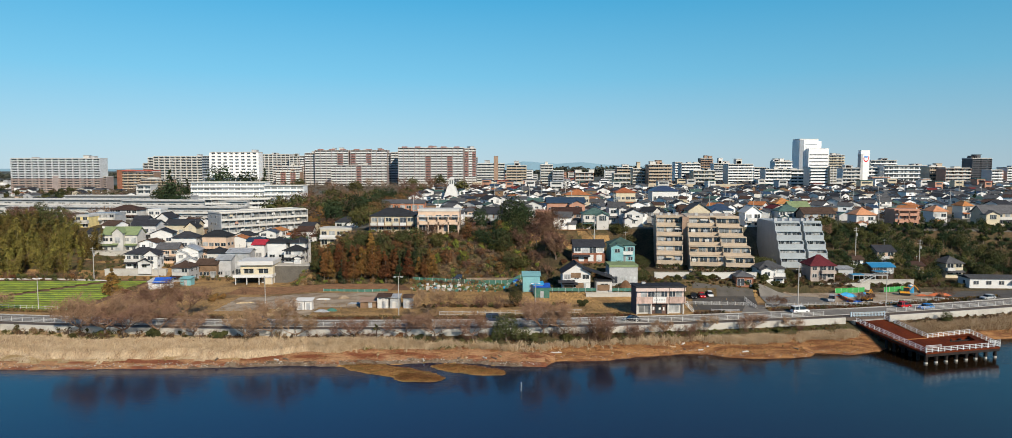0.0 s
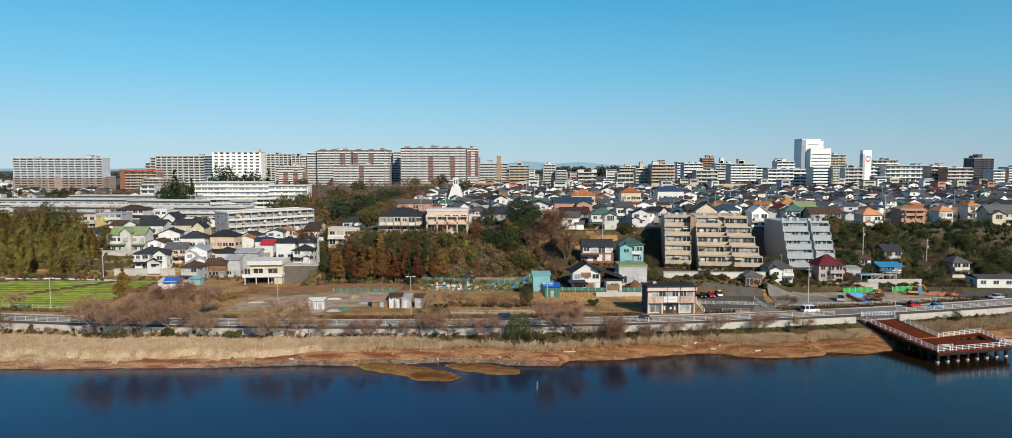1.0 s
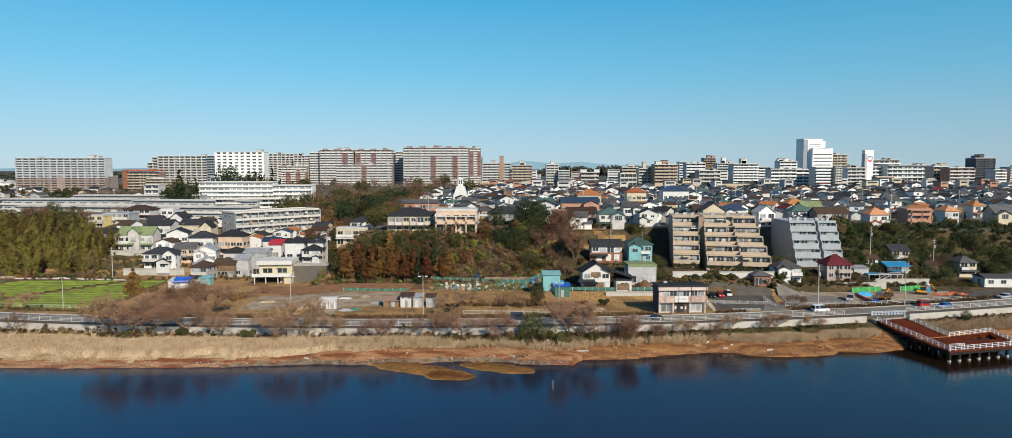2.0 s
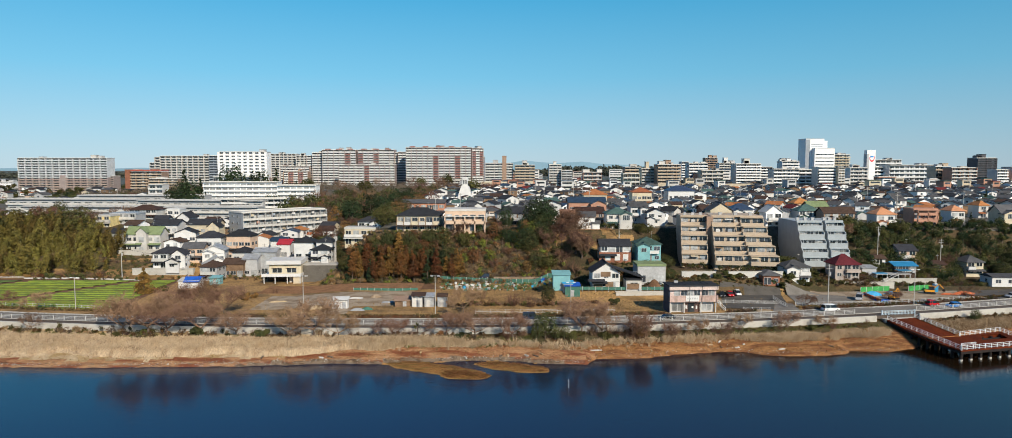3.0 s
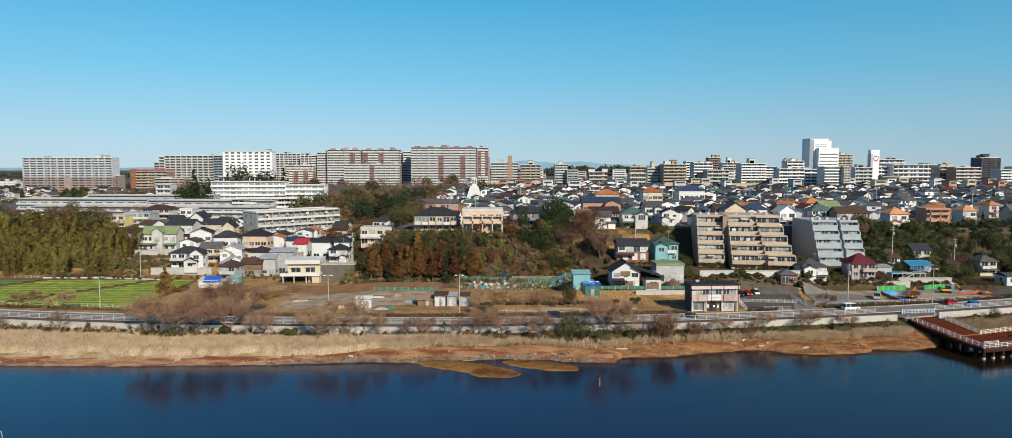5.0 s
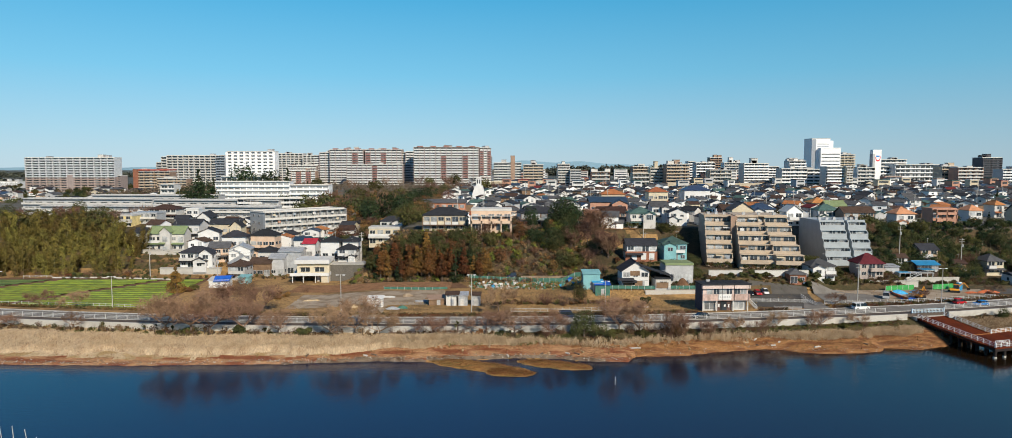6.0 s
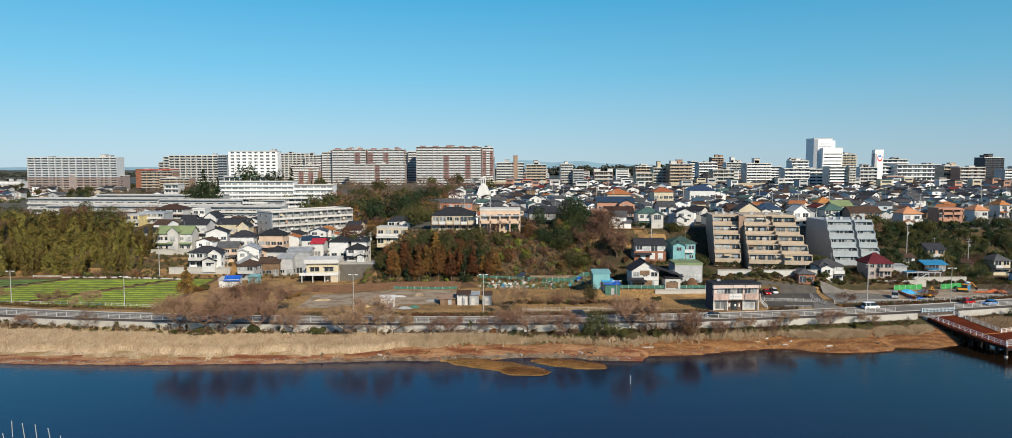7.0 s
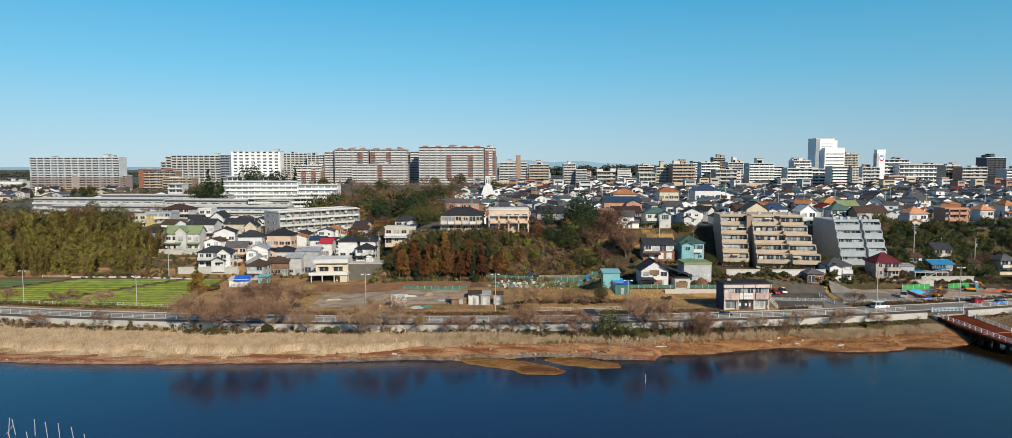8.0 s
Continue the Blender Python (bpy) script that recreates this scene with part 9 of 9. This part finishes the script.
for px_, py_, sc in ((-222, 470, 1.35), (-229, 468, 1.0), (-216, 465, 0.95), (-236, 480, 1.0), (-205, 520, 0.9), (-186, 520, 0.7), (-182, 525, 0.75), (-176, 540, 0.9)):
    plant(pines[0 if sc > 0.9 else 1], px_, py_, sc, z=ground(px_, py_) + (2.0 if sc > 1.2 else 0.0))
# garden trees in the suburb
for i in range(90):
    cy = q.uniform(258, 330)
    cx = q.uniform(-40, 0.74 * cy)
    if is_free(cx, cy, 1.0):
        plant(q.choice((far_trees[0], far_trees[1], shrubs[0], shrubs[1], far_trees[0])), cx, cy, q.uniform(0.3, 0.5))
for i in range(60):
    cy = q.uniform(262, 520)
    cx = q.uniform(-50, 0.74 * cy)
    if is_free(cx, cy, 1.2):
        plant(q.choice(far_trees + pines + far_bares + shrubs), cx, cy, q.uniform(0.35, 0.7))
# the flat land: single trees and shrubs
plant(evergreens[2], 2.8, 192.1, 0.62, label="single dark green tree in the dry field")
plant(shrubs[0], 21.9, 190.2, 1.1)
plant(shrubs[2], 16.5, 192.1, 1.0)
for i in range(16):
    plant(q.choice(thickets), q.uniform(-30, 6), q.uniform(183, 205), q.uniform(0.8, 1.3))
for i in range(12):
    plant(q.choice(thickets + shrubs[2:]), q.uniform(-115, -82), q.uniform(190, 226), q.uniform(0.8, 1.3))
for bx_, sc in ((-99, 1.0), (-93, 1.05), (-87, 0.95), (-21, 0.8)):
    plant(cherries[int(abs(bx_)) % 3], bx_, road_edge(bx_) + 19 + (bx_ % 3), sc, label="bare tree on the flat land by the road")
for bx_ in (-205, -190, -172, -152, -141):
    plant(cherries[int(abs(bx_)) % 3], bx_, road_edge(bx_) + 16.5, 0.62, label="small bare roadside tree before the tea field")
for bx_ in (76, 104, 131):
    plant(cherries[int(abs(bx_)) % 3], bx_, road_edge(bx_) + 16.0, 0.45, label="small bare roadside tree")

# cherry trees and bushes along the river wall
for i, (bx_, sc) in enumerate(((-104, 1.0), (-97, 1.25), (-92, 1.1), (-84, 1.0), (-75, 0.85), (-62, 0.9), (-56, 1.0), (-50, 0.8), (-37, 0.7), (-24, 0.75), (-17, 0.85), (-8, 0.8), (9, 1.15), (14, 0.9), (38, 0.5), (50, 0.45), (62, 0.55), (72, 0.45), (-129, 0.5), (-146, 0.45))):
    plant(cherries[i % 3], bx_, road_edge(bx_) - 1.6 - (i % 3) * 0.6, sc)
for bx_, off, k, sc in ((-84.5, -2.6, 0, 1.5), (-68.5, -2.6, 0, 1.25), (-21.0, -3.2, 0, 1.2), (-98, -2.0, 1, 1.0), (14.5, -4.0, 1, 1.3)):
    plant(shrubs[k], bx_, road_edge(bx_) + off, sc)
for bx_, off, sc, k in ((0.0, -3.6, 0.74, 0), (-2.2, -3.8, 0.42, 1), (2.4, -4.2, 0.42, 1), (4.6, -4.0, 0.36, 0), (6.6, -4.8, 0.3, 2)):
    plant(evergreens[k], bx_, road_edge(bx_) + off, sc, label="dense evergreen bush on the river bank")
plant(evergreens[1], 117.0, road_edge(117.0) - 3.4, 0.38, label="small dark evergreen tree beside the pier")
for bx_, off, sc in ((22.0, -4.6, 0.85), (23.6, -4.4, 0.8), (22.8, -5.0, 0.6), (30.6, -4.2, 0.55), (31.4, -4.0, 0.45), (45.0, -3.2, 0.45), (58.5, -3.0, 0.4)):
    plant(bares[0], bx_, road_edge(bx_) + off, sc, label="reddish-brown dry tree on the river bank")
plant(russets[0], 22.8, road_edge(22.8) - 4.8, 0.5, label="reddish-brown dry tree on the river bank")
for bx_, sc in ((21.4, 1.5), (22.8, 1.7), (24.2, 1.5), (30.8, 1.2), (44.8, 1.0)):
    plant(thickets[int(bx_) % 2], bx_, road_edge(bx_) - 5.0, sc)
for i in range(9):
    plant(thickets[i % 2], 11.5 + i * 1.5, road_edge(18) - 2.0 - 0.4 * (i % 3), 0.8 + 0.06 * (i % 4))
for i in range(64):
    bx_ = q.uniform(-150, 125)
    if 88 < bx_ < 103:
        continue
    plant(q.choice(thickets + shrubs[1:]), bx_, road_edge(bx_) - q.uniform(1.0, 3.4), q.uniform(0.4, 0.9))
for i in range(7):
    bx_ = (-44, -35, -33, 33, 47, 60, 92)[i]
    plant(thickets[i % 2], bx_, road_edge(bx_) - 2.2, 0.9)


def palm(x, y):
    o = thing("palm", "small fan palm on the river bank", "palm", pose(x, y, ground(x, y)))
    part("trunk", Shape().tube((0, 0, -0.5), (0, 0, 2.6), 0.13, 0.11, 7), BARK, o)
    c, r = Shape(), random.Random(2)
    for i in range(22):
        a, e = r.uniform(0, 6.28), r.uniform(-0.7, 1.2)
        p = Vector((math.cos(a) * math.cos(e), math.sin(a) * math.cos(e), math.sin(e)))
        w = Vector((-math.sin(a), math.cos(a), 0)) * 0.22
        b = Vector((0, 0, 2.6))
        c.face([b, b + p * 0.7 + w, b + p * 1.2 - Vector((0, 0, 0.2)), b + p * 0.7 - w])
    part("crown", c, OLIVE, o)


palm(-31.0, road_edge(-31) - 1.4)
retire(*far_trees, *far_bares, *pine_trees, *cherries, *bares, *thickets, *evergreens, *russets, *cedars, *canopies, *pines, *bamboos, *shrubs)


# ---- reeds, tufts and hedges: what nobody could count ----
REED_DARK = leaf_mat("dark_dry_reed", (0.25, 0.15, 0.075), (0.17, 0.10, 0.05), 0.0, 0.6, 1.35)
REED_BROWN = leaf_mat("brown_dry_reed", (0.46, 0.30, 0.15), (0.33, 0.20, 0.095), 0.0, 0.6, 1.35)


def reed_rise(x, y, u):
    """Height of the matted reeds over the bank; u runs from the shore to the wall."""
    lo, hi = ramp(x, (-235, -60, -40, -10), (0.2, 0.26, 0.38, 0.44)), ramp(x, (-60, -40, -10), (0.78, 0.76, 0.7))
    k = noise.noise((x * 0.12, y * 0.25, 1.0))
    lo, hi = lo + 0.12 * k, hi + 0.1 * k
    edge = smooth(lo - 0.02, lo + 0.06, u) * (1 - smooth(hi - 0.1, hi + 0.03, u)) * (1 - smooth(-30, -4, x))
    return edge * (1.15 + 0.35 * noise.noise((x * 0.2, y * 0.4, 3.0)) + 0.25 * noise.noise((x * 0.9, y * 1.3, 6.0)))


def reed_mat():
    s, xs, n = Shape(), lines(((-240, 0, 0.8),)), 26
    for x in xs:
        e, sh = road_edge(x), shore(x)
        for j in range(n + 1):
            u = j / n
            y = sh + (e - sh) * u * 0.98
            s.v.append((x, y, ground(x, y) - 0.12 + reed_rise(x, y, u)))
    for i in range(len(xs) - 1):
        for j in range(n):
            a = i * (n + 1) + j
            s.f.append((a, a + n + 1, a + n + 2, a + 1))
            s.m.append(0)
    o = tagged(part("reed_mass", s, REEDMAT), "dense matted mass of pale dry reeds", "reeds", kind="stuff")
    for p in o.data.polygons:
        p.use_smooth = True


REEDMAT = mat("matted_dry_reed", (0.43, 0.325, 0.21), 0.95, 0.35, 0.3, 2.6, 0.8, second=(0.31, 0.215, 0.13), stretch=(1.6, 1.0, 0.5))
reed_mat()


def reeds():
    s, r = Shape(), random.Random(4)
    n = 0
    while n < 120000:
        x = r.uniform(-235, 150) if r.random() < 0.6 else r.uniform(-46, 150)
        e, sh = road_edge(x), shore(x)
        u = r.random()
        y = sh + (e - sh) * u
        if 88 < x < 103:
            continue
        k = noise.noise((x * 0.12, y * 0.25, 1.0))
        if x < -18 + 12 * k:
            dense = 1.0
            lo, hi = ramp(x, (-235, -60, -40, -10), (0.2, 0.26, 0.36, 0.42)), ramp(x, (-60, -40, -10), (0.78, 0.76, 0.72))
        elif x < 88:      # a broken pale fringe along the middle of the bank
            k2 = noise.noise((x * 0.35, y * 0.5, 5.0))
            c = 0.48 + 0.10 * noise.noise((x * 0.06, 2.0, 0))
            dense = 0.45 + 1.3 * k2 if x < 50 else 0.75 + 0.9 * k2
            lo, hi = (c - 0.1, c + 0.1) if x < 50 else (0.38, 0.7)
        else:
            dense, lo, hi = 0.85, 0.25, 0.85
        if not lo + 0.12 * k < u < hi + 0.1 * k or r.random() > dense * (0.75 + 0.5 * k):
            continue
        dense = min(1.0, max(0.3, dense))
        n += 1
        z = ground(x, y) + reed_rise(x, y, u) * 0.8
        h = (0.45 + ramp(x, (-60, -40, -12, 0), (0.55, 0.5, 0.5, 0.5)) * dense) * r.uniform(0.45, 1.15) * (1 + 0.25 * k) * (0.55 if u > 0.8 * hi else 1) * (1.0 if x < -44 else 1.45)
        a = r.uniform(0, 3.14)
        w = Vector((math.cos(a), math.sin(a), 0)) * r.uniform(0.016, 0.034) * (1.0 if x < -46 else 0.9)
        b = Vector((x, y, z - 0.1))
        lean = Vector((r.uniform(-0.8, 1.0), r.uniform(-0.7, 0.7), 0)) * h * (0.5 if x < -44 else 0.8)
        t = b + lean + Vector((0, 0, h))
        k = (2 if r.random() < 0.45 else 0) if x > 100 else (0 if x < -14 + 10 * k or r.random() < (0.7 if x < 50 else 0.8) else 1)
        s.face([b - w, b + w, t + w * 0.6, t - w * 0.6], k)
    tagged(part("reed_bed", s, [REED, REED_BROWN, REED_DARK]), "pale golden dry reeds along the bank", "reeds", kind="stuff")


reeds()


def tufts():
    s, r = Shape(), random.Random(6)
    for _ in range(10000):
        zone = r.random()
        x = r.uniform(-125, 150)
        if zone < 0.45:
            y = road_edge(x) + r.uniform(14, 40)
        elif zone < 0.6:
            x = r.uniform(-30, 36)
            y = r.uniform(182, 212)
        else:
            y = shore(x) + r.uniform(1.0, 7.0)
            if 88 < x < 103 or r.random() < 0.8:
                continue
        if not is_free(x, y, 0.3) and zone < 0.6 or (55 < x < 150 and zone < 0.6 and r.random() < 0.85):
            continue
        if -80 < x < -36 and 192 < y < 231 and r.random() < 0.85:
            continue
        z = ground(x, y)
        h, a = r.uniform(0.15, 0.5), r.uniform(0, 3.14)
        w = Vector((math.cos(a), math.sin(a), 0)) * r.uniform(0.06, 0.16)
        b = Vector((x, y, z - 0.05))
        t = b + Vector((r.uniform(-0.2, 0.2), r.uniform(-0.2, 0.2), h))
        s.face([b - w, b + w, t + w * 0.7, t - w * 0.7])
    tagged(part("dry_grass", s, REED_DIM), "tufts of dry brown grass on bank and field", "grass", kind="stuff")


def litter():
    """Matted dead stems lying on the lower bank and the mud."""
    s, r = Shape(), random.Random(12)
    n = 0
    while n < 44000:
        x = r.uniform(-60, 150) if r.random() < 0.75 else r.uniform(-235, -60)
        e, sh = road_edge(x), shore(x)
        y = sh + (e - sh) * r.uniform(-0.12, 0.75)
        if 89 < x < 102 or ground(x, y) < 0.08 or noise.noise((x * 0.2, y * 0.35, 8.0)) < -0.15:
            continue
        n += 1
        if n % 4 == 0:      # the low banks off the shore
            cx, cy, rx, ry, t = r.choice(MUDBANKS)
            p, g = r.uniform(0, 6.28), math.sqrt(r.random())
            u, v = rx * g * math.cos(p), ry * g * math.sin(p)
            x, y = cx + u * math.cos(t) - v * math.sin(t), cy + u * math.sin(t) + v * math.cos(t)
            if ground(x, y) < 0.02:
                continue
        z, a = ground(x, y), r.gauss(0.2, 0.7)
        d = Vector((math.cos(a), math.sin(a), r.uniform(0.0, 0.35))) * r.uniform(0.25, 0.75)
        w = Vector((-math.sin(a), math.cos(a), r.uniform(0.2, 1.2))).normalized() * r.uniform(0.03, 0.085)
        b = Vector((x, y, z + 0.02))
        s.face([b - w, b + d * 0.5 - w * 0.6 + Vector((0, 0, 0.08)), b + d, b + d * 0.5 + w], 0 if x < 10 and n % 4 and r.random() < 0.8 else r.choice((1, 1, 0)))
    tagged(part("reed_litter", s, [RUSTREED, TANREED]), "matted rusty dead stems on the bank", "litter", kind="stuff")


RUSTREED = leaf_mat("rusty_dead_stems", (0.25, 0.085, 0.035), (0.17, 0.06, 0.028), 0.0, 0.5, 1.5)
TANREED = leaf_mat("tan_dead_stems", (0.38, 0.21, 0.085), (0.25, 0.125, 0.045), 0.0, 0.6, 1.35)
litter()


def shore_stones():
    """Pebbles and small stones along the water's edge."""
    s, r = Shape(), random.Random(31)
    for _ in range(5200):
        x = r.uniform(-170, 8) if r.random() < 0.85 else r.uniform(8, 86)
        y = shore(x) + r.gauss(0.45, 0.45)
        z, a = ground(x, y), r.uniform(0.05, 0.17) * (1.6 if r.random() < 0.06 else 1)
        if z < 0.0:
            continue
        b, h, t = a * r.uniform(0.6, 1.0), a * r.uniform(0.4, 0.7), r.uniform(0, 3.14)
        c, n = math.cos(t), math.sin(t)
        ring = [(x + a * c, y + a * n, z), (x - b * n, y + b * c, z), (x - a * c, y - a * n, z), (x + b * n, y - b * c, z)]
        top, m = (x + r.uniform(-0.3, 0.3) * a, y, z + h), r.choice((0, 0, 1, 2))
        for i in range(4):
            s.face([ring[i], ring[(i + 1) % 4], top], m)
    tagged(part("shore_stones", s, [SHINGLE, OFFWH, DCONC]), "grey and pale pebbles along the waterline", "stones", kind="stuff")


shore_stones()


def reed_tufts():
    """Pale fans of dry reed standing on the rusty bank."""
    s, r = Shape(), random.Random(17)
    for _ in range(420):
        x = r.uniform(-46, 50)
        e, sh = road_edge(x), shore(x)
        u = 0.5 + 0.1 * noise.noise((x * 0.15, 4.0, 0)) + r.gauss(0, 0.06)
        y, big = sh + (e - sh) * u, r.uniform(0.5, 1.15)
        b = Vector((x, y, ground(x, y) - 0.05))
        for _ in range(16):
            a, lean = r.uniform(0, 6.28), r.uniform(0.05, 0.55)
            h = big * r.uniform(0.8, 1.5)
            w = Vector((math.cos(a + 1.57), math.sin(a + 1.57), 0)) * r.uniform(0.025, 0.05)
            f = b + Vector((r.uniform(-0.35, 0.35), r.uniform(-0.3, 0.3), 0))
            t = f + Vector((math.cos(a) * lean * h, math.sin(a) * lean * h, h))
            s.face([f - w, f + w, t + w * 0.4, t - w * 0.4])
    tagged(part("reed_tufts", s, REED), "pale upright tufts of dry reed on rusty bank", "reeds", kind="stuff")


reed_tufts()
REED_DIM = leaf_mat("dry_brown_grass", (0.30, 0.20, 0.09), (0.20, 0.13, 0.055), 0.0)
tufts()


def hedge(x0, x1, off, h, m, label, thick=0.7, per=26):
    s, r = Shape(), random.Random(int(x0 * 3))
    for _ in range(int((x1 - x0) * per)):
        x = r.uniform(x0, x1)
        y = road_edge(x) + off + r.uniform(-thick, thick)
        z = 4.75 + r.uniform(0, h) + 0.15 * noise.noise((x * 0.3, 0, 0))
        n = Vector((r.uniform(-1, 1), r.uniform(-1, 0.5), r.uniform(-0.2, 1))).normalized()
        u = n.orthogonal().normalized() * 0.22
        w = n.cross(u)
        c = Vector((x, y, z))
        s.face([c - u, c - w, c + u, c + w])
    tagged(part("hedge", s, m), label, "hedge", kind="stuff")


HEDGE = leaf_mat("winter_hedge", (0.15, 0.09, 0.035), (0.09, 0.075, 0.03), 0.0)
hedge(-215, -118, 15.4, 0.7, HEDGE, "clipped brown-olive winter hedge along the road")
hedge(-112, 33, 13.8, 0.7, HEDGE, "clipped brown-olive winter hedge along the road")
hedge(72, 150, 14.0, 0.8, HEDGE, "clipped brown-olive winter hedge along the road")


def far_wood(x0, x1, y, h, seed, label, m=None, rad=7.0):
    """A far wooded ridge, one mass of crowns."""
    s, r = Shape(), random.Random(seed)
    z = ground((x0 + x1) / 2, y)
    for _ in range(int((x1 - x0) * 1.1)):
        x = r.uniform(x0, x1)
        e = min(1.0, (x - x0) / 60, (x1 - x) / 60)
        hh = h * (0.45 + 0.55 * e) * r.uniform(0.75, 1.05)
        leaves(s, (x, y + r.uniform(0, 60), z + hh * r.uniform(0.2, 0.8)), r.uniform(0.7, 1.3) * rad, int(12 * 7 / rad) if rad < 7 else 30, 2.6 if rad >= 7 else 0.5, r)
    tagged(part("far_woods", s, m or HAZEWOOD), label, "woods", kind="stuff")


# evergreen green lifted: haze of distance put into the leaf colour
HAZEWOOD = leaf_mat("haze_tinted_wood", (0.055, 0.07, 0.055), (0.085, 0.08, 0.06), 0.0)
BAREWOOD = leaf_mat("bare_far_wood", (0.17, 0.125, 0.095), (0.11, 0.09, 0.06), 0.0)
far_wood(-350, -20, 540, 9, 7, "brown bare wood before the tall flats", BAREWOOD, 2.4)
far_wood(-330, -30, 600, 9, 8, "brown bare wood before the tall flats", BAREWOOD, 2.4)
far_wood(-420, -250, 520, 7, 9, "dark trees beyond the white flats", EVERGREEN, 2.0)
far_wood(60, 420, 1350, 22, 1, "dark wooded ridge beyond the town")
far_wood(-760, -560, 900, 7, 2, "dark trees beyond the flats")
far_wood(300, 1100, 1500, 14, 3, "dark trees beyond the town")
far_wood(-1300, -300, 1500, 8, 4, "dark trees beyond the flats")
far_wood(-300, 60, 1500, 12, 5, "dark trees beyond the town")

# ---- small town buildings between the suburb and the skyline ----
q = random.Random(15)
for i in range(120):
    y = q.uniform(520, 950) if i < 80 else q.uniform(500, 600)
    x = q.uniform(0.0 * y - 20, 0.74 * y)
    if not is_free(x, y, 7):
        continue
    fl = q.choice((2, 3, 3, 4, 5))
    z = ground(x, y)
    w, d, H = q.uniform(7, 18), q.uniform(8, 14), fl * 3.1
    if y < 600:
        fl = min(fl, 3)
        w, d, H = q.uniform(5, 10), q.uniform(6, 9), fl * 3.1
    taken(x, y, 8)
    o = part("town_building", Shape().box(-w / 2, 0, -3, w / 2, d, H), q.choice((BRIGHT, WHITE, WHITE, OFFWH, CREAM, PINK, GREYW)), at=pose(x, y, z, 0, 0, q.uniform(-10, 10)))
    tagged(o, q.choice(("pale flat-roofed town building with window bands", "white small town building with window bands")), "building", "town buildings")
    part("roof", Shape().box(-w / 2 - 0.3, -0.3, H, w / 2 + 0.3, d + 0.3, H + 0.5), q.choice((OFFWH, R_GREY, R_BLUE, R_MAROON, SLATE, R_TEAL)), o)
    for f in range(fl):
        part("window_band", Shape().box(-w / 2 + 1, -0.06, f * 3.1 + 1, w / 2 - 1, 0, f * 3.1 + 2.3), GLASS, o)
